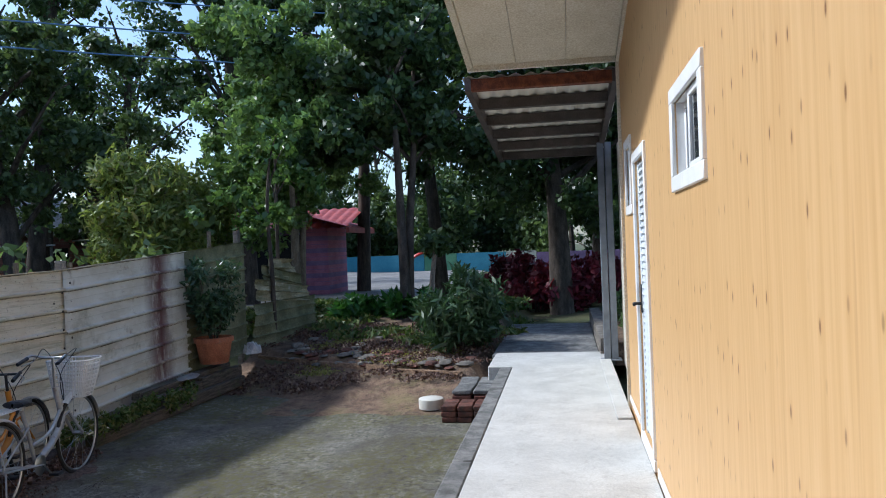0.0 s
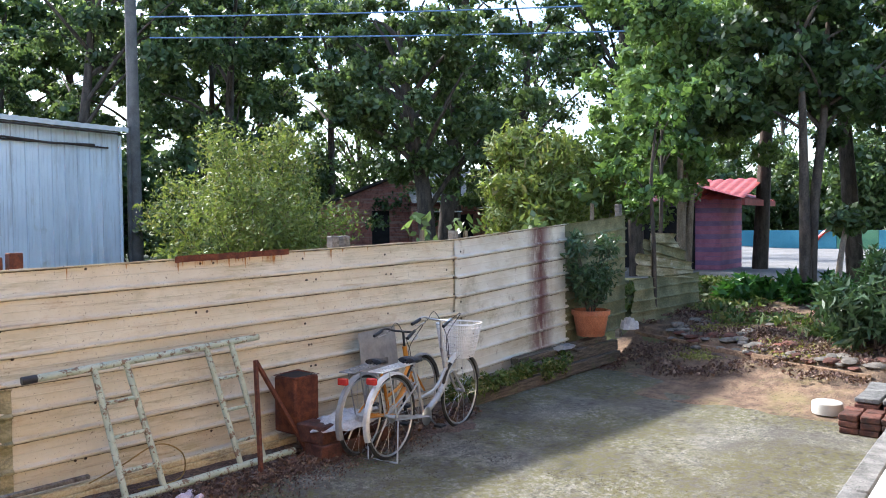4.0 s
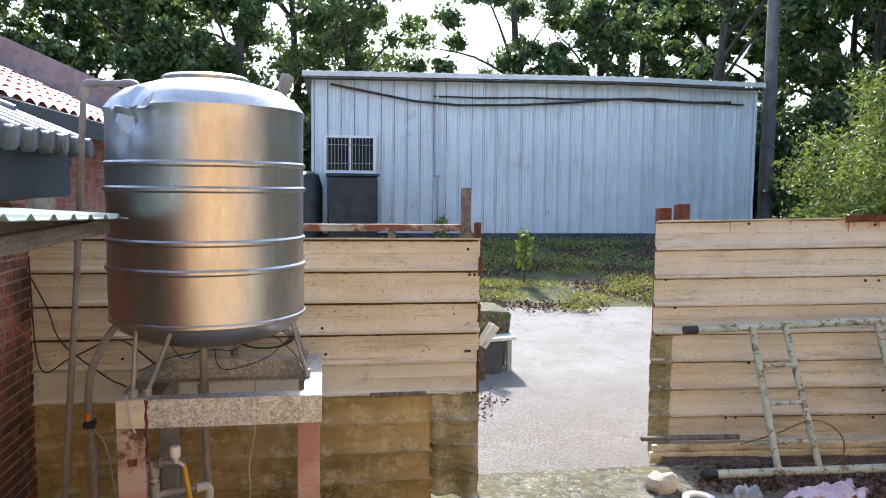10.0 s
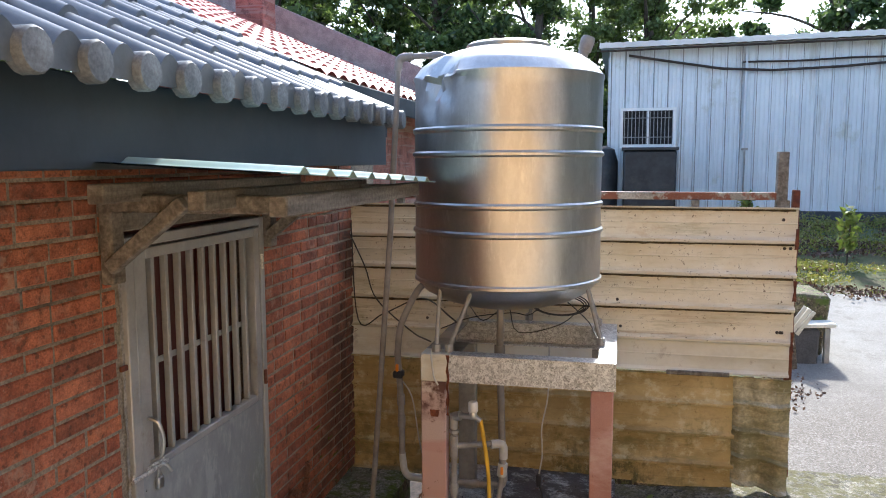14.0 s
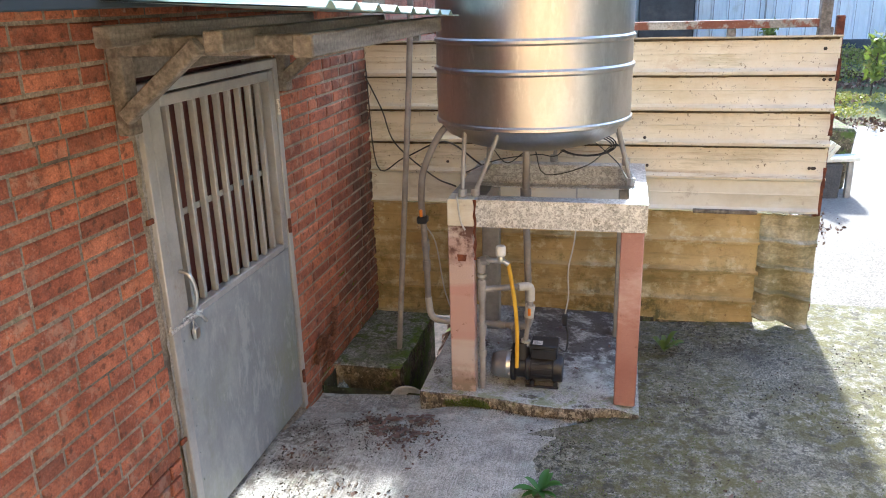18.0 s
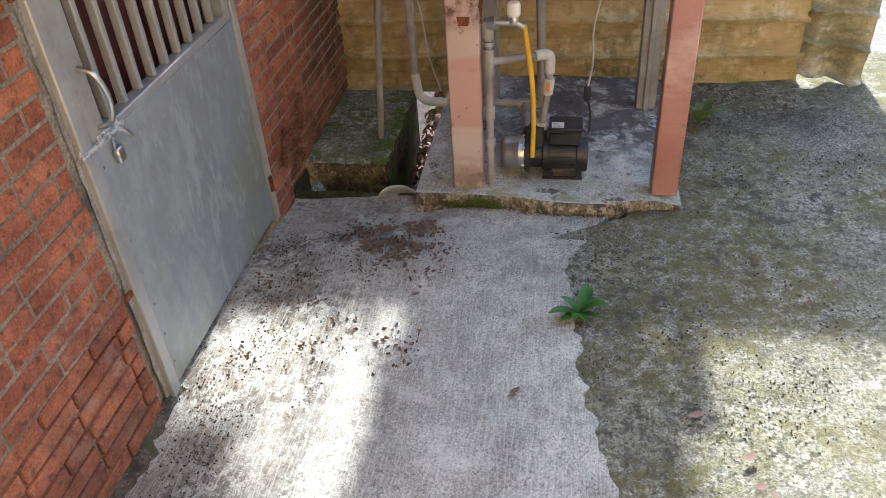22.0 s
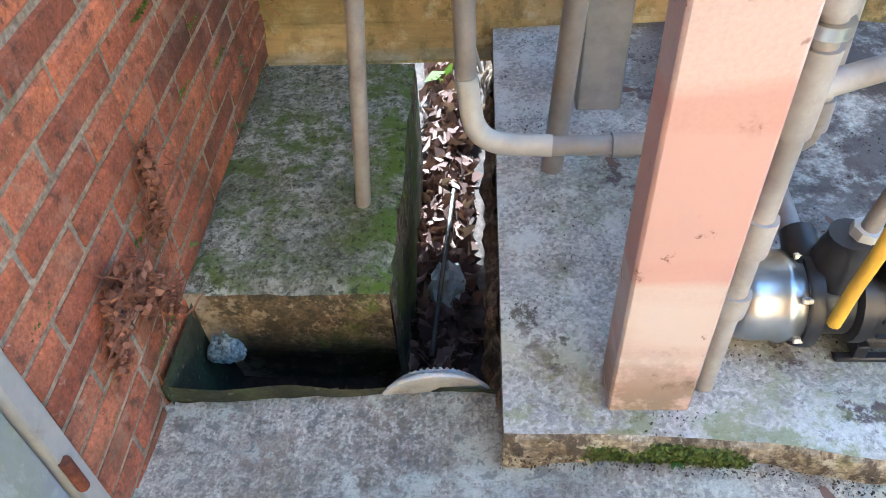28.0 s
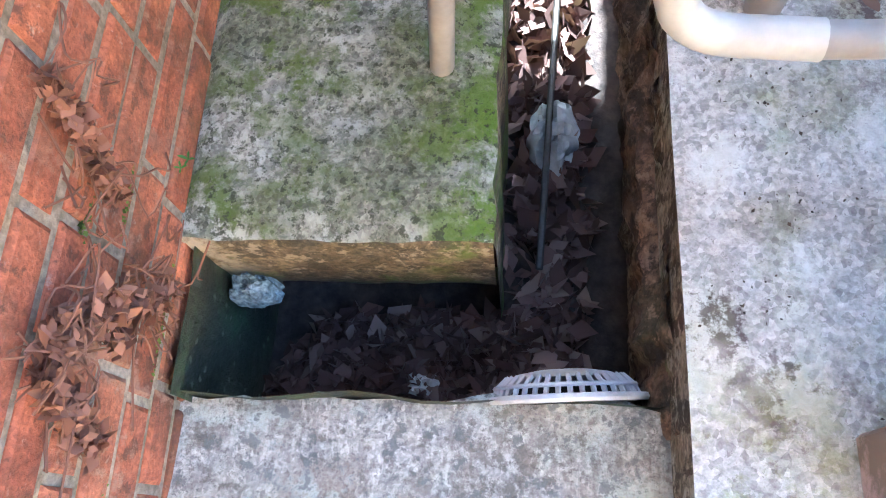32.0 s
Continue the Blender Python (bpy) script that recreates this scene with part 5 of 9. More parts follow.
me.add([a_, b_2, b_2 + Vector((0, 0, 0.17)), a_ + Vector((0, 0, 0.10)), a_ + Vector((0, 0.02, 0)), b_2 + Vector((0, 0.02, 0)), b_2 + Vector((0, 0.02, 0.17)), a_ + Vector((0, 0.02, 0.10))],
       [(0, 1, 2, 3), (4, 7, 6, 5), (0, 4, 5, 1), (3, 2, 6, 7), (0, 3, 7, 4)])
part("verge_board", me, M_FASCIA, roof)

# neighbouring red-roofed house behind
rh = thing("red_roof_house", (-4.5, 8.0, 0.0), "old brick house with a red tile roof and plain gable wall", "house")
me = Mesh()
me.box(-9, 5.3, -0.2, -2.15, 10.5, 2.62)
part("wall", me, M_FARBRICK, rh, smooth=0)
me = Mesh()
yy = np.arange(5.1, 10.7, 0.045)
rows = []
for k in range(20):
    for e in (0.0, 0.999):
        s = (k + e) * 0.34
        rows.append([(-1.85 - s, y, 2.60 + s * 0.44 + 0.045 * abs(math.sin(y / 0.24 * math.pi)) + 0.02 * (1 - e)) for y in yy])
me.grid(rows)
part("roof", me, M_REDTILE, rh, "red barrel-tile roof", 30)
me = Mesh()
me.box(-1.88, 5.1, 2.45, -1.84, 10.7, 2.62, 0.004)
m = Matrix.Translation((-1.84, 5.08, 2.52)) @ pose(0, 0, 0, 0, 23.7, 0)
me.box(-7.0, 0, -0.06, 0, 0.04, 0.10, 0.004, m)
part("eave_board", me, M_FASCIA, rh)
me = Mesh()
me.box(-2.14, 5.28, -0.2, -1.75, 5.62, 2.40, 0.01)
part("pier", me, M_FARBRICK, rh, "brick corner pier")
me = Mesh()
m = Matrix.Translation((-2.3, 10.75, 2.95)) @ pose(0, 0, 0, 0, 23.7, 0)
me.box(-7, 0, -0.5, 0, 0.2, 0.25, 0.01, m)
part("far_gable", me, M_RENDER, rh, "plain cement gable coping")
me = Mesh()
me.box(-4.9, 9.8, 3.6, -4.5, 10.2, 4.35, 0.01)
me.box(-4.95, 9.75, 4.35, -4.45, 10.25, 4.42, 0.01)
part("chimney", me, M_FARBRICK, rh)


# ---- water tank on its stand ----
TX, TY, TR = -0.375, 4.06, 0.485
tank = thing("water_tank", (TX, TY, 1.08), "dented stainless steel water tank with ribbed body", "water tank")
prof = [(0.0, 1.245), (0.12, 1.25), (0.25, 1.268), (0.36, 1.30), (0.44, 1.345), (TR - 0.012, 1.392), (TR + 0.008, 1.40), (TR + 0.008, 1.414), (TR, 1.42)]
for z in (1.66, 1.795, 2.045, 2.165):
    prof += [(TR, z - 0.016), (TR + 0.010, z - 0.007), (TR + 0.011, z), (TR + 0.010, z + 0.007), (TR, z + 0.016)]
prof += [(TR, 2.41), (TR + 0.006, 2.425), (TR + 0.006, 2.437), (TR - 0.004, 2.447), (TR - 0.035, 2.49), (TR - 0.10, 2.535), (TR - 0.2, 2.565), (0.20, 2.588)]
# even rows on the long stretches let the sheet be dented
fine = []
for (r0, z0), (r1, z1) in zip(prof, prof[1:]):
    k = max(1, int(abs(z1 - z0) / 0.04))
    fine += [(r0 + (r1 - r0) * i / k, z0 + (z1 - z0) * i / k) for i in range(k)]
fine.append(prof[-1])
me = Mesh()
me.lathe(fine, 96, None, (TX, TY, 0))
dent = Vector((TX - 0.33, TY - 0.36, 2.42))
out = []
for p in me.v:
    q = Vector(p)
    d1 = (q - dent).length
    k = math.exp(-(d1 / 0.16) ** 2)
    ax = Vector((TX - q.x, TY - q.y, 0)).normalized() if (q.x - TX) ** 2 + (q.y - TY) ** 2 > 1e-6 else Vector()
    w = math.sin(q.x * 60) * 0.3 + math.sin(q.z * 90 + q.y * 40) * 0.25
    q += (ax * 0.055 + Vector((0, 0, -0.02))) * k * (1 + w)
    q += ax * (0.004 * hash_noise(q.x, q.y, q.z, 5) + 0.0012 * hash_noise(q.x, q.y, q.z, 15))
    out.append(tuple(q))
me.v = out
part("tank_body", me, M_STAINLESS, tank, smooth=30)
me = Mesh()
me.lathe([(0.21, 2.583), (0.215, 2.60), (0.20, 2.612), (0.12, 2.622), (0.0, 2.626)], 40, None, (TX, TY, 0))
part("tank_lid", me, M_STAINLESS, tank, "round stainless lid")
me = Mesh()
me.tube([(TX + 0.36, TY + 0.05, 2.50), (TX + 0.385, TY + 0.05, 2.575)], 0.028, 10)
me.lathe([(0.034, 0), (0.036, 0.06), (0.03, 0.075), (0.0, 0.08)], 12, pose(0, 0, 0, 0, 18, 0), (TX + 0.385, TY + 0.05, 2.57))
part("breather", me, M_PVC, tank, "grey breather cap")
ring = [(TX + (TR - 0.03) * math.cos(a), TY + (TR - 0.03) * math.sin(a), 1.385) for a in np.linspace(0, 2 * math.pi, 48, endpoint=False)]
part("support_ring", Mesh().tube(ring, 0.011, 8, True), M_STAINLESS, tank)
feet = [(-0.66, 3.62), (-0.60, 3.64), (0.125, 3.93), (0.10, 4.40), (-0.30, 4.47), (-0.66, 4.35)]
for x, y in feet:
    a = math.atan2(y - TY, x - TX)
    a2 = a + (0.25 if (x, y) == feet[1] else -0.1)
    me = Mesh()
    top = (TX + (TR - 0.03) * math.cos(a2), TY + (TR - 0.03) * math.sin(a2), 1.385)
    me.tube([top, (x, y, 1.10)], 0.011, 8)
    me.tube([(x, y, 1.12), (x, y, 1.083)], 0.022, 8)
    part("tank_leg", me, M_STEELGREY, tank, "thin steel support rod")

stand = thing("tank_stand", (-0.27, 4.05, 0.05), "steel box-section tank stand with galvanised channel frame", "tank stand")
SX0, SX1, SY0, SY1 = -0.726, 0.204, 3.575, 4.47
me = Mesh()
me.box(SX0 - 0.004, SY0 + 0.012, 0.05, SX0 + 0.122, SY0 + 0.085, 0.944, 0.005)
lg = part("leg", me, M_PRIMERPALE, stand, "faded red primer leg with rust stains")
me = Mesh()
for z, w, h in ((0.80, 0.05, 0.035),):
    me.grid([[(SX0 + 0.04 + (w + 0.0) * (1 - 0.25 * t) * (u - 0.0) + 0.006 * t, SY0 + 0.0095, z - h * t) for u in np.linspace(0, 1, 5)] for t in np.linspace(0, 1, 5)], True)
part("rust_patch", me, M_RUST, lg, "dark rust hole")
me = Mesh()
me.box(SX1 - 0.115, SY0 + 0.012, 0.045, SX1 - 0.01, SY0 + 0.11, 0.944, 0.005)
part("leg", me, M_PRIMER, stand, "faded red primer leg")
me = Mesh()
me.box(SX1 - 0.135, SY1 - 0.09, 0.045, SX1 - 0.04, SY1 - 0.01, 0.944, 0.005)
me.box(SX1 - 0.10, SY1 - 0.102, 0.045, SX1 - 0.075, SY1 - 0.091, 0.944, 0.002)
part("leg", me, M_STEELGREY, stand, "grey steel rear leg")
me = Mesh()
me.box(SX0 + 0.02, SY1 - 0.09, 0.045, SX0 + 0.12, SY1 - 0.01, 0.944, 0.005)
part("leg", me, M_STEELGREY, stand, "grey steel rear leg")


def channel(x0, y0, x1, y1, inward):
    """A C-shaped beam, its web outside: one folded profile drawn out."""
    w, t, z0, z1 = 0.085 * inward, 0.006 * inward, 0.946, 1.08
    tz = 0.006
    prof = [(0, z0), (w, z0), (w, z0 + tz), (t, z0 + tz), (t, z1 - tz), (w, z1 - tz), (w, z1), (0, z1)]
    m = Mesh()
    if y0 == y1:
        ends = [[(x, y0 + o, z) for o, z in prof] for x in (x0, x1)]
    else:
        ends = [[(x0 + o, y, z) for o, z in prof] for y in (y0, y1)]
    k = len(prof)
    m.add(ends[0] + ends[1], [(i, (i + 1) % k, k + (i + 1) % k, k + i) for i in range(k)] + [(0, 1, 2, 3), (0, 3, 4, 7), (4, 5, 6, 7), (k, k + 3, k + 2, k + 1), (k, k + 7, k + 4, k + 3), (k + 4, k + 7, k + 6, k + 5)])
    return m


part("front_beam", channel(SX0 + 0.13, SY0, SX1, SY0, 1), M_GALV, stand, "galvanised front channel")
part("rear_beam", channel(SX0, SY1, SX1, SY1, -1), M_GALV, stand)
part("side_beam", channel(SX1, SY0 + 0.088, SX1, SY1 - 0.09, -1), M_GALV, stand)
part("side_beam", channel(SX0, SY0 + 0.115, SX0, SY1 - 0.09, 1), M_STEELGREY, stand)
me = Mesh()
me.box(SX0 - 0.002, SY0 - 0.002, 0.946, SX0 + 0.128, SY0 + 0.11, 1.082, 0.004)
part("corner_plate", me, M_CREAMW, stand, "pale welded corner plate")
me = Mesh()
me.grid([[(SX0 + 0.128 + 0.004 * math.sin(z * 80), SY0 - 0.004, z), (SX0 + 0.14 + 0.003 * math.sin(z * 60), SY0 - 0.005, z)] for z in np.linspace(1.08, 0.78, 16)])
part("rust_streak", me, M_RUST, stand)

# pipes
PR = 0.0155
pp = thing("overflow_pipe", (-1.17, 4.13, 0.0), "upright grey plastic pipe with an elbow into the tank", "pipe")
part("pipe_run", Mesh().tube(elbowed([(-1.172, 4.13, 0.0), (-1.04, 4.12, 1.6), (-0.98, 4.12, 2.57), (-0.78, 4.11, 2.575)], 0.06), PR + 0.001, 12), M_PVC, pp)
part("pipe_elbow", Mesh().tube(elbowed([(-0.984, 4.12, 2.50), (-0.98, 4.12, 2.57), (-0.90, 4.115, 2.572)], 0.06), PR + 0.007, 12), M_PVC, pp)
part("pipe_end", Mesh().tube(elbowed([(-0.79, 4.11, 2.575), (-0.72, 4.10, 2.572), (-0.70, 4.10, 2.50)], 0.05), PR + 0.006, 12), M_PVC, pp)
sp = thing("supply_pipe", (-1.0, 4.2, 0.1), "bent grey plastic supply pipe with an orange valve", "pipe")
part("upper_hose", Mesh().tube(curve([(-0.74, 4.0, 1.37), (-0.83, 3.97, 1.34), (-0.93, 3.96, 1.15), (-0.955, 3.96, 1.0), (-0.953, 3.96, 0.88)], 6), 0.018, 12), M_PVC, sp)
part("lower_pipe", Mesh().tube(elbowed([(-0.953, 3.97, 0.88), (-0.945, 3.98, 0.66), (-0.945, 3.99, 0.40)], 0.03), PR + 0.002, 12), M_PVC, sp)
part("pale_elbow", Mesh().tube(elbowed([(-0.945, 3.99, 0.40), (-0.93, 3.985, 0.268), (-0.80, 3.975, 0.268)], 0.09, 9), PR + 0.004, 14), M_PVCL, sp, "pale new elbow")
part("floor_pipe", Mesh().tube([(-0.82, 3.975, 0.268), (-0.40, 3.975, 0.268)], PR + 0.002, 12), M_PVC, sp)
part("tee", Mesh().tube([(-0.485, 3.975, 0.268), (-0.415, 3.975, 0.268)], PR + 0.008, 14), M_PVC, sp)
part("pump_branch", Mesh().tube([(-0.45, 3.97, 0.262), (-0.425, 3.80, 0.20)], PR + 0.003, 12), M_PVC, sp)
part("branch_collar", Mesh().tube([(-0.45, 3.965, 0.262), (-0.443, 3.92, 0.245)], PR + 0.008, 12), M_PVC, sp)
for a, b in (((-0.70, 3.975, 0.268), (-0.66, 3.975, 0.268)), ((-0.55, 3.975, 0.268), (-0.51, 3.975, 0.268)), ((-0.945, 3.984, 0.56), (-0.945, 3.982, 0.62)), ((-0.945, 3.98, 0.68), (-0.947, 3.978, 0.74))):
    part("coupling", Mesh().tube([a, b], PR + 0.007, 12), M_PVC, sp)
me = Mesh()
me.box(-0.98, 3.93, 0.84, -0.925, 3.99, 0.88, 0.008)
vb = part("valve_body", me, M_BLACKPLASTIC, sp)
me = Mesh()
me.box(-0.962, 3.928, 0.88, -0.946, 3.942, 0.92, 0.003)
part("valve_lever", me, M_ORANGE, vb, "orange lever")
dp = thing("discharge_pipe", (-0.575, 3.64, 0.05), "upright grey pressure pipe with tees and a silver tap fitting", "pipe")
part("riser", Mesh().tube([(-0.575, 3.632, 0.06), (-0.572, 3.632, 0.76)], PR, 12), M_PVC, dp)
for z0, z1 in ((0.24, 0.28), (0.36, 0.42), (0.55, 0.66), (0.70, 0.77)):
    part("coupling", Mesh().tube([(-0.574, 3.632, z0), (-0.573, 3.632, z1)], PR + 0.006, 12), M_PVC, dp)
part("clamp", Mesh().tube([(-0.573, 3.632, 0.675), (-0.573, 3.632, 0.69)], PR + 0.009, 12), M_CHROME, dp)
part("branch", Mesh().tube(elbowed([(-0.573, 3.632, 0.605), (-0.34, 3.735, 0.60), (-0.345, 3.735, 0.47)], 0.045), PR, 12), M_PVC, dp)
part("branch_elbow", Mesh().tube(elbowed([(-0.40, 3.70, 0.602), (-0.34, 3.735, 0.60), (-0.342, 3.735, 0.52)], 0.045), PR + 0.006, 12), M_PVCL, dp)
part("drop", Mesh().tube([(-0.345, 3.735, 0.44), (-0.375, 3.735, 0.24)], PR - 0.002, 12), M_PVC, dp)
part("union_nut", Mesh().tube([(-0.366, 3.735, 0.30), (-0.376, 3.735, 0.235)], PR + 0.008, 8), M_PVCL, dp)
me = Mesh()
me.tube([(-0.343, 3.735, 0.495), (-0.35, 3.735, 0.43)], PR + 0.010, 10)
vb = part("valve_body", me, M_PVCL, dp)
me = Mesh()
me.box(-0.352, 3.702, 0.445, -0.338, 3.718, 0.485, 0.003)
part("valve_lever", me, M_ORANGE, vb, "orange lever")
me = Mesh()
me.tube([(-0.573, 3.632, 0.755), (-0.54, 3.625, 0.765)], 0.024, 10)
me.tube([(-0.55, 3.625, 0.765), (-0.46, 3.615, 0.765), (-0.435, 3.612, 0.75)], 0.013, 10)
me.lathe([(0.018, 0), (0.02, 0.02), (0.015, 0.03)], 10, None, (-0.475, 3.616, 0.765))
tap = part("tap", me, M_CHROME, dp, "silver tap fitting")
me = Mesh()
me.lathe([(0.022, 0), (0.025, 0.004), (0.025, 0.04), (0.02, 0.05), (0.0, 0.052)], 14, None, (-0.475, 3.616, 0.793))
part("tap_cap", me, M_WHITEPLASTIC, tap, "white plastic cap")
hs = Mesh().tube(curve([(-0.437, 3.612, 0.755), (-0.425, 3.615, 0.68), (-0.405, 3.63, 0.52), (-0.398, 3.645, 0.36), (-0.40, 3.655, 0.26), (-0.402, 3.66, 0.175)], 7), 0.0105, 10)
single("hose", hs, M_HOSE, "short bright yellow hose hanging from the tap", "hose", at=(-0.41, 3.7, 0.1))
op = thing("outlet_pipe", (-0.38, 3.98, 0.268), "grey pipe from the tank bottom to the pump", "pipe")
part("outlet_run", Mesh().tube(elbowed([(-0.40, 4.0, 1.27), (-0.40, 3.985, 1.0), (-0.376, 3.975, 0.268), (-0.44, 3.975, 0.268)], 0.035), 0.019, 12), M_PVC, op)
part("coupling", Mesh().tube([(-0.401, 3.987, 1.04), (-0.400, 3.985, 0.98)], 0.029, 12), M_PVC, op)
part("coupling", Mesh().tube([(-0.379, 3.976, 0.36), (-0.377, 3.975, 0.30)], 0.025, 12), M_PVC, op)
lp = thing("leaning_pipe", (-0.79, 4.42, 0.05), "grey plastic pipe standing behind the stand", "pipe")
part("pipe_run", Mesh().tube([(-0.775, 4.17, 0.05), (-0.735, 4.12, 0.95)], 0.022, 12), M_PVC, lp)

# pump
pump = thing("water_pump", (-0.36, 3.735, 0.05), "black electric water pump with a stainless end", "pump")
YP, ZP = 3.735, 0.152
m90 = pose(0, 0, 0, 0, 90, 0)
me = Mesh()
me.lathe([(0.0, 0.0), (0.05, 0.005), (0.066, 0.02), (0.07, 0.04), (0.07, 0.075), (0.074, 0.08), (0.074, 0.09), (0.07, 0.095), (0.07, 0.11)], 28, m90, (-0.545, YP, ZP))
part("pump_end", me, M_CHROME, pump, "domed stainless pump end")
me = Mesh()
me.lathe([(0.078, 0), (0.08, 0.004), (0.08, 0.022), (0.06, 0.026), (0.06, 0.075), (0.074, 0.08), (0.074, 0.1)], 20, m90, (-0.437, YP, ZP))
me.lathe([(0.045, 0.0), (0.04, 0.05), (0.034, 0.07), (0.034, 0.085)], 16, None, (-0.385, YP, ZP + 0.05))
me.lathe([(0.028, 0.0), (0.03, 0.03), (0.026, 0.07)], 12, pose(0, 0, 0, -75, 0, 0), (-0.425, YP + 0.01, ZP + 0.05))
part("pump_head", me, M_BLACKPLASTIC, pump)
me = Mesh()
me.lathe([(0.066, 0), (0.068, 0.01), (0.068, 0.115), (0.075, 0.12), (0.075, 0.155), (0.07, 0.165), (0.0, 0.168)], 28, m90, (-0.337, YP, ZP))
mo = part("motor", me, M_BLACKPLASTIC, pump, "finned black motor housing")
for k in range(14):
    me = Mesh()
    me.box(-0.325, -0.0025, 0.066, -0.228, 0.0025, 0.073, 0.0, Matrix.Translation((0, YP, ZP)) @ pose(0, 0, 0, 360 * k / 14, 0, 0))
    part("fin", me, M_BLACKPLASTIC, mo)
me = Mesh()
me.box(-0.335, YP - 0.055, ZP + 0.066, -0.20, YP + 0.06, ZP + 0.125, 0.008)
me.box(-0.338, YP - 0.058, ZP + 0.125, -0.197, YP + 0.063, ZP + 0.145, 0.006)
tb = part("terminal_box", me, M_BLACKPLASTIC, pump)
me = Mesh()
me.box(-0.325, YP - 0.045, ZP + 0.1455, -0.275, YP + 0.0, ZP + 0.147)
part("rating_label", me, M_WHITEPLASTIC, tb, "small pale rating label")
me = Mesh()
for k in range(3):
    me.box(-0.321, YP - 0.040 + 0.013 * k, ZP + 0.1472, -0.282 - 0.01 * k, YP - 0.035 + 0.013 * k, ZP + 0.1478)
part("label_text_bars", me, M_STEELGREY, tb, "unreadable printed lines")
me = Mesh()
me.box(-0.36, YP - 0.06, 0.058, -0.19, YP - 0.045, 0.068, 0.002)
me.box(-0.36, YP + 0.045, 0.058, -0.19, YP + 0.06, 0.068, 0.002)
for x in (-0.335, -0.215):
    me.box(x, YP - 0.06, 0.068, x + 0.02, YP + 0.06, ZP - 0.055, 0.002)
part("pump_foot", me, M_BLACKPLASTIC, pump)
for k in range(6):
    a = 2 * math.pi * k / 6 + 0.3
    me = Mesh()
    me.tube([(-0.447, YP + 0.074 * math.cos(a), ZP + 0.074 * math.sin(a)), (-0.434, YP + 0.074 * math.cos(a), ZP + 0.074 * math.sin(a))], 0.006, 6)
    part("bolt", me, M_GALV, pump)
part("power_cord", Mesh().tube(curve([(-0.205, 3.78, 0.25), (-0.17, 3.88, 0.18), (-0.165, 3.95, 0.24), (-0.18, 3.94, 0.31)], 6), 0.005, 6), M_WIRE, pump)
me = Mesh()
me.box(-0.197, 3.925, 0.30, -0.167, 3.955, 0.37, 0.006)
part("plug", me, M_BLACKPLASTIC, pump)

# loose wires round the stand
wr = thing("wire_tangle", (-0.3, 4.2, 1.08), "tangle of thin dark wires under the tank", "wire")
rw = random.Random(11)
for k in range(2):
    a = rw.random() * 6.28
    pts = []
    for j in range(7):
        pts.append((-0.65 + 0.13 * j + rw.uniform(-0.05, 0.05), 4.0 + rw.uniform(-0.25, 0.45), 1.14 + rw.uniform(-0.03, 0.10)))
    part("wire", Mesh().tube(curve(pts, 5), 0.003, 5), M_WIRE, wr)
cx, cz = -0.12, 1.19
for k in range(3):
    part("wire", Mesh().tube([(cx + (0.14 + 0.012 * k) * math.cos(a), 4.40 + 0.02 * k, cz + (0.055 + 0.006 * k) * math.sin(a)) for a in np.linspace(0, 2 * math.pi, 26)], 0.004, 5), M_WIRE, wr, "loop of coiled cable")
for pts in ([(-1.47, 4.66, 1.55), (-1.36, 4.62, 1.35), (-1.28, 4.6, 1.15), (-1.0, 4.4, 1.0), (-0.72, 3.75, 1.10)], [(-1.47, 4.68, 1.62), (-1.42, 4.65, 1.0), (-1.2, 4.5, 1.08), (-0.9, 4.3, 1.22), (-0.6, 3.8, 1.2)],
            [(-0.68, 3.58, 1.10), (-0.66, 3.56, 0.98), (-0.64, 3.57, 0.93)], [(-0.14, 4.0, 1.05), (-0.14, 3.97, 0.8), (-0.17, 3.95, 0.62), (-0.165, 3.94, 0.48), (-0.18, 3.94, 0.37)], [(-1.02, 4.19, 0.78), (-0.97, 4.3, 0.62), (-0.95, 4.4, 0.3), (-0.92, 4.5, 0.08)]):
    part("wire", Mesh().tube(curve(pts, 6), 0.0045, 5), M_WIRE if pts[0][2] > 1.2 else M_PVCL, wr)


# ---- fences ----
RIB = ((0.0, 1.0), (0.05, 1.0), (0.12, 0.06), (0.14, 0.0), (0.50, 0.0), (0.51, 0.10), (0.53, 0.10), (0.54, 0.0), (0.905, 0.0), (0.925, 0.25), (0.965, 0.96))


def ribbed(a, b, z0, z1, n_ribs, seed=0, warp=0.01, seg=24, depth=0.034):
    """A sheet with level ribs between plan points a and b. z0, z1 may differ end to end."""
    a, b = Vector(a), Vector(b)
    d = (b - a).normalized()
    nrm = Vector((d.y, -d.x))
    me = Mesh()
    lv = [(i + t, h) for i in range(n_ribs) for t, h in RIB] + [(n_ribs, 1.0)]
    rows = []
    for t, h in lv:
        t /= n_ribs
        row = []
        for j in range(seg + 1):
            s = j / seg
            lo, hi = z0[0] + (z0[1] - z0[0]) * s, z1[0] + (z1[1] - z1[0]) * s
            p = a + (b - a) * s + nrm * (h * depth + warp * hash_noise(s * 3 + seed, t * 2, seed))
            z = lo + (hi - lo) * t
            if t in (0.0, 1.0):
                z += 0.008 * hash_noise(s * 12, seed, 0)
            row.append((p.x, p.y, z))
        rows.append(row)
    me.grid(rows, True)
    me.grid([[(x - nrm.x * 0.004, y - nrm.y * 0.004, z) for x, y, z in r] for r in rows])
    return me


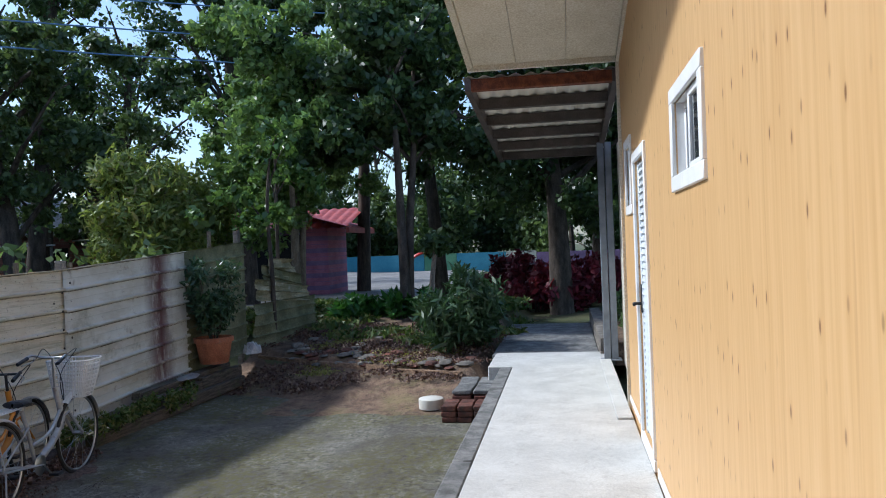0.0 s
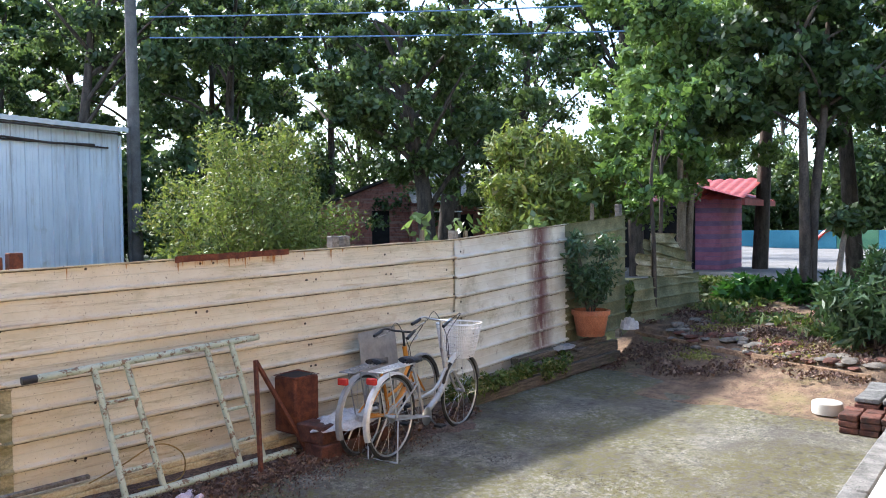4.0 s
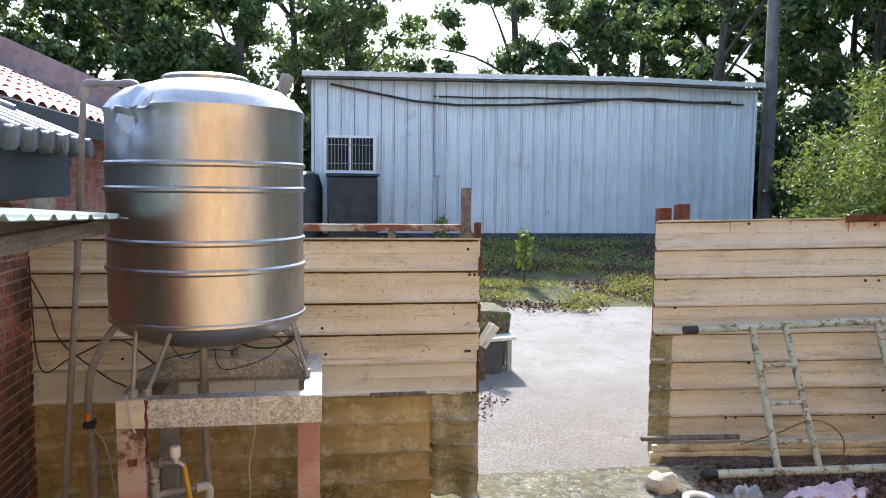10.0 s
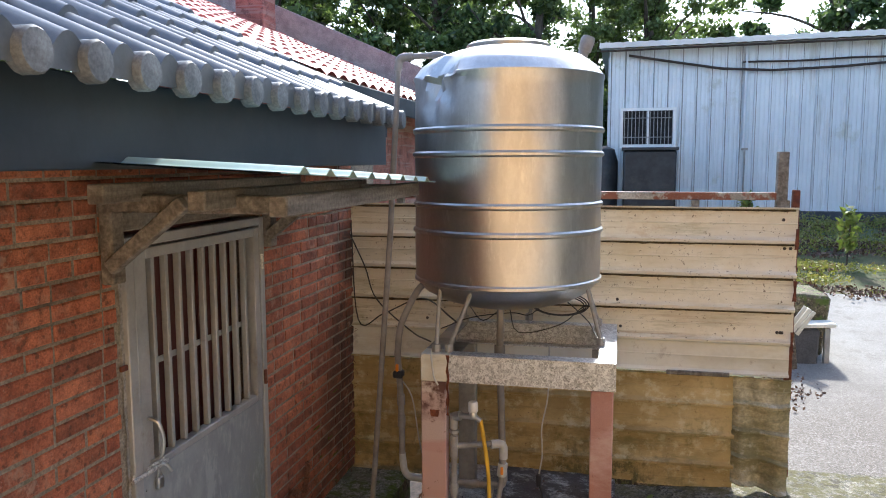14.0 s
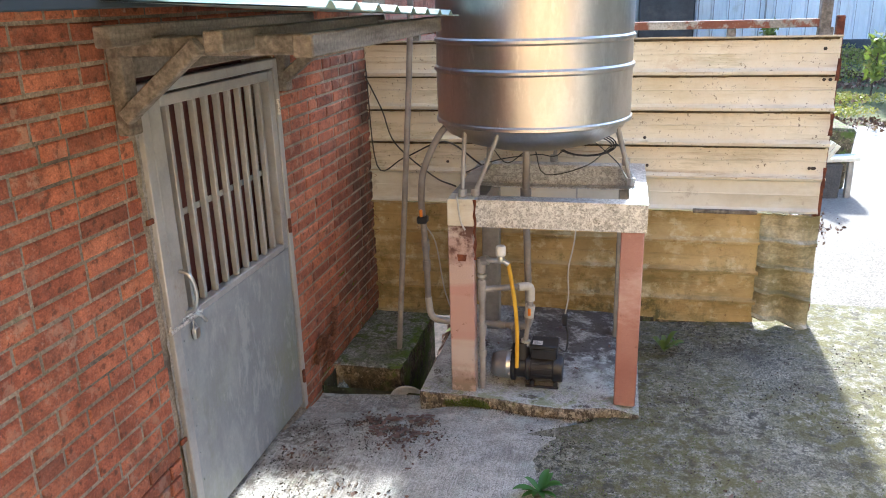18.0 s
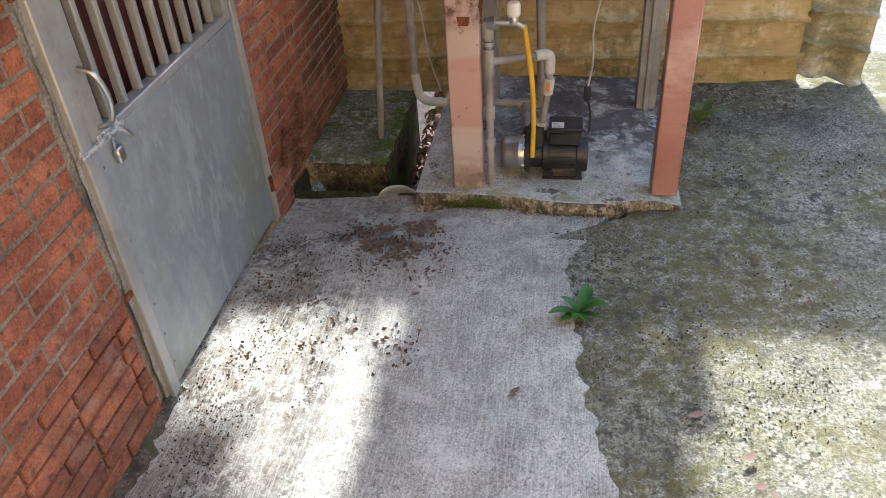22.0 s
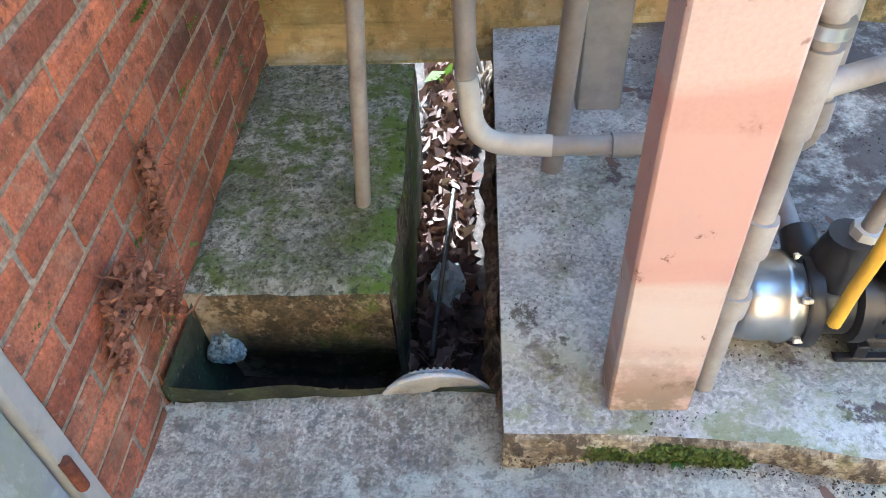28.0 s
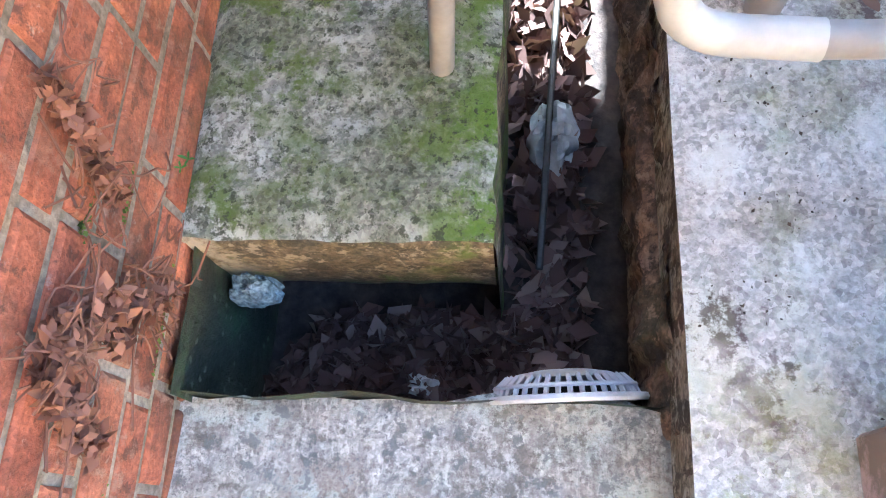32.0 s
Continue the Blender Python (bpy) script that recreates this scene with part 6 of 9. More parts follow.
def shade_strips(a, b, z0, z1, n_ribs, seed, off=0.0, share=0.62):
    """Ragged dark strips under every rib: its shade put into colour, with dirt."""
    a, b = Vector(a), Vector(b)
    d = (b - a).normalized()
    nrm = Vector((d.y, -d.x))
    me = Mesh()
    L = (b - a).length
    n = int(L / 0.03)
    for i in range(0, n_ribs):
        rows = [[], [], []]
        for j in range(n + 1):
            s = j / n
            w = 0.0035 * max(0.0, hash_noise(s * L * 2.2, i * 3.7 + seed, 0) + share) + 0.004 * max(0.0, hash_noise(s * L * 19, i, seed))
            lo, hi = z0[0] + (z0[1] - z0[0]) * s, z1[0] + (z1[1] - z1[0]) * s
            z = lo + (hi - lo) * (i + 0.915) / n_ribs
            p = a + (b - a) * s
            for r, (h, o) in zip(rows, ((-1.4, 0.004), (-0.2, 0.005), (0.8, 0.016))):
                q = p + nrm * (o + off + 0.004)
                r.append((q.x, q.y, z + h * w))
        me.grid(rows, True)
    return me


FL = 4.77
rb = random.Random(4)
fence = thing("gate_fence", (0.0, FL, 0.0), "cream corrugated metal fence panel beside the gate opening", "fence")
# Sheets run 3 cm into the wall to close a sun leak.
part("upper_sheet", ribbed((WALL_X - 0.03, FL), (1.205, FL), (0.944, 0.944), (1.75, 1.742), 4, 1), M_CREAM, fence, "cream ribbed sheet")
part("pale_strip", ribbed((WALL_X - 0.03, FL - 0.006), (1.19, FL - 0.006), (0.745, 0.745), (0.950, 0.946), 1, 2, depth=0.02), M_CREAMW, fence, "dirty white ribbed strip")
part("lower_sheet", ribbed((WALL_X - 0.03, FL - 0.012), (0.90, FL - 0.012), (-0.03, -0.01), (0.75, 0.745), 4, 3), M_YELSHEET, fence, "stained ochre ribbed sheet")
part("bent_sheet", ribbed((0.885, FL - 0.03), (1.20, FL - 0.05), (0.10, 0.04), (0.75, 0.75), 4, 4, 0.06), M_DIRTYSHEET, fence, "bent lichen-stained sheet")
part("dirt_line", shade_strips((WALL_X - 0.03, FL), (1.19, FL), (0.944, 0.944), (1.75, 1.742), 4, 1, 0.0, 1.5), M_RIBSHADE, fence, "dark dirt along the ribs", 0, "stuff")
me = Mesh()
me.box(0.50, FL - 0.05, 0.735, 0.86, FL - 0.03, 0.76, 0.004)
part("batten", me, M_WOOD, fence)
me = Mesh()
me.box(1.175, FL + 0.02, 0.0, 1.215, FL + 0.06, 1.84, 0.004)
part("post", me, M_RUST, fence, "rusty angle post")
me = Mesh()
me.box(1.09, FL + 0.03, 1.2, 1.15, FL + 0.09, 2.06, 0.005)
part("post", me, M_WOOD, fence, "weathered timber post")
me = Mesh()
me.box(-1.3, FL + 0.04, 1.78, 1.12, FL + 0.08, 1.825, 0.004)
part("top_rail", me, M_RAIL, fence, "rust-edged grey top rail")
me = Mesh()
for x in (-1.2, -0.6, 0.0, 0.62, 1.12):
    me.box(x, FL + 0.03, 0.0, x + 0.045, FL + 0.075, 1.78, 0.004)
part("back_posts", me, M_WOOD, fence)
me = Mesh()
for z in (0.15, 0.55, 0.9, 1.2, 1.5):
    me = Mesh()
    me.grid([[(1.186 + 0.02 * u + 0.01 * hash_noise(z, u, v, 9), FL - 0.036, z + 0.12 * v) for u in (0, 0.5, 1)] for v in (0, 0.5, 1)], True)
    part("rust_edge", me, M_RUST, fence)

GA, GJ, GE = (2.69, 5.43), (7.66, 4.88), (12.02, 4.72)
rf = thing("long_fence", (5.2, 5.2, 0.0), "long cream corrugated metal fence with rust marks", "fence")
part("sheet", ribbed(GA, GJ, (-0.1, -0.06), (1.825, 1.955), 9, 5, 0.02, 60), M_CREAM, rf, "cream ribbed sheet")
part("sheet", ribbed((GJ[0] - 0.06, GJ[1] - 0.012), (10.2, 4.79), (0.10, 0.2), (1.96, 2.12), 8, 6, 0.02, 40), M_SMEAR, rf, "whitish ribbed sheet with a dried red-brown paint smear")
part("sheet", ribbed((10.15, 4.785), GE, (0.34, 0.45), (2.115, 2.25), 8, 7, 0.02, 30), M_OLIVE, rf, "olive-stained ribbed sheet")
part("dirt_line", shade_strips(GA, GJ, (-0.1, -0.06), (1.825, 1.955), 9, 5, 0.004), M_RIBSHADE, rf, "dark dirt along the ribs", 0, "stuff")
part("dirt_line", shade_strips((GJ[0], GJ[1] - 0.012), (10.2, 4.79), (0.10, 0.2), (1.96, 2.12), 8, 6, 0.004), M_RIBSHADE, rf, "dark dirt along the ribs", 0, "stuff")
me = Mesh()
me.grid([[(x, 5.40 - (x - 2.69) * 0.1106 - 0.032, 1.80 + (x - 2.69) * 0.0262 + dz + 0.01 * hash_noise(x, dz, 0, 9)) for x in np.linspace(4.1, 5.25, 20)] for dz in (0.045, -0.012)], False)
part("rust_patch", me, M_RUST, rf, "rusted top edge")
me = Mesh()
for k in range(30):
    x = rb.uniform(4.15, 5.2) if k < 22 else rb.uniform(3.0, 7.0)
    y, z = 5.43 - (x - 2.69) * 0.1106 - 0.0175, 1.805 + (x - 2.69) * 0.0262
    w, h = rb.uniform(0.004, 0.014), rb.uniform(0.04, 0.13)
    me.add([(x - w, y, z), (x + w, y, z), (x + w * 0.5, y, z - h * 0.6), (x, y, z - h), (x - w * 0.6, y, z - h * 0.5)], [(0, 4, 3, 2, 1)])
part("rust_runs", me, M_RUSTRUN, rf, "orange rust runs below the top edge", 0, "stuff")
for x, h in ((2.78, 1.92), (2.92, 1.95), (5.9, 2.02), (6.05, 2.02), (7.7, 2.05), (11.95, 2.42)):
    me = Mesh()
    y = 5.43 - (x - 2.69) * 0.1106 if x < 7.66 else 4.88 - (x - 7.66) * 0.037
    me.box(x - 0.05, y + 0.04, 0.0, x + 0.05, y + 0.12, h, 0.006)
    part("post", me, M_RUST if x < 3 else M_WOOD, rf)
me = Mesh()
for k in range(34):
    x = rb.choice((2.78, 3.35, 4.4, 5.5, 6.6, 7.5)) + rb.uniform(-0.1, 0.1)
    z = 0.25 + 0.214 * rb.randrange(0, 8) + 0.06
    y = 5.43 - (x - 2.69) * 0.1106 - 0.006
    me.lathe([(0.012, 0), (0.012, 0.004), (0.0, 0.006)], 6, pose(0, 0, 0, 90, 0, 0), (x, y - 0.012, z))
for k in range(16):
    me.lathe([(0.014, 0), (0.014, 0.004), (0.0, 0.006)], 6, pose(0, 0, 0, 90, 0, 0), (7.57 + 0.14 * (k % 2), 4.86, 0.3 + 0.1 * k))
part("bolts", me, M_DARKTRIM, rf, "dark bolt heads", kind="stuff")
me = Mesh()
for k in range(14):
    x = rb.choice((-1.0, 0.2, 1.15, 1.15, 1.12)) + rb.uniform(-0.03, 0.03)
    me.lathe([(0.010, 0), (0.010, 0.004), (0.0, 0.006)], 6, pose(0, 0, 0, 90, 0, 0), (x, FL - 0.012, 0.93 + 0.165 * rb.randrange(0, 5) + 0.08))
part("bolts", me, M_DARKTRIM, fence, "dark bolt heads", kind="stuff")
me = ribbed((2.67, 5.41), (2.83, 5.39), (0.12, 0.12), (0.95, 0.95), 4, 9, 0.03, 4)
part("rusted_corner", me, M_DIRTYSHEET, rf)
sf = thing("side_fence", (12.9, 4.4, 0.5), "pile of leaning mossy corrugated sheets at the fence end", "fence")
part("sheet", ribbed((12.10, 4.62), (13.7, 4.10), (0.45, 0.55), (1.20, 1.25), 4, 10, 0.07), M_OLIVE, sf)
for k, (z0, z1, dy) in enumerate((((1.24, 1.15), (1.62, 1.42), 0.0), ((1.50, 1.30), (1.85, 1.62), 0.10), ((1.62, 1.60), (1.95, 1.92), 0.2))):
    part("leaning_sheet", ribbed((12.25 + 0.15 * k, 4.62 - dy * 0.5), (13.55 - 0.1 * k, 4.16 + dy), z0, z1, 2, 11 + k, 0.10), M_OLIVE if k % 2 else M_DIRTYSHEET, sf)

me = Mesh()
for k in (2, 3, 4, 5, 6, 7, 8):
    me.box(WALL_X + 0.02 + 0.3 * k, FL - 0.02, -0.1, WALL_X + 0.02 + 0.3 * k + 0.296, FL + 0.06, 0.030 + 0.006 * (k % 3), 0.008)
single("fence_kerb", me, M_BLOCKSIDE, "low stained concrete kerb under the fence", "kerb", kind="structure")
# planks along the fence foot
for k, (x0, x1, z, w, tone) in enumerate(((2.62, 5.2, 0.055, 0.085, 0), (2.64, 5.0, 0.128, 0.052, 0), (2.55, 3.3, 0.20, 0.03, 1))):
    y0, y1 = 5.25 - (x0 - 2.69) * 0.1106, 5.25 - (x1 - 2.69) * 0.1106
    me = Mesh()
    L = math.hypot(x1 - x0, y1 - y0)
    m = Matrix.Translation((x0, y0, z)) @ pose(0, 0, 0, 8, -1.0, math.degrees(math.atan2(y1 - y0, x1 - x0)))
    me.box(0, -0.02, -w / 2, L, 0.02, w / 2, 0.006, m)
    single("plank", me, M_PLANK if tone == 0 else M_WOOD, "cream painted plank leaning on the fence foot" if tone == 0 else "dark weathered board along the fence foot", "plank", "boards along the fence")

for k, (x0, x1, y0, y1, z, h, w) in enumerate(((7.45, 9.4, 4.52, 4.44, 0.03, 0.14, 0.12), (9.42, 10.95, 4.44, 4.36, 0.06, 0.15, 0.12), (7.9, 9.9, 4.60, 4.52, 0.18, 0.13, 0.13), (9.92, 11.0, 4.52, 4.42, 0.21, 0.15, 0.12), (8.6, 10.9, 4.66, 4.58, 0.32, 0.09, 0.16))):
    me = Mesh()
    m = Matrix.Translation((x0, y0, z)) @ pose(0, 0, 0, 2 * (k % 3) - 2, -0.6, math.degrees(math.atan2(y1 - y0, x1 - x0)))
    me.box(0, -w / 2, 0, x1 - x0, w / 2, h, 0.012, m)
    single("edging_beam", me, M_BEAMWOOD, "dark rotten timber beam edging the fence foot", "beam", "timber edging")

# scaffold frame leaning on the fence
lad = thing("scaffold_frame", (3.8, 5.0, 0.05), "pale green pipe frame with short rungs leaning on the fence", "scaffold frame")


def lad_at(x, t):
    """A point on the leaning frame: x along, t from the foot up."""
    return (x, 4.78 - 0.03 * (x - 2.8) + (0.36 - 0.05 * (x - 2.8)) * t, 0.095 + (0.945 + 0.045 * (x - 2.8)) * t)


part("top_rail", Mesh().tube([lad_at(2.82, 1.0), lad_at(4.78, 1.0)], 0.029, 12), M_LADDER, lad)
part("foot_rail", Mesh().tube([lad_at(2.83, 0.0), lad_at(4.95, 0.0)], 0.033, 12), M_LADDER, lad)
part("rubber_cap", Mesh().tube([lad_at(2.80, 1.0), lad_at(2.90, 1.0)], 0.031, 12), M_BLACKPLASTIC, lad, "black rubber cap")
part("rubber_cap", Mesh().tube([lad_at(2.80, 0.0), lad_at(2.90, 0.0)], 0.0355, 12), M_BLACKPLASTIC, lad, "black rubber cap")
PAIRS = (((3.31, 3.36), (3.56, 3.67)), ((4.26, 4.38), (4.50, 4.62)))
for pair in PAIRS:
    for x0, x1 in pair:
        part("upright", Mesh().tube([lad_at(x0, 0.99), lad_at(x1, 0.02)], 0.025, 10), M_LADDER, lad)
    for t in (0.72, 0.46, 0.20):
        (a0, a1), (b0, b1) = pair
        part("rung", Mesh().tube([lad_at(a1 + (a0 - a1) * t, t), lad_at(b1 + (b0 - b1) * t, t)], 0.016, 8), M_LADDER, lad)
me = Mesh()
m = Matrix.Translation((2.70, 4.13, 0.022)) @ pose(0, 0, 0, 2, -1, 28)
me.grid([[m @ Vector((0.69 * u + 0.015 * hash_noise(u, v, 0, 9), 0.20 * (v - 0.5) + 0.02 * hash_noise(u, v, 1, 5), 0.045 + 0.006 * hash_noise(u, v, 2, 14) - (0.05 if u in (0.0, 1.0) or v in (0.0, 1.0) else 0.0))) for v in (0.0, 0.03, 0.25, 0.5, 0.75, 0.97, 1.0)] for u in (0.0, 0.01, 0.15, 0.3, 0.45, 0.6, 0.75, 0.9, 0.99, 1.0)])
single("fallen_board", me, M_BEAMWOOD, "rotten dark board lying beside the pink rag", "board")
single("wire_coil", Mesh().tube(curve([(3.2, 5.0, 0.22), (3.4, 4.9, 0.32), (3.7, 4.88, 0.42), (3.9, 4.85, 0.30), (3.85, 4.82, 0.12), (3.5, 4.85, 0.12)], 6), 0.006, 6), M_OLDCABLE, "loop of ochre cable hanging on the frame", "cable")
me = Mesh()
me.tube([(4.70, 4.92, 0.93), (4.42, 4.52, 0.04)], 0.022, 4)
me.tube([(4.70, 4.92, 0.93), (5.05, 4.62, 0.05)], 0.022, 4)
me.tube([(4.42, 4.52, 0.05), (5.05, 4.62, 0.06)], 0.022, 4)
single("rusty_angle_frame", me, M_RUST, "triangular rusty angle-iron frame against the scaffold", "metal frame")

tin = thing("rusty_tin", (5.27, 4.86, 0.30), "tall rusty square tin standing open", "tin")
me = Mesh()
me.box(4.98, 4.72, 0.22, 5.28, 5.02, 0.74, 0.02)
part("tin_body", me, M_RUST, tin)
me = Mesh()
me.tube([(4.98, 4.72, 0.742), (5.28, 4.72, 0.742), (5.28, 5.02, 0.742), (4.98, 5.02, 0.742)], 0.012, 6, True)
part("tin_rim", me, M_RUST, tin)
# Flat dark panel painted as the tin's unlit inside.
part("tin_hollow", Mesh().box(5.01, 4.75, 0.7405, 5.25, 4.99, 0.744), M_DARK, tin)


def crumple(cx, cy, cz, sx, sy, h, seed, n=16, turn=0.0):
    """A crumpled cloth with a ragged outline."""
    me = Mesh()
    rows = []
    for i in range(n + 1):
        row = []
        for j in range(n + 1):
            u, v = i / n * 2 - 1, j / n * 2 - 1
            r = 1 + 0.35 * hash_noise(u * 2 + seed, v * 2, seed)
            x, y = u * math.sqrt(1 - 0.5 * v * v) * sx * r, v * math.sqrt(1 - 0.5 * u * u) * sy * r
            c, s = math.cos(turn), math.sin(turn)
            edge = max(abs(u), abs(v)) ** 3
            z = h * (0.55 + 0.5 * hash_noise(u * 3, v * 3, seed + 2) + 0.35 * abs(hash_noise(u * 8, v * 8, seed))) * (1 - edge)
            row.append((cx + x * c - y * s, cy + x * s + y * c, cz + max(0.004, z)))
        rows.append(row)
    me.grid(rows)
    me.grid([[(x, y, z - 0.006) for x, y, z in r] for r in rows], True)
    return me


single("rag", crumple(3.50, 4.42, 0.02, 0.46, 0.17, 0.13, 3, 24, 0.32), M_PINK, "crumpled pink rag on the ground", "rag")
single("tarp_piece", crumple(5.40, 4.50, 0.30, 0.40, 0.24, 0.10, 5, 22, 0.15), M_CLOTH, "dirty white tarpaulin piece over the bricks", "tarpaulin")
single("plastic_bag", crumple(2.98, 4.50, 0.03, 0.11, 0.08, 0.12, 7, 14), M_BAG, "crumpled clear plastic bag", "plastic bag")
me = Mesh()
pr = [(0.085, 0), (0.105, 0.006), (0.11, 0.03), (0.105, 0.052), (0.085, 0.058), (0.062, 0.052), (0.058, 0.03), (0.062, 0.006), (0.085, 0)]
me.lathe(pr, 28, None, (2.62, 4.48, 0.02))
single("tape_roll", me, M_WHITEPLASTIC, "roll of white tape lying flat", "tape roll")


def stone(x, y, z, sx, sy, sz, seed, mat, name="stone", label="rough grey stone in the garden edge", group="loose stones"):
    me = Mesh()
    me.lathe([(0.0, -0.5), (0.55, -0.48), (0.85, -0.3), (1.0, 0.0), (0.85, 0.3), (0.5, 0.47), (0.0, 0.5)], 9)
    out = []
    for p in me.v:
        q = Vector(p)
        k = 1 + 0.35 * noise.noise(q * 1.7 + Vector((seed * 3.1, seed, 0)))
        out.append((x + q.x * sx * k, y + q.y * sy * k, z + (q.z * k + 0.42) * sz))
    me.v = out
    return single(name, me, mat, label, "stone", group, smooth=35)


stone(2.45, 4.66, 0.03, 0.12, 0.09, 0.16, 3, M_PALESTONE, label="pale rounded river stone by the fence end", group="")
rs = random.Random(9)
for k in range(10):
    x, y = rs.uniform(5.0, 5.75), rs.uniform(4.25, 4.75)
    if k < 5:
        me = Mesh()
        lay = k // 4
        m = Matrix.Translation((5.10 + 0.24 * (k % 4) * 0.9, 4.50 + 0.06 * lay, 0.06 + 0.16 * lay)) @ pose(0, 0, 0, 0, 0, rs.uniform(-14, 14))
        me.box(-0.11, -0.16, -0.04, 0.11, 0.16, 0.12, 0.008, m)
        single("loose_brick", me, M_OLDBRICK, "old brick stacked under the tarpaulin", "brick", "stacked bricks")
# debris along the fence foot
me = Mesh()
me = leaves(None, [(x, 4.75 - 0.08 * (x - 2.8), 0.068, 0.35, 0.28, 0.012) for x in np.linspace(3.0, 7.0, 14)] + [(x, 4.45, 0.062, 0.4, 0.22, 0.014) for x in np.linspace(3.8, 5.4, 8)], 6500, 0.032, np.random.default_rng(3), 1.4)
single("leaf_debris", me, L_DRY, "dry brown leaves strewn along the fence foot", "leaf litter", kind="stuff", smooth=0, at=(0, 0, 0))


me = leaves(None, [(x, y, yard_z(x, y) + 0.010, 0.3, 0.22, 0.008) for x, y in zip(np.linspace(3.9, 6.0, 22), [4.05 + 0.32 * ((k * 7) % 5) / 4 for k in range(22)])], 2600, 0.014, np.random.default_rng(13), 1.4)
single("brick_crumbs", me, L_DRY, "red-brown brick crumbs and dead leaves on the yard", "debris", kind="stuff", smooth=0, at=(0, 0, 0))

fw = np.random.default_rng(27)
cl = [(x, 4.50 - 0.02 * (x - 7.2) + 0.06 * fw.normal(), 0.22 + 0.10 * fw.random(), 0.16, 0.10, 0.12) for x in np.linspace(7.1, 9.6, 20)]
single("fence_foot_weeds", leaves(None, cl, 2600, 0.030, fw, 2.0), L_GRASS, "green weeds growing over the timber edging", "weeds", kind="stuff", smooth=0, at=(0, 0, 0))

# ---- bicycles ----
def ring_pts(c, r, ax, n=40):
    ax = Vector(ax).normalized()
    u = ax.cross(Vector((0, 0, 1))).normalized()
    w = ax.cross(u)
    return [Vector(c) + (u * math.cos(a) + w * math.sin(a)) * r for a in np.linspace(0, 2 * math.pi, n, endpoint=False)]


def bicycle(back, front, label, paint, guard, basket, R=0.325, seat_h=0.80, bar_h=0.27, bar_w=0.20, bar=None, group="bicycles"):
    """A city bicycle from the rear to the front wheel's ground point."""
    bk, fr = Vector(back), Vector(front)
    d = (fr - bk)
    d.z = 0
    base = d.length
    d.normalize()
    side = Vector((-d.y, d.x, 0))
    leanv = side * 0.06
    th = thing("bicycle", tuple(bk), label, "bicycle", group)

    def P(s, h, o=0.0):
        return bk + d * s + Vector((0, 0, h)) + leanv * h + side * o

    for s in (0.0, base):
        w = part("wheel", Mesh().tube(ring_pts(P(s, R), R - 0.018, side), 0.017, 8, True), M_RUBBER, th, "spoked bicycle wheel")
        part("rim", Mesh().tube(ring_pts(P(s, R), R - 0.042, side), 0.010, 6, True), M_CHROME, w)
        m = Mesh()
        for k in range(18):
            a = 2 * math.pi * k / 18
            e = P(s, R) + (d * math.cos(a) + Vector((0, 0, 1)) * math.sin(a)) * (R - 0.045)
            h_ = P(s, R) + (d * math.cos(a + 0.9) + Vector((0, 0, 1)) * math.sin(a + 0.9)) * 0.02 + side * (0.03 if k % 2 else -0.03)
            m.tube([h_, e], 0.0016, 4, caps=False)
        part("spokes", m, M_CHROME, w, kind="stuff")
        part("hub", Mesh().tube([P(s, R, -0.05), P(s, R, 0.05)], 0.018, 8), M_CHROME, w)
    bb = P(base * 0.42, 0.28)
    st0, st1 = P(base * 0.36, 0.62), P(base * 0.32, seat_h - 0.06)
    hd0, hd1 = P(base * 0.80, 0.58), P(base * 0.75, 0.88)
    m = Mesh()
    m.tube(curve([hd0, P(base * 0.66, 0.42), bb], 6), 0.031, 10)
    m.tube(curve([hd0 + Vector((0, 0, 0.1)), P(base * 0.62, 0.50), P(base * 0.39, 0.45)], 6), 0.017, 10)
    m.tube([bb, st0, st1], 0.017, 10)
    for o in (-0.045, 0.045):
        m.tube([P(0, R, o), bb + side * o * 0.5], 0.010, 8)
        m.tube([P(0, R, o), st0 + side * o * 0.4], 0.009, 8)
        m.tube([P(base, R, o), P(base * 0.85, 0.62, o * 0.7), hd0], 0.012, 8)
    m.tube([hd0, hd1], 0.025, 10)
    part("frame", m, paint, th, "worn painted step-through frame")
    m = Mesh()
    sc = st1 + Vector((0, 0, 0.06))
    pr = []
    for i, (s, w, z) in enumerate(((-0.13, 0.01, 0.01), (-0.12, 0.09, 0.02), (-0.05, 0.10, 0.02), (0.03, 0.06, 0.0), (0.11, 0.03, 0.0), (0.15, 0.005, -0.005))):
        pr.append([sc + d * s + side * (w * math.cos(a)) + Vector((0, 0, z + 0.03 * math.sin(a))) for a in np.linspace(0, 2 * math.pi, 13)])
    m.grid(pr)
    part("saddle", m, M_BLACKPLASTIC, th, "black padded saddle")
    hb = hd1 + Vector((0, 0, bar_h))
    bar = bar or M_CHROME
    m = Mesh()
    m.tube([hd1, hb - d * 0.02], 0.013, 8)
    m.tube(curve([hb - d * 0.26 + side * (bar_w + 0.02) - Vector((0, 0, 0.02)), hb - d * 0.10 + side * bar_w + Vector((0, 0, 0.03)), hb + side * 0.1, hb - side * 0.1, hb - d * 0.10 - side * bar_w + Vector((0, 0, 0.03)), hb - d * 0.26 - side * (bar_w + 0.02) - Vector((0, 0, 0.02))], 6), 0.011, 8)
    h = part("handlebar", m, bar, th)
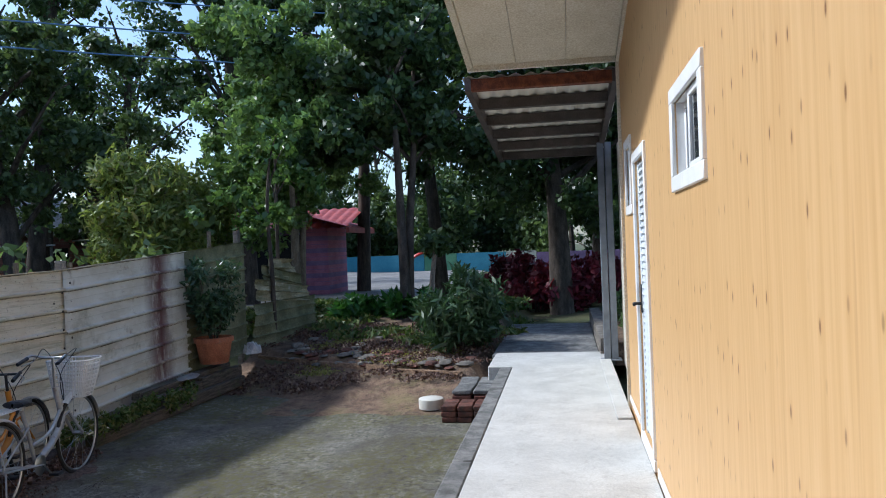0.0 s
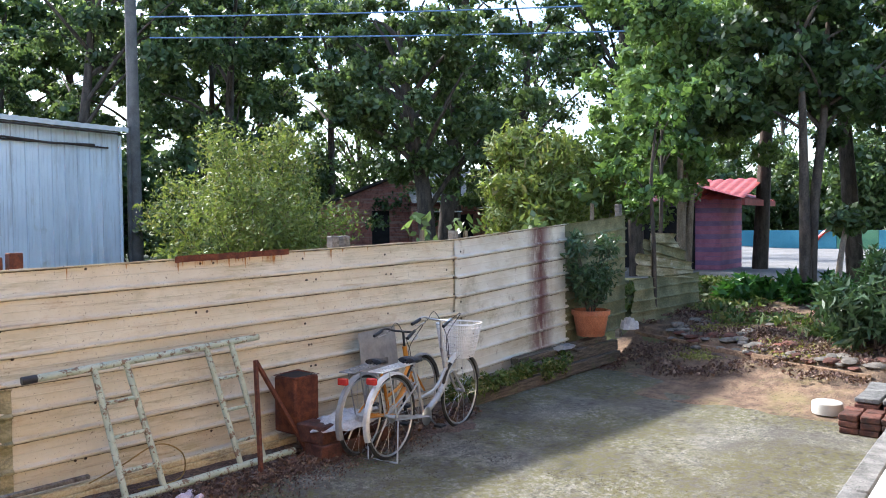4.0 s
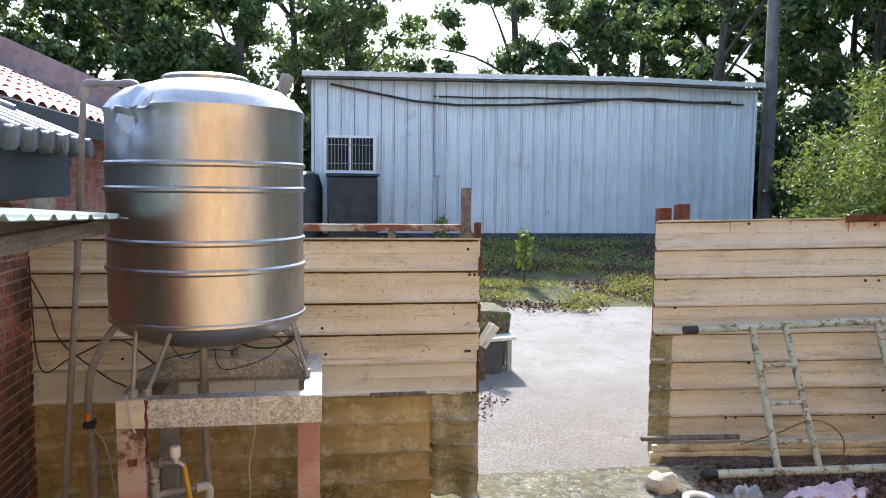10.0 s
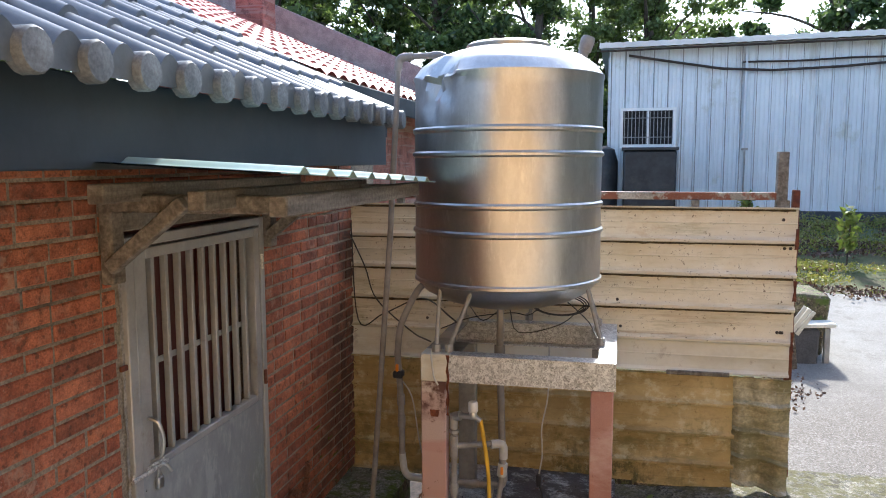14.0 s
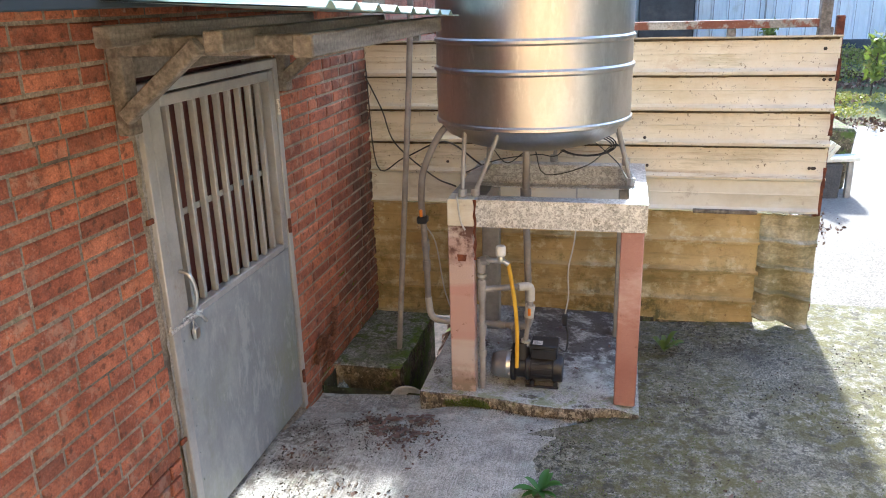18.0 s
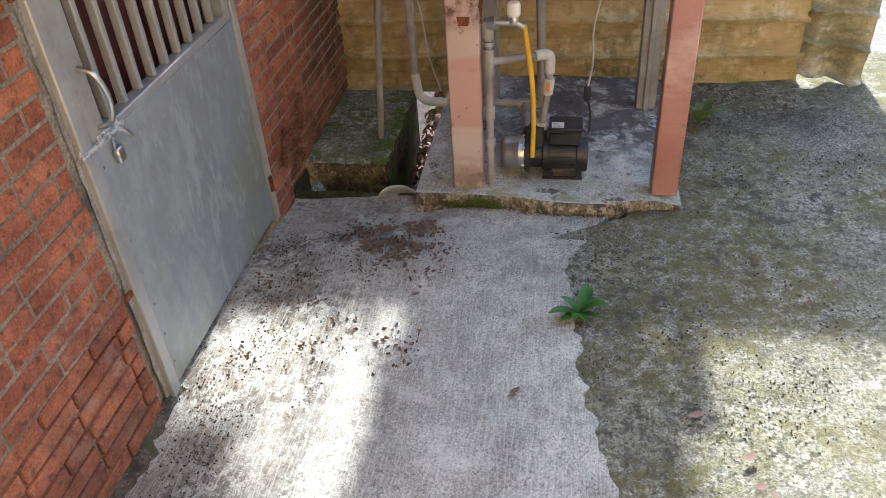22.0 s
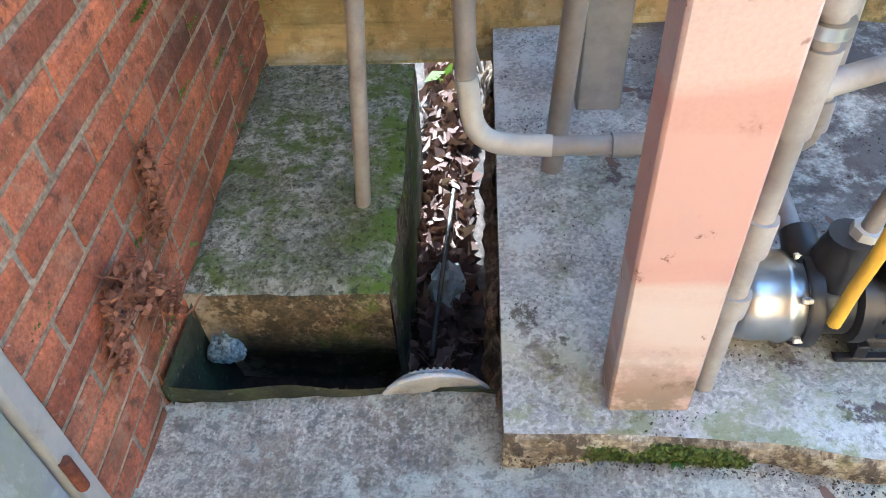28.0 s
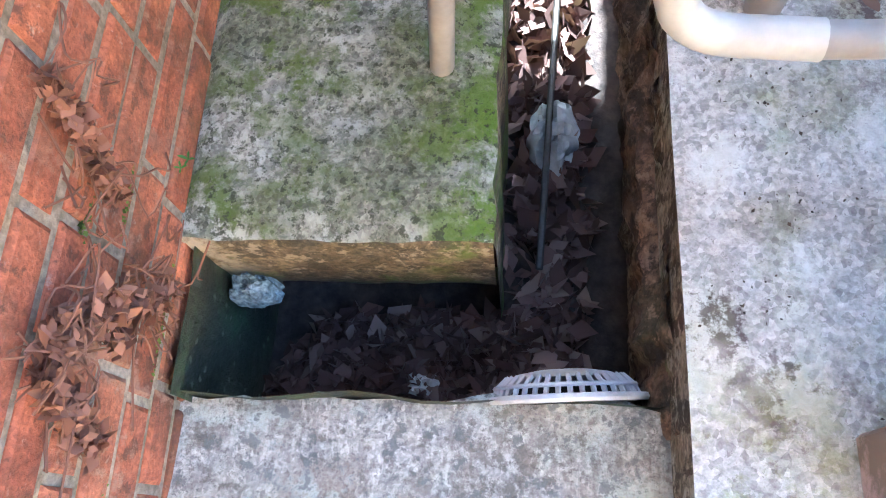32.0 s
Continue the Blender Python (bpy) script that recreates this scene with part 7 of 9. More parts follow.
    for sg in (-1, 1):
        part("grip", Mesh().tube([hb - d * 0.14 + side * (bar_w + 0.005) * sg + Vector((0, 0, 0.015)), hb - d * 0.27 + side * (bar_w + 0.02) * sg - Vector((0, 0, 0.022))], 0.017, 8), M_BLACKPLASTIC, h)
        part("brake_lever", Mesh().tube(curve([hb - d * 0.08 + side * (bar_w - 0.02) * sg, hb - d * 0.05 + side * (bar_w + 0.01) * sg - Vector((0, 0, 0.03)), hb - d * 0.17 + side * (bar_w + 0.04) * sg - Vector((0, 0, 0.05))], 4), 0.006, 6), M_CHROME, h)
        part("brake_cable", Mesh().tube(curve([hb - d * 0.08 + side * (bar_w - 0.04) * sg, hb + d * 0.12 + side * 0.15 * sg + Vector((0, 0, 0.06)), hb + d * 0.10 - Vector((0, 0, 0.18)), P(base * 0.85, 0.65)], 5), 0.004, 5), M_BLACKPLASTIC, h)
    for s, a0, a1 in ((0.0, 20, 200), (base, 10, 125)):
        rows = []
        for a in np.linspace(radians(a0), radians(a1), 22):
            c = P(s, R) + (d * math.cos(a) + Vector((0, 0, 1)) * math.sin(a)) * (R + 0.018)
            nn = (d * math.cos(a) + Vector((0, 0, 1)) * math.sin(a))
            rows.append([c + side * w - nn * (0.018 if abs(w) > 0.02 else 0.0) for w in (-0.034, -0.018, 0.018, 0.034)])
        m = Mesh()
        m.grid(rows)
        m.grid([[p - Vector((0, 0, 0.003)) for p in r] for r in rows], True)
        part("mudguard", m, guard, th)
    m = Mesh()
    m.lathe([(0.0, -0.004), (0.085, -0.004), (0.09, 0.0), (0.085, 0.004), (0.0, 0.004)], 24, Matrix.Translation(bb - side * 0.04) @ side.to_track_quat("Z", "Y").to_matrix().to_4x4())
    m.tube([bb - side * 0.06, bb - side * 0.07 + d * 0.12 - Vector((0, 0, 0.11))], 0.009, 6)
    m.tube([bb + side * 0.06, bb + side * 0.07 - d * 0.12 + Vector((0, 0, 0.11))], 0.009, 6)
    cr = part("crank", m, M_CHROME, th)
    for sg in (-1, 1):
        c = bb + side * 0.11 * sg * -1 + (d * 0.12 - Vector((0, 0, 0.11))) * sg
        part("pedal", Mesh().box(-0.045, -0.045, -0.012, 0.045, 0.045, 0.012, 0.005, Matrix.Translation(c) @ pose(0, 0, 0, 0, 0, math.degrees(math.atan2(d.y, d.x)))), M_BLACKPLASTIC, cr)
    part("chain_guard", Mesh().tube([P(0, R - 0.02, -0.05), bb - side * 0.055], 0.028, 8, flat=0.3), paint, th)
    m = Mesh()
    m.tube([P(0.02, R - 0.02, 0.06), P(-0.12, 0.02, 0.16)], 0.008, 6)
    m.tube([P(0.02, R - 0.02, -0.06), P(-0.12, 0.02, -0.12)], 0.008, 6)
    m.tube([P(-0.12, 0.02, 0.16), P(-0.12, 0.02, -0.12)], 0.008, 6)
    part("kickstand", m, M_CHROME, th)
    rk = Mesh()
    z = 2 * R + 0.05
    for o in (-0.07, -0.035, 0.0, 0.035, 0.07):
        rk.tube([P(-0.20, z, o), P(base * 0.27, z, o)], 0.006, 6)
    for s in (-0.20, -0.05, 0.1, base * 0.27):
        rk.tube([P(s, z, -0.075), P(s, z, 0.075)], 0.006, 6)
    for o in (-0.065, 0.065):
        rk.tube([P(0, R, o), P(-0.08, z, o)], 0.006, 6)
    part("rear_rack", rk, guard, th, kind="stuff")
    part("rear_reflector", Mesh().box(-0.02, -0.05, -0.03, 0.02, 0.05, 0.03, 0.008, Matrix.Translation(P(-0.26, 2 * R - 0.02)) @ pose(0, 0, 0, 0, 0, math.degrees(math.atan2(d.y, d.x)))), M_REFLECT, th, "red plastic reflector")
    if basket:
        c0 = P(base * 0.80 + 0.24, 0.74)
        bm_ = Mesh()
        levels = [(0.0, 0.15, 0.125), (0.075, 0.165, 0.14), (0.15, 0.18, 0.152), (0.225, 0.195, 0.165), (0.30, 0.21, 0.178), (0.34, 0.215, 0.182)]

        def BK(zz, ww, ll, a):
            cx, sx = math.cos(a), math.sin(a)
            e = 0.5
            return c0 + d * (math.copysign(abs(cx) ** e, cx) * ll) + side * (math.copysign(abs(sx) ** e, sx) * ww) + Vector((0, 0, zz)) + d * zz * 0.12
        for zz, ww, ll in levels:
            bm_.tube([BK(zz, ww, ll, a) for a in np.linspace(0, 2 * math.pi, 36, endpoint=False)], 0.0055 if zz < 0.33 else 0.009, 6, True)
        for zz, ww, ll in ((0.037, 0.157, 0.132), (0.112, 0.172, 0.146), (0.187, 0.187, 0.158), (0.262, 0.202, 0.171)):
            bm_.tube([BK(zz, ww, ll, a) for a in np.linspace(0, 2 * math.pi, 36, endpoint=False)], 0.004, 5, True)
        for a in np.linspace(0, 2 * math.pi, 44, endpoint=False):
            bm_.tube([BK(*levels[0], a), BK(*levels[3], a), BK(*levels[-1], a)], 0.006, 5, caps=False)
        for o in np.linspace(-0.1, 0.1, 7):
            bm_.tube([c0 + side * o - d * 0.09, c0 + side * o + d * 0.09], 0.004, 5)
        part("basket", bm_, M_WHITEPLASTIC, th, "white woven plastic basket", kind="stuff")
    return th


M_REFLECT = surf("red_reflector", (0.45, 0.02, 0.015), (0.6, 0.04, 0.03), 9, 0.25, 0.0)
bicycle((5.46, 3.96, 0.02), (6.72, 4.12, 0.02), "silver bicycle with a white basket and rear rack", M_BIKE, M_BIKEW, True, 0.385, 0.83, 0.27, 0.16)
bicycle((5.38, 4.25, 0.02), (6.50, 4.47, 0.02), "dark and orange bicycle behind the silver one", M_BIKEO, M_STEELGREY, False, 0.375, 0.80, 0.15, 0.17, M_BLACKPLASTIC)

me = Mesh()
me.grid([[(5.95 + 0.5 * u, 4.80 + 0.06 * v - 0.05 * u, 0.55 + 0.48 * v + 0.03 * u + 0.01 * hash_noise(u, v, 0, 4)) for u in np.linspace(0, 1, 8)] for v in np.linspace(0, 1, 6)], True)
me.grid([[(5.95 + 0.5 * u, 4.806 + 0.06 * v - 0.05 * u, 0.55 + 0.48 * v + 0.03 * u + 0.01 * hash_noise(u, v, 0, 4)) for u in np.linspace(0, 1, 8)] for v in np.linspace(0, 1, 6)])
me.box(6.0, 4.80, 0.03, 6.04, 4.84, 0.60)
me.box(6.38, 4.76, 0.03, 6.42, 4.80, 0.60)
single("grey_board", me, M_STEELGREY, "dull grey board propped behind the bicycles", "board")

# ---- potted shrub on the raised edge ----
pot = thing("potted_shrub", (10.37, 4.50, 0.50), "leafy shrub in a terracotta pot by the fence", "potted plant")
PX, PY, PZ = 10.37, 4.50, 0.50
me = Mesh()
me.lathe([(0.19, 0), (0.20, 0.01), (0.25, 0.30), (0.275, 0.305), (0.28, 0.37), (0.25, 0.375), (0.24, 0.33), (0.0, 0.32)], 28, None, (PX, PY, PZ))
part("pot", me, M_TERRACOTTA, pot, "orange terracotta pot")
me = Mesh()
rp = random.Random(2)
tips = []
for k in range(16):
    a = rp.random() * 6.28
    e = (PX + math.cos(a) * rp.uniform(0.1, 0.42), PY + math.sin(a) * rp.uniform(0.1, 0.38), PZ + rp.uniform(0.7, 1.35))
    me.tube(curve([(PX + math.cos(a) * 0.05, PY + math.sin(a) * 0.05, PZ + 0.33), (PX + math.cos(a) * 0.12, PY + math.sin(a) * 0.12, PZ + 0.6), e], 4), 0.009, 5, taper=0.003)
    tips.append((*e, 0.16, 0.16, 0.22))
    tips.append(((PX + e[0]) / 2, (PY + e[1]) / 2, (PZ + 0.4 + e[2]) / 2, 0.16, 0.16, 0.2))
part("stems", me, M_BARK, pot)
part("foliage", leaves(None, tips, 2200, 0.032, np.random.default_rng(8), 3.2), L_OLEANDER, pot, smooth=0)

# stones and board edge of the garden bed
for k in range(110):
    y = rs.uniform(0.75, 4.0) if k < 90 else rs.uniform(2.5, 4.4)
    x = bed_edge(y) + (abs(rs.gauss(0.14, 0.25)) if k < 90 else rs.uniform(-0.2, 1.6))
    s = rs.uniform(0.03, 0.09) if k % 2 else rs.uniform(0.07, 0.12)
    stone(x, y, ground_z(x, y) + 0.012, s * rs.uniform(1.0, 1.9), s, s * rs.uniform(0.4, 0.8), k, M_STONE if k % 3 else M_OLDBRICK)
for k, (y0, y1) in enumerate(((0.95, 2.05), (2.08, 3.35), (3.38, 4.55))):
    x0, x1 = bed_edge(y0) - 0.05, bed_edge(y1) - 0.05
    m = Matrix.Translation((x0, y0, 0.20 + 0.015 * k)) @ pose(0, 0, 0, 4, 1.0 - k, math.degrees(math.atan2(y1 - y0, x1 - x0)))
    me = Mesh()
    me.box(0, -0.03, 0, math.hypot(x1 - x0, y1 - y0), 0.035, 0.11, 0.010, m)
    single("edging_board", me, M_EDGEWOOD, "brown weathered board edging the garden bed", "board", "bed edging")
for k in range(18):
    lay, col, row = k // 6, k % 2, k // 2 % 3
    m = Matrix.Translation((8.90 + 0.225 * col, 0.50 + 0.19 * row, 0.066 * lay)) @ pose(0, 0, 0, 0, 0, rs.uniform(-5, 5))
    me = Mesh()
    me.box(-0.105, -0.088, 0.001, 0.105, 0.088, 0.063, 0.009, m)
    single("paving_brick", me, M_OLDBRICK, "old red paving brick stacked at the walkway edge", "brick", "bricks by the walkway")
for k in range(8):
    top = k >= 4
    m = Matrix.Translation((9.42 + 0.50 * (k % 2), 0.52 + 0.25 * (k // 2 % 2), 0.245 if top else 0.12)) @ pose(0, 0, 0, 0, rs.uniform(-2, 2), rs.uniform(-4, 4))
    me = Mesh()
    me.box(-0.235, -0.115, 0.0, 0.235, 0.115, 0.05 if top else 0.12, 0.010, m)
    single("paving_slab", me, M_WALKOLD if top else M_OLDBRICK, "small grey paving slab on the pile by the walkway" if top else "dark brick block under the paving slabs", "slab", "slabs by the walkway")
me = Mesh()
me.lathe([(0.0, 0.0), (0.15, 0.0), (0.155, 0.02), (0.155, 0.12), (0.14, 0.13), (0.0, 0.132)], 24, None, (9.45, 1.20, ground_z(9.45, 1.20) + 0.02))
single("cement_disc", me, M_CREAMW, "short round white cement block", "cement block")
single("sheet_scrap", crumple(9.7, 4.56, 0.41, 0.28, 0.12, 0.05, 9, 12, 0.1), M_STEELGREY, "grey crumpled sheet lying on the kerb", "scrap")
single("tarp_piece", crumple(11.35, 4.35, 0.50, 0.16, 0.14, 0.25, 12, 12, 0.1), M_CLOTH, "pale crumpled sack beside the pot", "sack")


# ---- clad house, its windows and door ----
def slope_z(x):
    return 3.76 + 0.18 * (7.35 - x)


OPEN = [("window", 3.20, 3.945, 2.35, 2.71), ("door", 5.40, 6.16, 0.56, 2.64), ("window", 6.46, 6.88, 2.33, 2.82)]
ch = thing("wall_south", (3.0, WALL_Y, 0.3), "house wall clad in pine-pattern ochre panels", "wall", kind="structure")
edges = sorted({-1.49, 7.35} | {v for o in OPEN for v in o[1:3]})
me = Mesh()
for x0, x1 in zip(edges, edges[1:]):
    mid = (x0 + x1) / 2
    o = [q for q in OPEN if q[1] <= mid <= q[2]]
    spans = [(0.2, None)] if not o else ([(0.2, o[0][3]), (o[0][4], None)])
    for z0, z1 in spans:
        za, zb = (z1, z1) if z1 else (slope_z(x0) + 0.1, slope_z(x1) + 0.1)
        vs = [(x0, WALL_Y - 0.15, z0), (x1, WALL_Y - 0.15, z0), (x1, WALL_Y, z0), (x0, WALL_Y, z0), (x0, WALL_Y - 0.15, za), (x1, WALL_Y - 0.15, zb), (x1, WALL_Y, zb), (x0, WALL_Y, za)]
        me.add(vs, [(0, 1, 2, 3), (4, 7, 6, 5), (3, 2, 6, 7), (0, 4, 5, 1), (0, 3, 7, 4), (1, 5, 6, 2)])
part("cladding", me, M_OCHREWALL, ch, smooth=0)
me = Mesh()
for x in np.arange(-1.4, 7.3, 0.4):
    if not any(o[1] < x < o[2] for o in OPEN):
        me.box(x - 0.002, WALL_Y - 0.001, 0.5, x + 0.002, WALL_Y + 0.0008, slope_z(x))
me = Mesh()
me.box(-1.49, WALL_Y + 0.001, 0.474, 5.2, WALL_Y + 0.012, 0.545, 0.003)
me.box(6.40, WALL_Y + 0.001, 0.55, 7.35, WALL_Y + 0.012, 0.60, 0.003)
part("base_trim", me, M_WHITEPAINT, ch, "white base trim")
me = Mesh()
me.box(7.352, WALL_Y - 0.15, 0.4, 7.40, WALL_Y + 0.03, 3.74, 0.004)
part("corner_trim", me, M_SOFFIT, ch)
me = Mesh()
me.box(7.36, WALL_Y - 0.6, 0.4, 10.4, WALL_Y - 0.16, 3.3)
me.box(-1.49, -6.0, 0.2, 7.35, -5.8, 5.2)
me.box(7.2, -5.8, 0.2, 7.35, WALL_Y - 0.16, 3.7)
single("house_rear_walls", me, M_SOFFIT, "plain rear walls closing the clad house", "wall", kind="structure", smooth=0)


def window(name, x0, x1, z0, z1, label):
    w = thing(name, ((x0 + x1) / 2, WALL_Y, z0), label, "window", kind="structure")
    me = Mesh()
    f = 0.075
    Y0, Y1 = WALL_Y - 0.01, WALL_Y + 0.018
    me.box(x0 - f, Y0, z0 - f, x1 + f, Y1, z0, 0.004)
    me.box(x0 - f, Y0, z1, x1 + f, Y1, z1 + f, 0.004)
    me.box(x0 - f, Y0, z0, x0, Y1, z1, 0.004)
    me.box(x1, Y0, z0, x1 + f, Y1, z1, 0.004)
    part("window_frame", me, M_WHITEPAINT, w, "white frame")
    mid = (x0 + x1) / 2
    for a, b, y in ((x0 + 0.002, mid + 0.03, WALL_Y - 0.022), (mid - 0.03, x1 - 0.002, WALL_Y - 0.06)):
        me = Mesh()
        s = 0.035
        me.box(a, y - 0.015, z0, b, y + 0.015, z0 + s, 0.003)
        me.box(a, y - 0.015, z1 - s, b, y + 0.015, z1, 0.003)
        me.box(a, y - 0.015, z0 + s, a + s, y + 0.015, z1 - s, 0.003)
        me.box(b - s, y - 0.015, z0 + s, b, y + 0.015, z1 - s, 0.003)
        sh = part("sash", me, M_WHITEPAINT, w)
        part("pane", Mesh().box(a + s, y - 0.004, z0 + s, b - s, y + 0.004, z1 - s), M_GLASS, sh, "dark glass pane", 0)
    me = Mesh()
    for a, b, c, e in ((x0 - 0.012, x0 + 0.001, z0, z1), (x1 - 0.001, x1 + 0.012, z0, z1), (x0, x1, z0 - 0.012, z0 + 0.001), (x0, x1, z1 - 0.001, z1 + 0.012)):
        me.box(a, WALL_Y - 0.15, c, b, WALL_Y - 0.008, e)
    part("reveal_lining", me, M_WHITEPAINT, w, "", 0)
    # Flat panel behind the panes; the unlit room is only its colour.
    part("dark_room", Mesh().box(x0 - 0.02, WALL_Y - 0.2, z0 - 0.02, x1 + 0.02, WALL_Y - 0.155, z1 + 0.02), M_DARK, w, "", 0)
    return w


window("window_1", *OPEN[0][1:], "white sliding window in the clad wall")
window("window_2", *OPEN[2][1:], "small white window beside the door")
dd = thing("door_1", (5.8, WALL_Y, 0.56), "pale louvred white house door with dark lever", "door", kind="structure")
x0, x1, z0, z1 = OPEN[1][1:]
me = Mesh()
f = 0.07
me.box(x0 - f, WALL_Y - 0.01, 0.56, x0, WALL_Y + 0.02, z1 + f, 0.004)
me.box(x1, WALL_Y - 0.01, 0.56, x1 + f, WALL_Y + 0.02, z1 + f, 0.004)
me.box(x0, WALL_Y - 0.01, z1, x1, WALL_Y + 0.02, z1 + f, 0.004)
me.box(x0 - f, WALL_Y - 0.01, 0.475, x1 + f, WALL_Y + 0.02, 0.555, 0.004)
part("door_frame", me, M_WHITEPAINT, dd)
me = Mesh()
me.box(x0, WALL_Y - 0.05, z0, x0 + 0.09, WALL_Y - 0.015, z1, 0.003)
me.box(x1 - 0.09, WALL_Y - 0.05, z0, x1, WALL_Y - 0.015, z1, 0.003)
me.box(x0 + 0.09, WALL_Y - 0.05, z0, x1 - 0.09, WALL_Y - 0.03, z1, 0.0)
part("door_leaf", me, M_SHED, dd)
for k in range(40):
    z = z0 + 0.06 + k * 0.0512
    me = Mesh()
    me.box(x0 + 0.092, -0.003, -0.02, x1 - 0.092, 0.003, 0.02, 0.0, Matrix.Translation((0, WALL_Y - 0.022, z)) @ pose(0, 0, 0, 24, 0, 0))
    part("slat", me, M_SHED, dd)
me = Mesh()
me.tube([(x1 - 0.05, WALL_Y - 0.01, 1.55), (x1 - 0.05, WALL_Y + 0.05, 1.55), (x1 - 0.15, WALL_Y + 0.055, 1.55)], 0.012, 8)
me.box(x1 - 0.075, WALL_Y - 0.014, 1.48, x1 - 0.025, WALL_Y - 0.006, 1.70, 0.004)
part("lever_handle", me, M_BLACKPLASTIC, dd, "dark lever handle")

# roof overhang
ov = thing("roof_overhang", (3.0, -0.4, 3.7), "cream boarded roof overhang rising along the gable", "soffit", kind="structure")
OY = 0.34
for k, (a, b) in enumerate(((-1.05, -0.60), (-0.596, -0.13), (-0.126, OY - 0.06))):
    me = Mesh()
    vs = []
    for x in (-6.0, 7.35):
        for y in (a, b):
            for dz in (0, 0.02):
                vs.append((x, y, slope_z(x) + dz))
    me.add(vs, [(0, 4, 6, 2), (1, 3, 7, 5), (0, 2, 3, 1), (4, 5, 7, 6), (0, 1, 5, 4), (2, 6, 7, 3)])
    part("soffit_board", me, M_SOFFIT, ov, smooth=0)
for y0, y1, d in ((OY - 0.055, OY, -0.03), (WALL_Y + 0.002, -1.052, -0.06)):
    me = Mesh()
    vs = []
    for x in (-6.0, 7.35):
        for y in (y0, y1):
            for dz in (d, 0.10):
                vs.append((x, y, slope_z(x) + dz))
    me.add(vs, [(0, 4, 6, 2), (1, 3, 7, 5), (0, 2, 3, 1), (4, 5, 7, 6), (0, 1, 5, 4), (2, 6, 7, 3)])
    part("edge_trim", me, M_SOFFIT, ov, smooth=0)
me = Mesh()
me.box(7.352, -1.05, slope_z(7.35) - 0.05, 7.40, OY, slope_z(7.35) + 0.1, 0.004)
part("end_trim", me, M_SOFFIT, ov)
me = Mesh()
vs = [(x, y, slope_z(x) + dz) for x in (-6.0, 7.45) for y in (-5.9, OY + 0.02) for dz in (0.11, 0.18)]
me.add(vs, [(0, 4, 6, 2), (1, 3, 7, 5), (0, 2, 3, 1), (4, 5, 7, 6), (0, 1, 5, 4), (2, 6, 7, 3)])
part("roof_sheet", me, M_SHEDROOF, ov, smooth=0)

# awning beyond the overhang
aw = thing("awning", (9.2, -0.4, 3.4), "brown steel awning with pale sheet over the walkway", "awning", kind="structure")


def aw_z(x):
    return 3.66 + (3.36 - 3.66) * (x - 7.4) / 3.9


for k in range(6):
    x = 7.48 + k * 0.74
    me = Mesh()
    me.box(x - 0.05, -1.1, aw_z(x) - 0.11, x + 0.05, OY + 0.02, aw_z(x), 0.005)
    part("purlin", me, M_BEAMBROWN if k else M_RUST, aw)
for y in (-1.08, OY - 0.02):
    me = Mesh()
    vs = [(x, y + dy, aw_z(x) + dz) for x in (7.42, 11.3) for dy in (0, 0.06) for dz in (-0.12, -0.112 + 0.115)]
    me.add(vs, [(0, 4, 6, 2), (1, 3, 7, 5), (0, 2, 3, 1), (4, 5, 7, 6), (0, 1, 5, 4), (2, 6, 7, 3)])
    part("side_beam", me, M_BEAMBROWN, aw, smooth=0)
me = Mesh()
me.grid([[(x, y, aw_z(x) + 0.012 + 0.012 * math.sin(y * 42)) for y in np.linspace(-1.12, OY + 0.06, 90)] for x in (7.42, 9.4, 11.35)])
me.grid([[(x, y, aw_z(x) + 0.008 + 0.012 * math.sin(y * 42)) for y in np.linspace(-1.12, OY + 0.06, 90)] for x in (7.42, 9.4, 11.35)], True)
part("roof_sheet", me, M_POLY, aw, "pale corrugated awning sheet")
me = Mesh()
for y in (-1.16, -1.065):
    me.box(10.28, y, 0.47, 10.38, y + 0.085, aw_z(10.3) - 0.11, 0.006)
part("post", me, M_POSTBLUE, aw, "grey-blue steel post")
me = Mesh()
me.box(10.22, -1.2, 0.47, 10.44, -0.94, 0.482, 0.003)
part("base_plate", me, M_POSTBLUE, aw)
rb_ = thing("raised_bed", (12.5, -1.2, 0.2), "raised planting bed of concrete blocks beside the path", "planter")
for k in range(6):
    for z in (0.3, 0.5):
        me = Mesh()
        me.box(10.9 + k * 0.8, -1.15, z, 10.9 + k * 0.8 + 0.785, -0.95, z + 0.195, 0.01)
        part("block", me, M_STONE, rb_)
me = Mesh()
me.box(10.9, -3.0, 0.3, 15.7, -1.151, 0.62)
part("bed_soil", me, M_SOIL, rb_)
part("bed_plants", leaves(None, [(x, -1.7, 0.8, 0.4, 0.4, 0.3) for x in np.linspace(11, 15.5, 12)], 3000, 0.07, np.random.default_rng(4), 2.2), L_MID, rb_, "", 0)


# ---- pale metal shed outside the gate ----
SHY = 17.0
shed = thing("metal_shed", (5.0, SHY, 0.7), "pale blue corrugated metal shed with a low pitched roof", "shed")
SA, SB_ = -0.05, 10.25


def shed_top(x):
    return 4.36 + 0.10 * min(1.0, max(0.0, (x - SA) / 8.0)) - 0.05 * step(6.0, SB_, x)


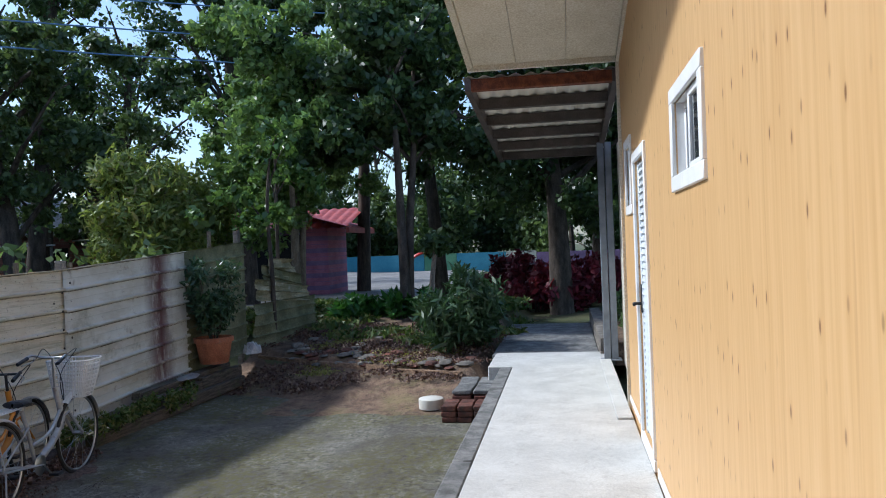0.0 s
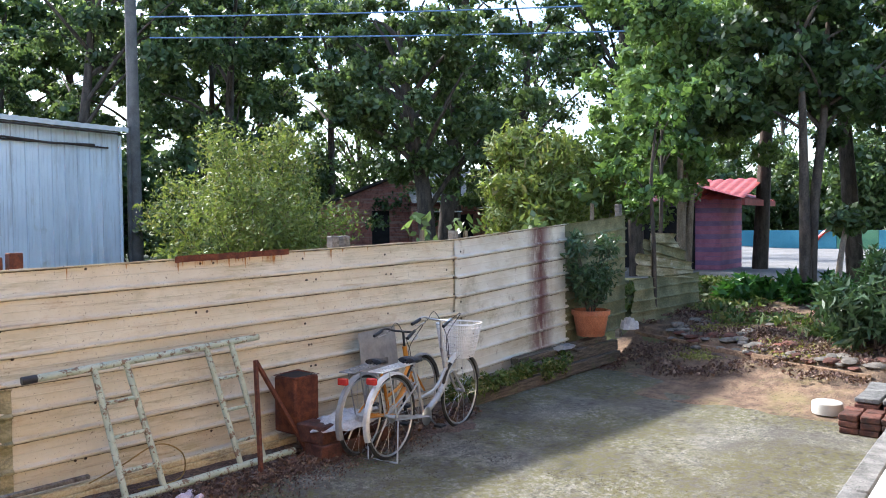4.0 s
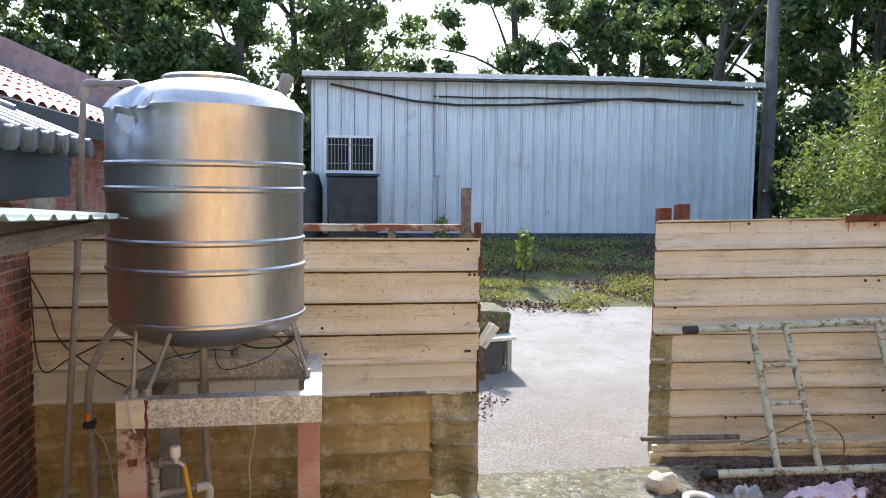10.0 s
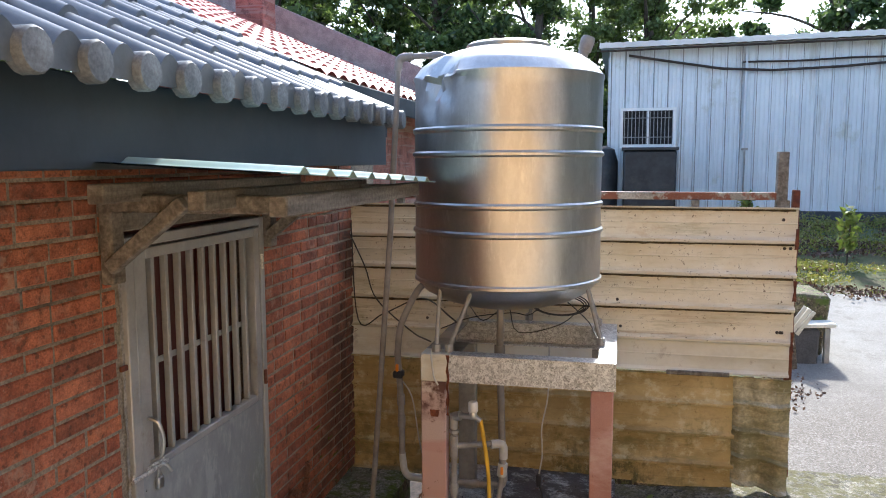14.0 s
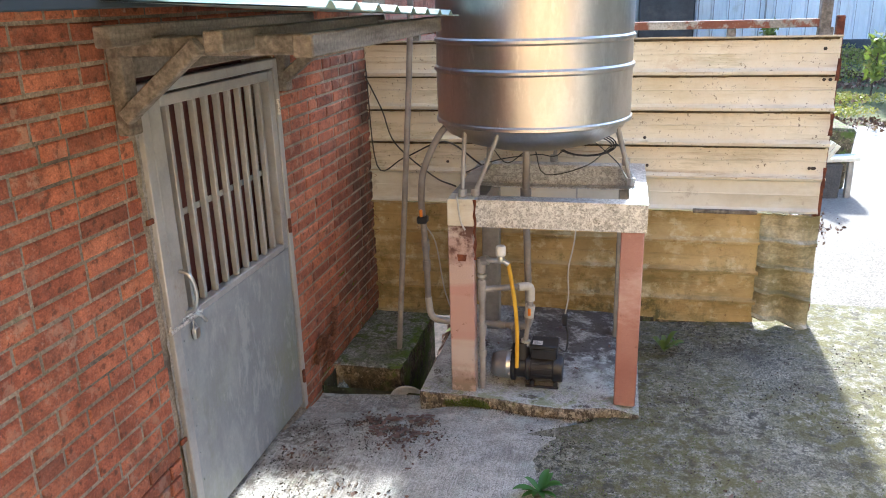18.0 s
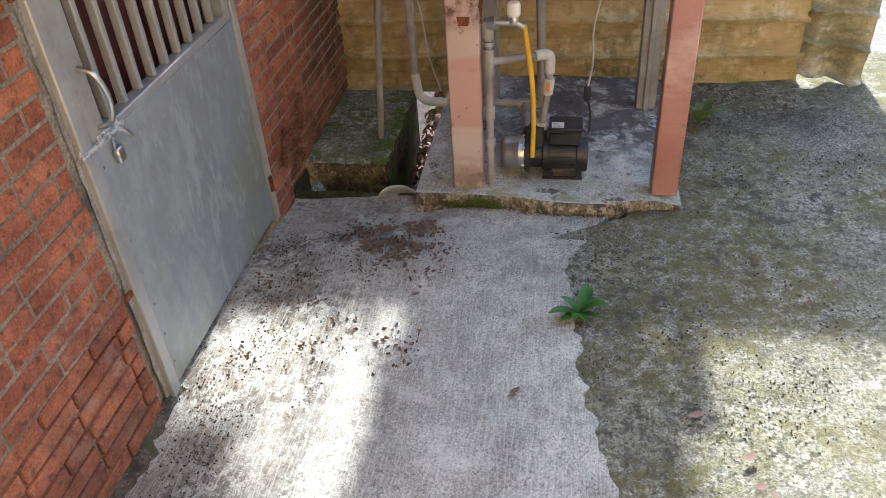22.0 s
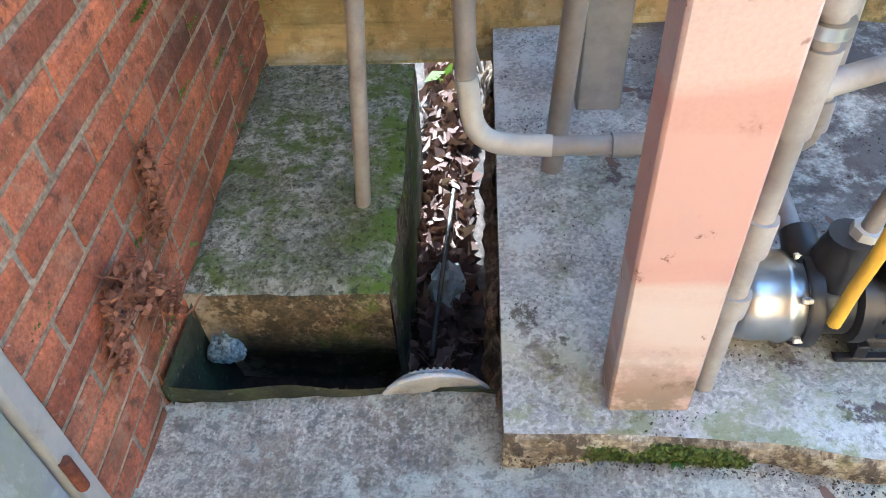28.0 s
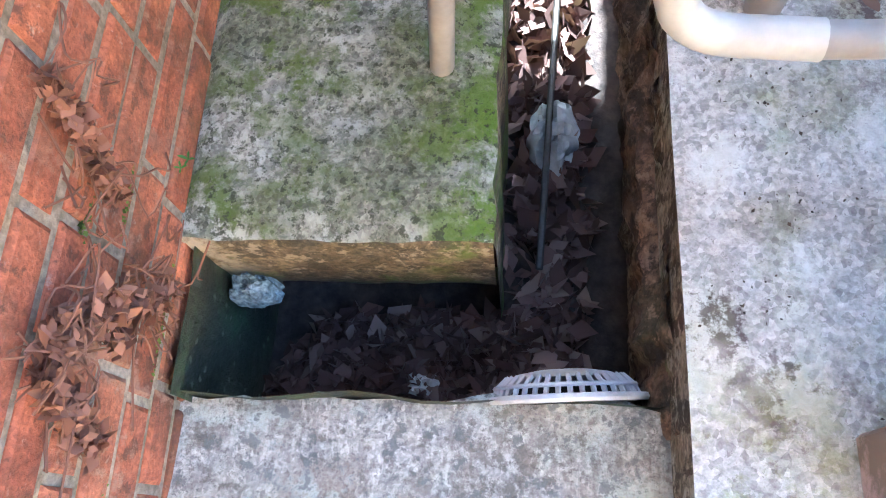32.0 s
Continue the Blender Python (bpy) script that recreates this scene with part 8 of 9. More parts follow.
me = Mesh()
xs = []
for k in range(int((SB_ - SA) / 0.29)):
    a = SA + 0.29 * k
    xs += [(a, 0.0), (a + 0.006, 0.052), (a + 0.034, 0.052), (a + 0.040, 0.0), (a + 0.120, 0.0), (a + 0.124, 0.008), (a + 0.132, 0.008), (a + 0.136, 0.0), (a + 0.205, 0.0), (a + 0.209, 0.008), (a + 0.217, 0.008), (a + 0.221, 0.0)]
xs.append((SB_, 0.0))
me.grid([[(x, SHY - h, z0 if z0 < 2 else shed_top(x)) for x, h in xs] for z0 in (0.98, 4.0)])
part("front_cladding", me, M_SHED, shed, "pale blue ribbed cladding", 30)
# Thin grey strips paint the shade that each rib throws beside it.
me = Mesh()
for k in range(int((SB_ - SA) / 0.29)):
    a = SA + 0.29 * k + 0.041
    w = 0.016 + 0.008 * hash_noise(k, 0, 0, 3.3)
    me.add([(a, SHY - 0.003, 0.985), (a + w, SHY - 0.003, 0.985), (a + w, SHY - 0.003, shed_top(a) - 0.02), (a, SHY - 0.003, shed_top(a) - 0.02)], [(0, 1, 2, 3)])
part("seam_dirt", me, M_SEAMSHADE, shed, "grey dirt lines along the ribs", 0, "stuff")
me = Mesh()
me.box(SA - 0.02, SHY + 0.06, 0.3, SB_, 26, 4.2)
part("body", me, M_SHED, shed, smooth=0)
me = Mesh()
me.box(SA - 0.05, SHY - 0.09, 0.2, SB_ + 0.05, SHY + 0.05, 0.98, 0.01)
part("footing", me, M_BASE, shed, "dark concrete footing")
me = Mesh()
rows = []
for y in (SHY - 0.35, 26.2):
    rows.append([(x, y, shed_top(x) + 0.08 + (y - SHY) * 0.02 + 0.02 * abs(math.sin(x * 14))) for x in np.linspace(SA - 0.2, SB_ + 0.08, 160)])
me.grid(rows)
me.grid([rows[0], [(p[0], p[1] + 0.01, p[2] - 0.11) for p in rows[0]]], True)
part("roof", me, M_SHEDROOF, shed, "bright pale roof sheet")
me = Mesh()
pr = [(x, SHY - 0.30, shed_top(x) - 0.08) for x in np.linspace(SA - 0.2, SB_ + 0.05, 30)]
me.tube(pr, 0.022, 6)
part("eave_trim", me, M_DARKTRIM, shed, "dark eave trim")
for x, r in ((2.68, 0.035), (SB_ + 0.0, 0.04)):
    me = Mesh()
    me.tube([(x, SHY - 0.08, 0.8 if r > 0.036 else 2.2), (x, SHY - 0.08, shed_top(x) - 0.1)], r, 8)
    part("downpipe", me, M_SHED, shed)
me = Mesh()
me.tube([(2.70, SHY - 0.09, 0.82), (2.70, SHY - 0.09, 2.25)], 0.018, 6)
me.box(2.64, SHY - 0.12, 2.22, 2.76, SHY - 0.05, 2.27)
part("thin_pipe", me, M_STEELGREY, shed)
me = Mesh()
me.tube([(x, SHY - 0.12, z) for x, z in ((0.35, 4.2), (1.2, 4.05), (2.2, 3.88), (3.2, 3.82), (4.5, 3.86), (5.8, 3.95), (6.8, 4.05), (7.6, 4.08), (8.6, 4.02), (9.6, 4.05))], 0.028, 6)
part("sagging_cable", me, M_DARKTRIM, shed, "dark sagging cable")
me = Mesh()
me.tube([(x, SHY - 0.09, shed_top(x) - 0.40 + 0.01 * math.sin(x * 3)) for x in np.linspace(2.6, SB_ - 0.3, 24)], 0.022, 6)
part("cable_rail", me, M_DARKTRIM, shed, "thin dark rail below the eave")
wd = part("window", Mesh().box(0.26, SHY - 0.075, 2.36, 1.26, SHY - 0.04, 3.06), M_DARK, shed, "barred shed window", 0)
me = Mesh()
f = 0.055
for a, b, c, d_ in ((0.20, 2.28, 1.34, 2.36), (0.20, 3.06, 1.34, 3.12), (0.20, 2.36, 0.26, 3.06), (1.27, 2.36, 1.34, 3.06), (0.75, 2.36, 0.79, 3.06)):
    me.box(a, SHY - 0.10, b, c, SHY - 0.05, d_, 0.004)
part("window_frame", me, M_WHITEPAINT, wd)
me = Mesh()
for k in range(13):
    me.box(0.28 + k * 0.075, SHY - 0.12, 2.36, 0.295 + k * 0.075, SHY - 0.105, 3.06)
for z in (2.5, 2.9):
    me.box(0.26, SHY - 0.124, z, 1.27, SHY - 0.121, z + 0.015)
part("grille", me, M_STEELGREY, wd)
bt = thing("black_cabinet", (0.9, 16.4, 0.8), "dark metal cabinet standing against the shed", "cabinet")
me = Mesh()
me.box(0.28, 15.9, 0.6, 1.30, 16.85, 2.22, 0.03)
part("cabinet_body", me, M_CABINET, bt)
me = Mesh()
me.box(0.24, 15.86, 2.22, 1.34, 16.89, 2.28, 0.01)
part("cabinet_top", me, M_CABINET, bt)
me = Mesh()
me.lathe([(0.3, 0.6), (0.32, 1.0), (0.32, 2.0), (0.25, 2.25), (0.1, 2.32)], 20, None, (-0.15, 16.3, 0))
single("black_barrel", me, M_CABINET, "round black barrel beside the shed cabinet", "barrel")

# rubble outside the gate: a brown block, a slab on a post, a leaning board and a bent angle sheet
me = Mesh()
me.box(-0.2, -0.28, -0.3, 0.2, 0.28, 0.36, 0.03, Matrix.Translation((1.98, 8.32, 0.36)) @ pose(0, 0, 0, 3, 5, 8))
single("concrete_rubble", me, M_BLOCKSIDE, "broken brown block beside the driveway", "rubble", "rubble by the driveway")
me = Mesh()
me.box(-0.14, -0.16, -0.1, 0.14, 0.16, 0.30, 0.02, Matrix.Translation((1.93, 7.93, 0.12)) @ pose(0, 0, 0, 0, 2, 4))
single("concrete_rubble", me, M_BASE, "dark concrete block under the slab", "rubble", "rubble by the driveway")
me = Mesh()
me.box(-0.17, -0.10, -0.018, 0.17, 0.10, 0.018, 0.006, Matrix.Translation((2.05, 7.86, 0.452)) @ pose(0, 0, 0, 0, -3, 4))
single("pale_slab", me, M_CREAMW, "pale slab lying on the rubble", "slab")
me = Mesh()
me.box(2.135, 7.80, 0.0, 2.185, 7.86, 0.428, 0.005)
single("short_post", me, M_STEELGREY, "short grey post under the pale slab", "post")
me = Mesh()
me.box(-0.11, -0.02, 0.0, 0.10, 0.02, 0.37, 0.006, Matrix.Translation((1.77, 7.58, 0.04)) @ pose(0, 0, 0, -9, 0, 26))
single("leaning_board", me, M_BEAMWOOD, "grey weathered board leaning on the rubble", "board")
me = Mesh()
m = Matrix.Translation((1.82, 7.76, 0.40)) @ pose(0, 0, 0, 12, 30, 18)
for k in range(3):
    me.box(-0.06 + 0.05 * k, -0.03, 0.0, -0.018 + 0.05 * k, -0.015 + 0.02 * (k % 2), 0.27, 0.004, m)
single("bent_angle_sheet", me, M_CREAMW, "bent white ribbed metal offcut on the rubble", "metal offcut")

# weeds before the shed
rg = np.random.default_rng(21)
me = Mesh()
cl = [(x, y, ground_z(x, y) + 0.05, 0.5, 0.5, 0.05 + 0.14 * (y > 13)) for x, y in zip(rg.uniform(0.5, 13, 190), rg.uniform(10.3, 16.4, 190))]
me = leaves(None, cl, 52000, 0.024, rg, 2.2)
me2 = leaves(None, [(x, y, ground_z(x, y) + 0.03, 0.6, 0.6, 0.03) for x, y in zip(rg.uniform(0.5, 12, 90), rg.uniform(10.3, 16.4, 90))], 22000, 0.035, rg, 1.6)
single("dead_leaf_litter", me2, L_DRY, "brown dead leaves between the weeds", "leaf litter", kind="stuff", smooth=0, at=(0, 0, 0))
single("weeds", me, L_YELLOWWEED, "low yellow-green weeds before the shed", "weeds", kind="stuff", smooth=0, at=(0, 0, 0))
me = Mesh()
cl = [(x, y, ground_z(x, y) + 0.05, 0.25, 0.3, 0.012) for x, y in zip(rg.uniform(1.5, 1.75, 14), rg.uniform(6.6, 8.8, 14))]
me = leaves(None, cl, 380, 0.02, rg, 1.6)
single("debris", me, L_DRY, "dead leaves round the rubble", "leaf litter", kind="stuff", smooth=0, at=(0, 0, 0))
for x, y, h in ((3.47, 12.2, 0.78), (2.35, 14.0, 0.75)):
    s = thing("sapling", (x, y, ground_z(x, y)), "bright young sapling among the weeds", "sapling")
    z = ground_z(x, y)
    part("stem", Mesh().tube([(x, y, z), (x + 0.03, y, z + h)], 0.012, 6), M_BARK, s)
    part("foliage", leaves(None, [(x, y, z + h * t, 0.16, 0.16, 0.16) for t in (0.5, 0.75, 0.95)], 120, 0.06, rg, 2.2), L_FRESH, s, "", 0)

# ---- trees ----
def tree(name, x, y, h, spread, seed, leaf, n, size, label, trunk=0.14, first=0.35, clumps=26, bark=None, category="tree", flat=0.75, gaps=0.62, long=1.7, trunks=1, core=0):
    r = random.Random(seed)
    q = np.random.default_rng(seed)
    z = ground_z(x, y)
    th = thing(name, (x, y, z), label, category)
    me = Mesh()
    cl = []
    for tk in range(trunks):
        ox = (tk - (trunks - 1) / 2) * trunk * 2.2
        lean = (r.uniform(-0.08, 0.08) * h + ox * 2, r.uniform(-0.08, 0.08) * h)
        top = (x + ox + lean[0], y + lean[1], z + h * 0.72)
        line = curve([(x + ox, y, z - 0.1), (x + ox + lean[0] * 0.3 + r.uniform(-0.1, 0.1), y + lean[1] * 0.3, z + h * 0.25), (x + ox + lean[0] * 0.7, y + lean[1] * 0.7 + r.uniform(-0.1, 0.1), z + h * 0.5), top], 4)
        me.tube(line, trunk, 9, taper=trunk * 0.35)
        for k in range(max(3, clumps // (3 * trunks))):
            t = first + (0.98 - first) * r.random()
            i = min(len(line) - 1, int(t * (len(line) - 1) / 0.98))
            p = line[i]
            a = r.random() * 2 * math.pi
            L = spread * r.uniform(0.45, 1.0) * (1.0 if t < 0.75 else 0.6)
            e = Vector((p.x + math.cos(a) * L, p.y + math.sin(a) * L, p.z + h * r.uniform(0.06, 0.26)))
            me.tube(curve([p, (p + e) / 2 + Vector((0, 0, h * 0.02)), e], 3), trunk * 0.32, 6, taper=trunk * 0.08)
            for w in range(5):
                o = Vector((r.gauss(0, 1), r.gauss(0, 1), r.gauss(0, 0.75))) * spread * 0.30
                c = e + o - (e - p) * (0.17 * w)
                s = spread * r.uniform(0.09, 0.23)
                cl.append((c.x, c.y, c.z, s, s, s * flat))
    part("trunk", me, bark or M_BARK, th)
    part("crown", leaves(None, cl, n, size, q, long, 1.0, 0.3, gaps), leaf, th, smooth=0)
    # Larger, darker leaves fill the gaps inside the crown.
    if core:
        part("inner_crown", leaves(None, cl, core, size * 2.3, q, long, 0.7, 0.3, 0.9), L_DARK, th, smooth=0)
    return th


# near trees and shrubs round the garden
tree("fruit_tree", 15.9, 5.2, 6.5, 2.25, 31, L_FRUIT, 36000, 0.085, "leafy guava-like tree with forked trunks at the garden's end", 0.085, 0.30, 84, M_PALEBARK, trunks=3, flat=0.8)
tree("small_tree", 12.75, 4.50, 4.6, 1.1, 32, L_GLOSS, 2600, 0.085, "slender dark forked tree at the fence end", 0.05, 0.6, 26, trunks=2)
tree("small_tree", 14.7, 2.55, 6.8, 2.3, 33, L_DARK, 22000, 0.10, "dark slender tree shading the garden", 0.11, 0.55, 36, trunks=2)
tree("shade_tree", 19.5, -0.4, 9.0, 4.2, 34, L_DARK, 44200, 0.10, "large dark shade tree beside the path", 0.32, 0.42, 54)
tree("shade_tree", 21.4, 8.6, 14.5, 3.0, 35, L_DARK, 15000, 0.105, "tall dark shade tree behind the fence", 0.24, 0.42, 50)
tree("shade_tree", 22.0, 3.0, 15.0, 4.6, 40, L_DARK, 37400, 0.11, "tall dark shade tree over the garden", 0.22, 0.5, 48)
tree("shade_tree", 15.9, 11.9, 9.2, 2.3, 36, L_MID, 24000, 0.105, "tall dark broadleaf tree behind the fence", 0.26, 0.30, 50)
tree("shade_tree", 20.3, 14.9, 13.0, 2.6, 37, L_DARK, 10000, 0.11, "tall dark broadleaf tree", 0.28, 0.35, 50)
tree("shade_tree", 17.0, -6.0, 8.5, 3.8, 38, L_MID, 27200, 0.12, "broad tree beyond the awning", 0.22, 0.32, 44)
tree("shade_tree", 24.0, -5.0, 9.5, 4.4, 39, L_MID, 30600, 0.12, "broad tree beyond the path", 0.26, 0.3, 46)

# Two extra tall trees, added to cut the sky light from the east.
tree("shade_tree", 26.5, 6.6, 16.0, 4.2, 41, L_DARK, 24000, 0.13, "very tall dark tree over the court", 0.26, 0.42, 46)
tree("shade_tree", 26.0, -1.5, 15.0, 4.6, 42, L_DARK, 24000, 0.13, "very tall dark tree beyond the path", 0.26, 0.36, 46)


def bush(name, x, y, rx, ry, h, seed, leaf, n, size, label, long=1.8, stems=14, z0=None, gaps=0.6, category="bush"):
    r = random.Random(seed)
    q = np.random.default_rng(seed)
    z = ground_z(x, y) if z0 is None else z0
    th = thing(name, (x, y, z), label, category)
    me = Mesh()
    cl = []
    for k in range(stems):
        a = r.random() * 2 * math.pi
        rad = r.random() ** 0.5
        hh = h * (1 - 0.45 * rad ** 2) * r.uniform(0.7, 1.0)
        e = (x + math.cos(a) * rad * rx * 0.85, y + math.sin(a) * rad * ry * 0.85, z + hh)
        me.tube(curve([(x + math.cos(a) * 0.1, y + math.sin(a) * 0.1, z - 0.05), (x + math.cos(a) * rad * rx * 0.5, y + math.sin(a) * rad * ry * 0.5, z + hh * 0.55), e], 3), 0.02, 5, taper=0.006)
        for t in (1.0, 0.72, 0.45):
            s = r.uniform(0.16, 0.26) * (rx + ry) / 2 * 1.4
            cl.append((x + (e[0] - x) * (0.4 + 0.6 * t), y + (e[1] - y) * (0.4 + 0.6 * t), z + hh * t - s * 0.3, s, s, s * 0.9))
    part("stems", me, M_BARK, th)
    part("foliage", leaves(None, cl, n, size, q, long, 1.0, 0.0, gaps), leaf, th, smooth=0)
    return th


bush("oleander_bush", 11.9, 1.15, 0.85, 0.75, 1.45, 51, L_OLEANDER, 6000, 0.045, "grey-green narrow-leaved bush beside the walkway", 4.2, 26)
bush("bright_bush", 9.7, 11.2, 2.15, 1.7, 3.7, 52, L_FRESH, 40000, 0.034, "bright yellow-green bush behind the fence", 2.6, 30)
bush("bamboo_thicket", 12.9, 7.0, 1.5, 1.2, 3.7, 53, L_FRESH, 24000, 0.048, "pale bamboo-like thicket behind the fence", 3.4, 30)
bush("bamboo_thicket", 15.6, 7.6, 1.4, 1.3, 3.4, 54, L_FRESH, 14000, 0.048, "pale bamboo-like thicket behind the fence", 3.4, 24)
for k, (x, y, s) in enumerate(((8.2, 9.2, 0.8), (9.3, 8.0, 0.7), (8.6, 11.4, 0.9), (11.5, 8.2, 0.8), (7.6, 7.2, 0.5))):
    bush("low_bush", x, y, s, s, 1.5 * s + 0.3, 60 + k, L_MID, 1800, 0.09, "low green shrub behind the fence", 1.9, 10)
for k, (x, y) in enumerate(((9.6, 7.0), (10.2, 6.6), (12.6, 5.6), (11.2, 5.9))):
    z = ground_z(x, y)
    t_ = thing("broad_leaf_plant", (x, y, z), "large-leaved green plant behind the fence", "plant")
    part("foliage", leaves(None, [(x, y, z + 1.95, 0.3, 0.28, 0.22)], 14, 0.12, np.random.default_rng(70 + k), 2.0), L_MID, t_, "", 0)
    part("stems", Mesh().tube([(x, y, z), (x, y, z + 1.9)], 0.04, 6), M_PALEBARK, t_)
for k, (x, y) in enumerate(((14.4, 2.6), (14.9, 3.4), (14.2, 3.6), (15.2, 2.2), (15.6, 3.0), (14.0, 1.9), (15.0, 1.5))):
    bush("garden_plant", x, y, 0.35, 0.35, 0.55, 80 + k, L_WEED, 260, 0.09, "leafy low plant in the garden bed", 3.0, 8)
for k in range(9):
    bush("red_shrub", 21 + rs.uniform(-1.0, 3), -2.2 + 0.42 * k, 0.9, 0.9, 1.35, 90 + k, L_RED, 1500, 0.10, "dark red-leaved shrub in the hedge", 2.2, 10)
me = Mesh()
me = leaves(None, [(x, y, ground_z(x, y) + 0.04, 0.5, 0.5, 0.06) for x, y in zip(rg.uniform(12.5, 22, 120), rg.uniform(0.6, 6, 120))], 15000, 0.06, rg, 3.0)
single("grass", me, L_GRASS, "shaded grass at the garden's end", "grass", kind="stuff", smooth=0, at=(0, 0, 0))
me = Mesh()
me = leaves(None, [(x, y, ground_z(x, y) + 0.05, 0.35, 0.35, 0.02) for x, y in zip(rg.uniform(10.2, 14.3, 110), rg.uniform(0.7, 4.6, 110))], 15000, 0.03, rg, 1.6)
single("garden_litter", me, L_DRY, "dry leaves and straw on the garden soil", "leaf litter", kind="stuff", smooth=0, at=(0, 0, 0))

tk = thing("bare_trunk", (14.3, 2.15, 0.7), "pale bent bare trunk with a small tuft", "tree")
part("trunk", Mesh().tube(curve([(14.3, 2.15, 0.6), (14.32, 2.02, 0.95), (14.3, 1.98, 1.4), (14.3, 1.9, 2.0)], 5), 0.065, 9, taper=0.04), M_PALEBARK, tk)
part("foliage", leaves(None, [(14.3, 1.9, 2.1, 0.3, 0.3, 0.2)], 260, 0.09, rg, 2.0), L_MID, tk, "", 0)
cl = [(x, y, ground_z(x, y) + 0.03, 0.4, 0.35, 0.02) for x, y in zip(rg.uniform(11.0, 13.6, 40), rg.uniform(1.2, 3.6, 40))]
single("bed_moss", leaves(None, cl, 9000, 0.022, rg, 1.6), L_YELLOWWEED, "yellow-green moss and small weeds on the bed", "moss", kind="stuff", smooth=0, at=(0, 0, 0))

# ring of woods
wr_ = random.Random(77)
ring_ = []
for az in range(-66, 122, 6):
    if 5 <= az <= 15:
        continue
    far = 22 if 62 <= az <= 104 else 0          # the paved court lies open here
    ring_.append((az + wr_.uniform(-2, 2), wr_.uniform(26, 31) + far * 1.2, wr_.uniform(11, 14), 0.12 if far else 0.24))
    ring_.append((az + 3 + wr_.uniform(-2, 2), wr_.uniform(33, 40) + far, wr_.uniform(13, 16), 0.10 if far else 0.15))
ring_ += [(8, 52, 9.5, 0.2), (13, 58, 11, 0.2), (2, 45, 10, 0.2)]
for k, (az, d_, h, low) in enumerate(ring_):
    x, y = d_ * math.sin(radians(az)), d_ * math.cos(radians(az))
    if -0.5 < x < 11 and 16 < y < 27:
        y = 28.5
    if 19 < x < 33 and 17 < y < 24:
        y = 26.5
    # Backlit leaf colour below azimuth 48, darker leaf colours beyond it.
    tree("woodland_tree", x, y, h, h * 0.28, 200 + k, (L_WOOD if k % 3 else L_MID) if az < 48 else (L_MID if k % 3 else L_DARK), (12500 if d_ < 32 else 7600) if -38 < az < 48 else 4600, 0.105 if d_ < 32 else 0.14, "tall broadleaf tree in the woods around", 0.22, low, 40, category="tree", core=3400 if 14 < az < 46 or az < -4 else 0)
for k in range(40):
    az = -12 + 3.4 * k + wr_.uniform(-1, 1)
    d_ = wr_.uniform(23, 25.5) if az < 58 else wr_.uniform(47.5, 52)
    if 41 < az < 63:
        d_ = 37
    x, y = d_ * math.sin(radians(az)), d_ * math.cos(radians(az))
    if -1 < x < 11.2 and y > 16 or 19.3 < x < 33 and 16 < y < 24:
        d_ = 29
        x, y = d_ * math.sin(radians(az)), d_ * math.cos(radians(az))
        if 19.3 < x < 33 and 16 < y < 24.5:
            y = 25.2
    h = wr_.uniform(3.4, 5.2) * (1.0 if az < 58 else 1.5)
    bush("woodland_shrub", x, y, h * 0.5, h * 0.4, h, 400 + k, L_DARK if k % 2 else L_MID, 4200, 0.14 if az < 58 else 0.2, "dense green undergrowth below the trees", 1.9, 16, category="shrub")
for k, (x, y, h) in enumerate(((11.6, 16.2, 2.4), (12.6, 15.0, 2.2), (13.6, 16.5, 3.0)  )):
    bush("woodland_shrub", x, y, h * 0.5, h * 0.45, h, 460 + k, L_DARK if k % 2 else L_MID, 3000, 0.10, "dense green undergrowth beside the pole", 1.9, 14, category="shrub")

# utility pole and cables
up = thing("utility_pole", (10.85, 17.3, 0.6), "tall grey utility pole with cables", "utility pole")
part("pole", Mesh().tube([(10.85, 17.3, 0.4), (10.82, 17.3, 11.0)], 0.17, 14, taper=0.12), M_POLE, up)
me = Mesh()
me.tube([(10.62, 17.2, 0.4), (10.68, 17.25, 4.6)], 0.05, 8)
part("conduit", me, M_POLE, up)
for k, (z0, z1) in enumerate(((7.2, 7.9), (7.7, 8.9), (6.7, 7.1))):
    pts = [(10.85 + (27 - 10.85) * t, 16.5 + (-6 - 16.5) * t, z0 + (z1 - z0) * t - 0.9 * t * (1 - t)) for t in np.linspace(0, 1, 24)]
    part("cable", Mesh().tube(pts, 0.018, 5), M_CABLE, up)

# far brick house, mauve building, mural wall and plaza
bh = thing("far_brick_house", (22.0, 18.2, 0.6), "small red brick house with a tiled side wing among the trees", "house")
BX, BY = 22.0, 18.2
me = Mesh()
me.box(BX - 2.9, BY, 0.4, BX - 1.07, BY + 5, 2.75)
me.box(BX - 0.41, BY, 0.4, BX + 2.9, BY + 5, 2.75)
me.box(BX - 1.07, BY, 2.62, BX - 0.41, BY + 5, 2.75)
me.add([(BX - 2.9, BY, 2.75), (BX + 2.9, BY, 2.75), (BX, BY, 3.9), (BX - 2.9, BY + 5, 2.75), (BX + 2.9, BY + 5, 2.75), (BX, BY + 5, 3.9)], [(0, 1, 2), (3, 5, 4), (0, 2, 5, 3), (1, 4, 5, 2)])
part("wall", me, M_FARBRICK, bh, smooth=0)
me = Mesh()
me.box(BX + 0.3, BY - 0.9, 0.4, BX + 1.9, BY - 0.02, 2.75)
me.box(BX + 2.6, BY - 0.9, 0.4, BX + 9.0, BY - 0.02, 2.75)
me.box(BX + 1.9, BY - 0.9, 2.45, BX + 2.6, BY - 0.02, 2.75)
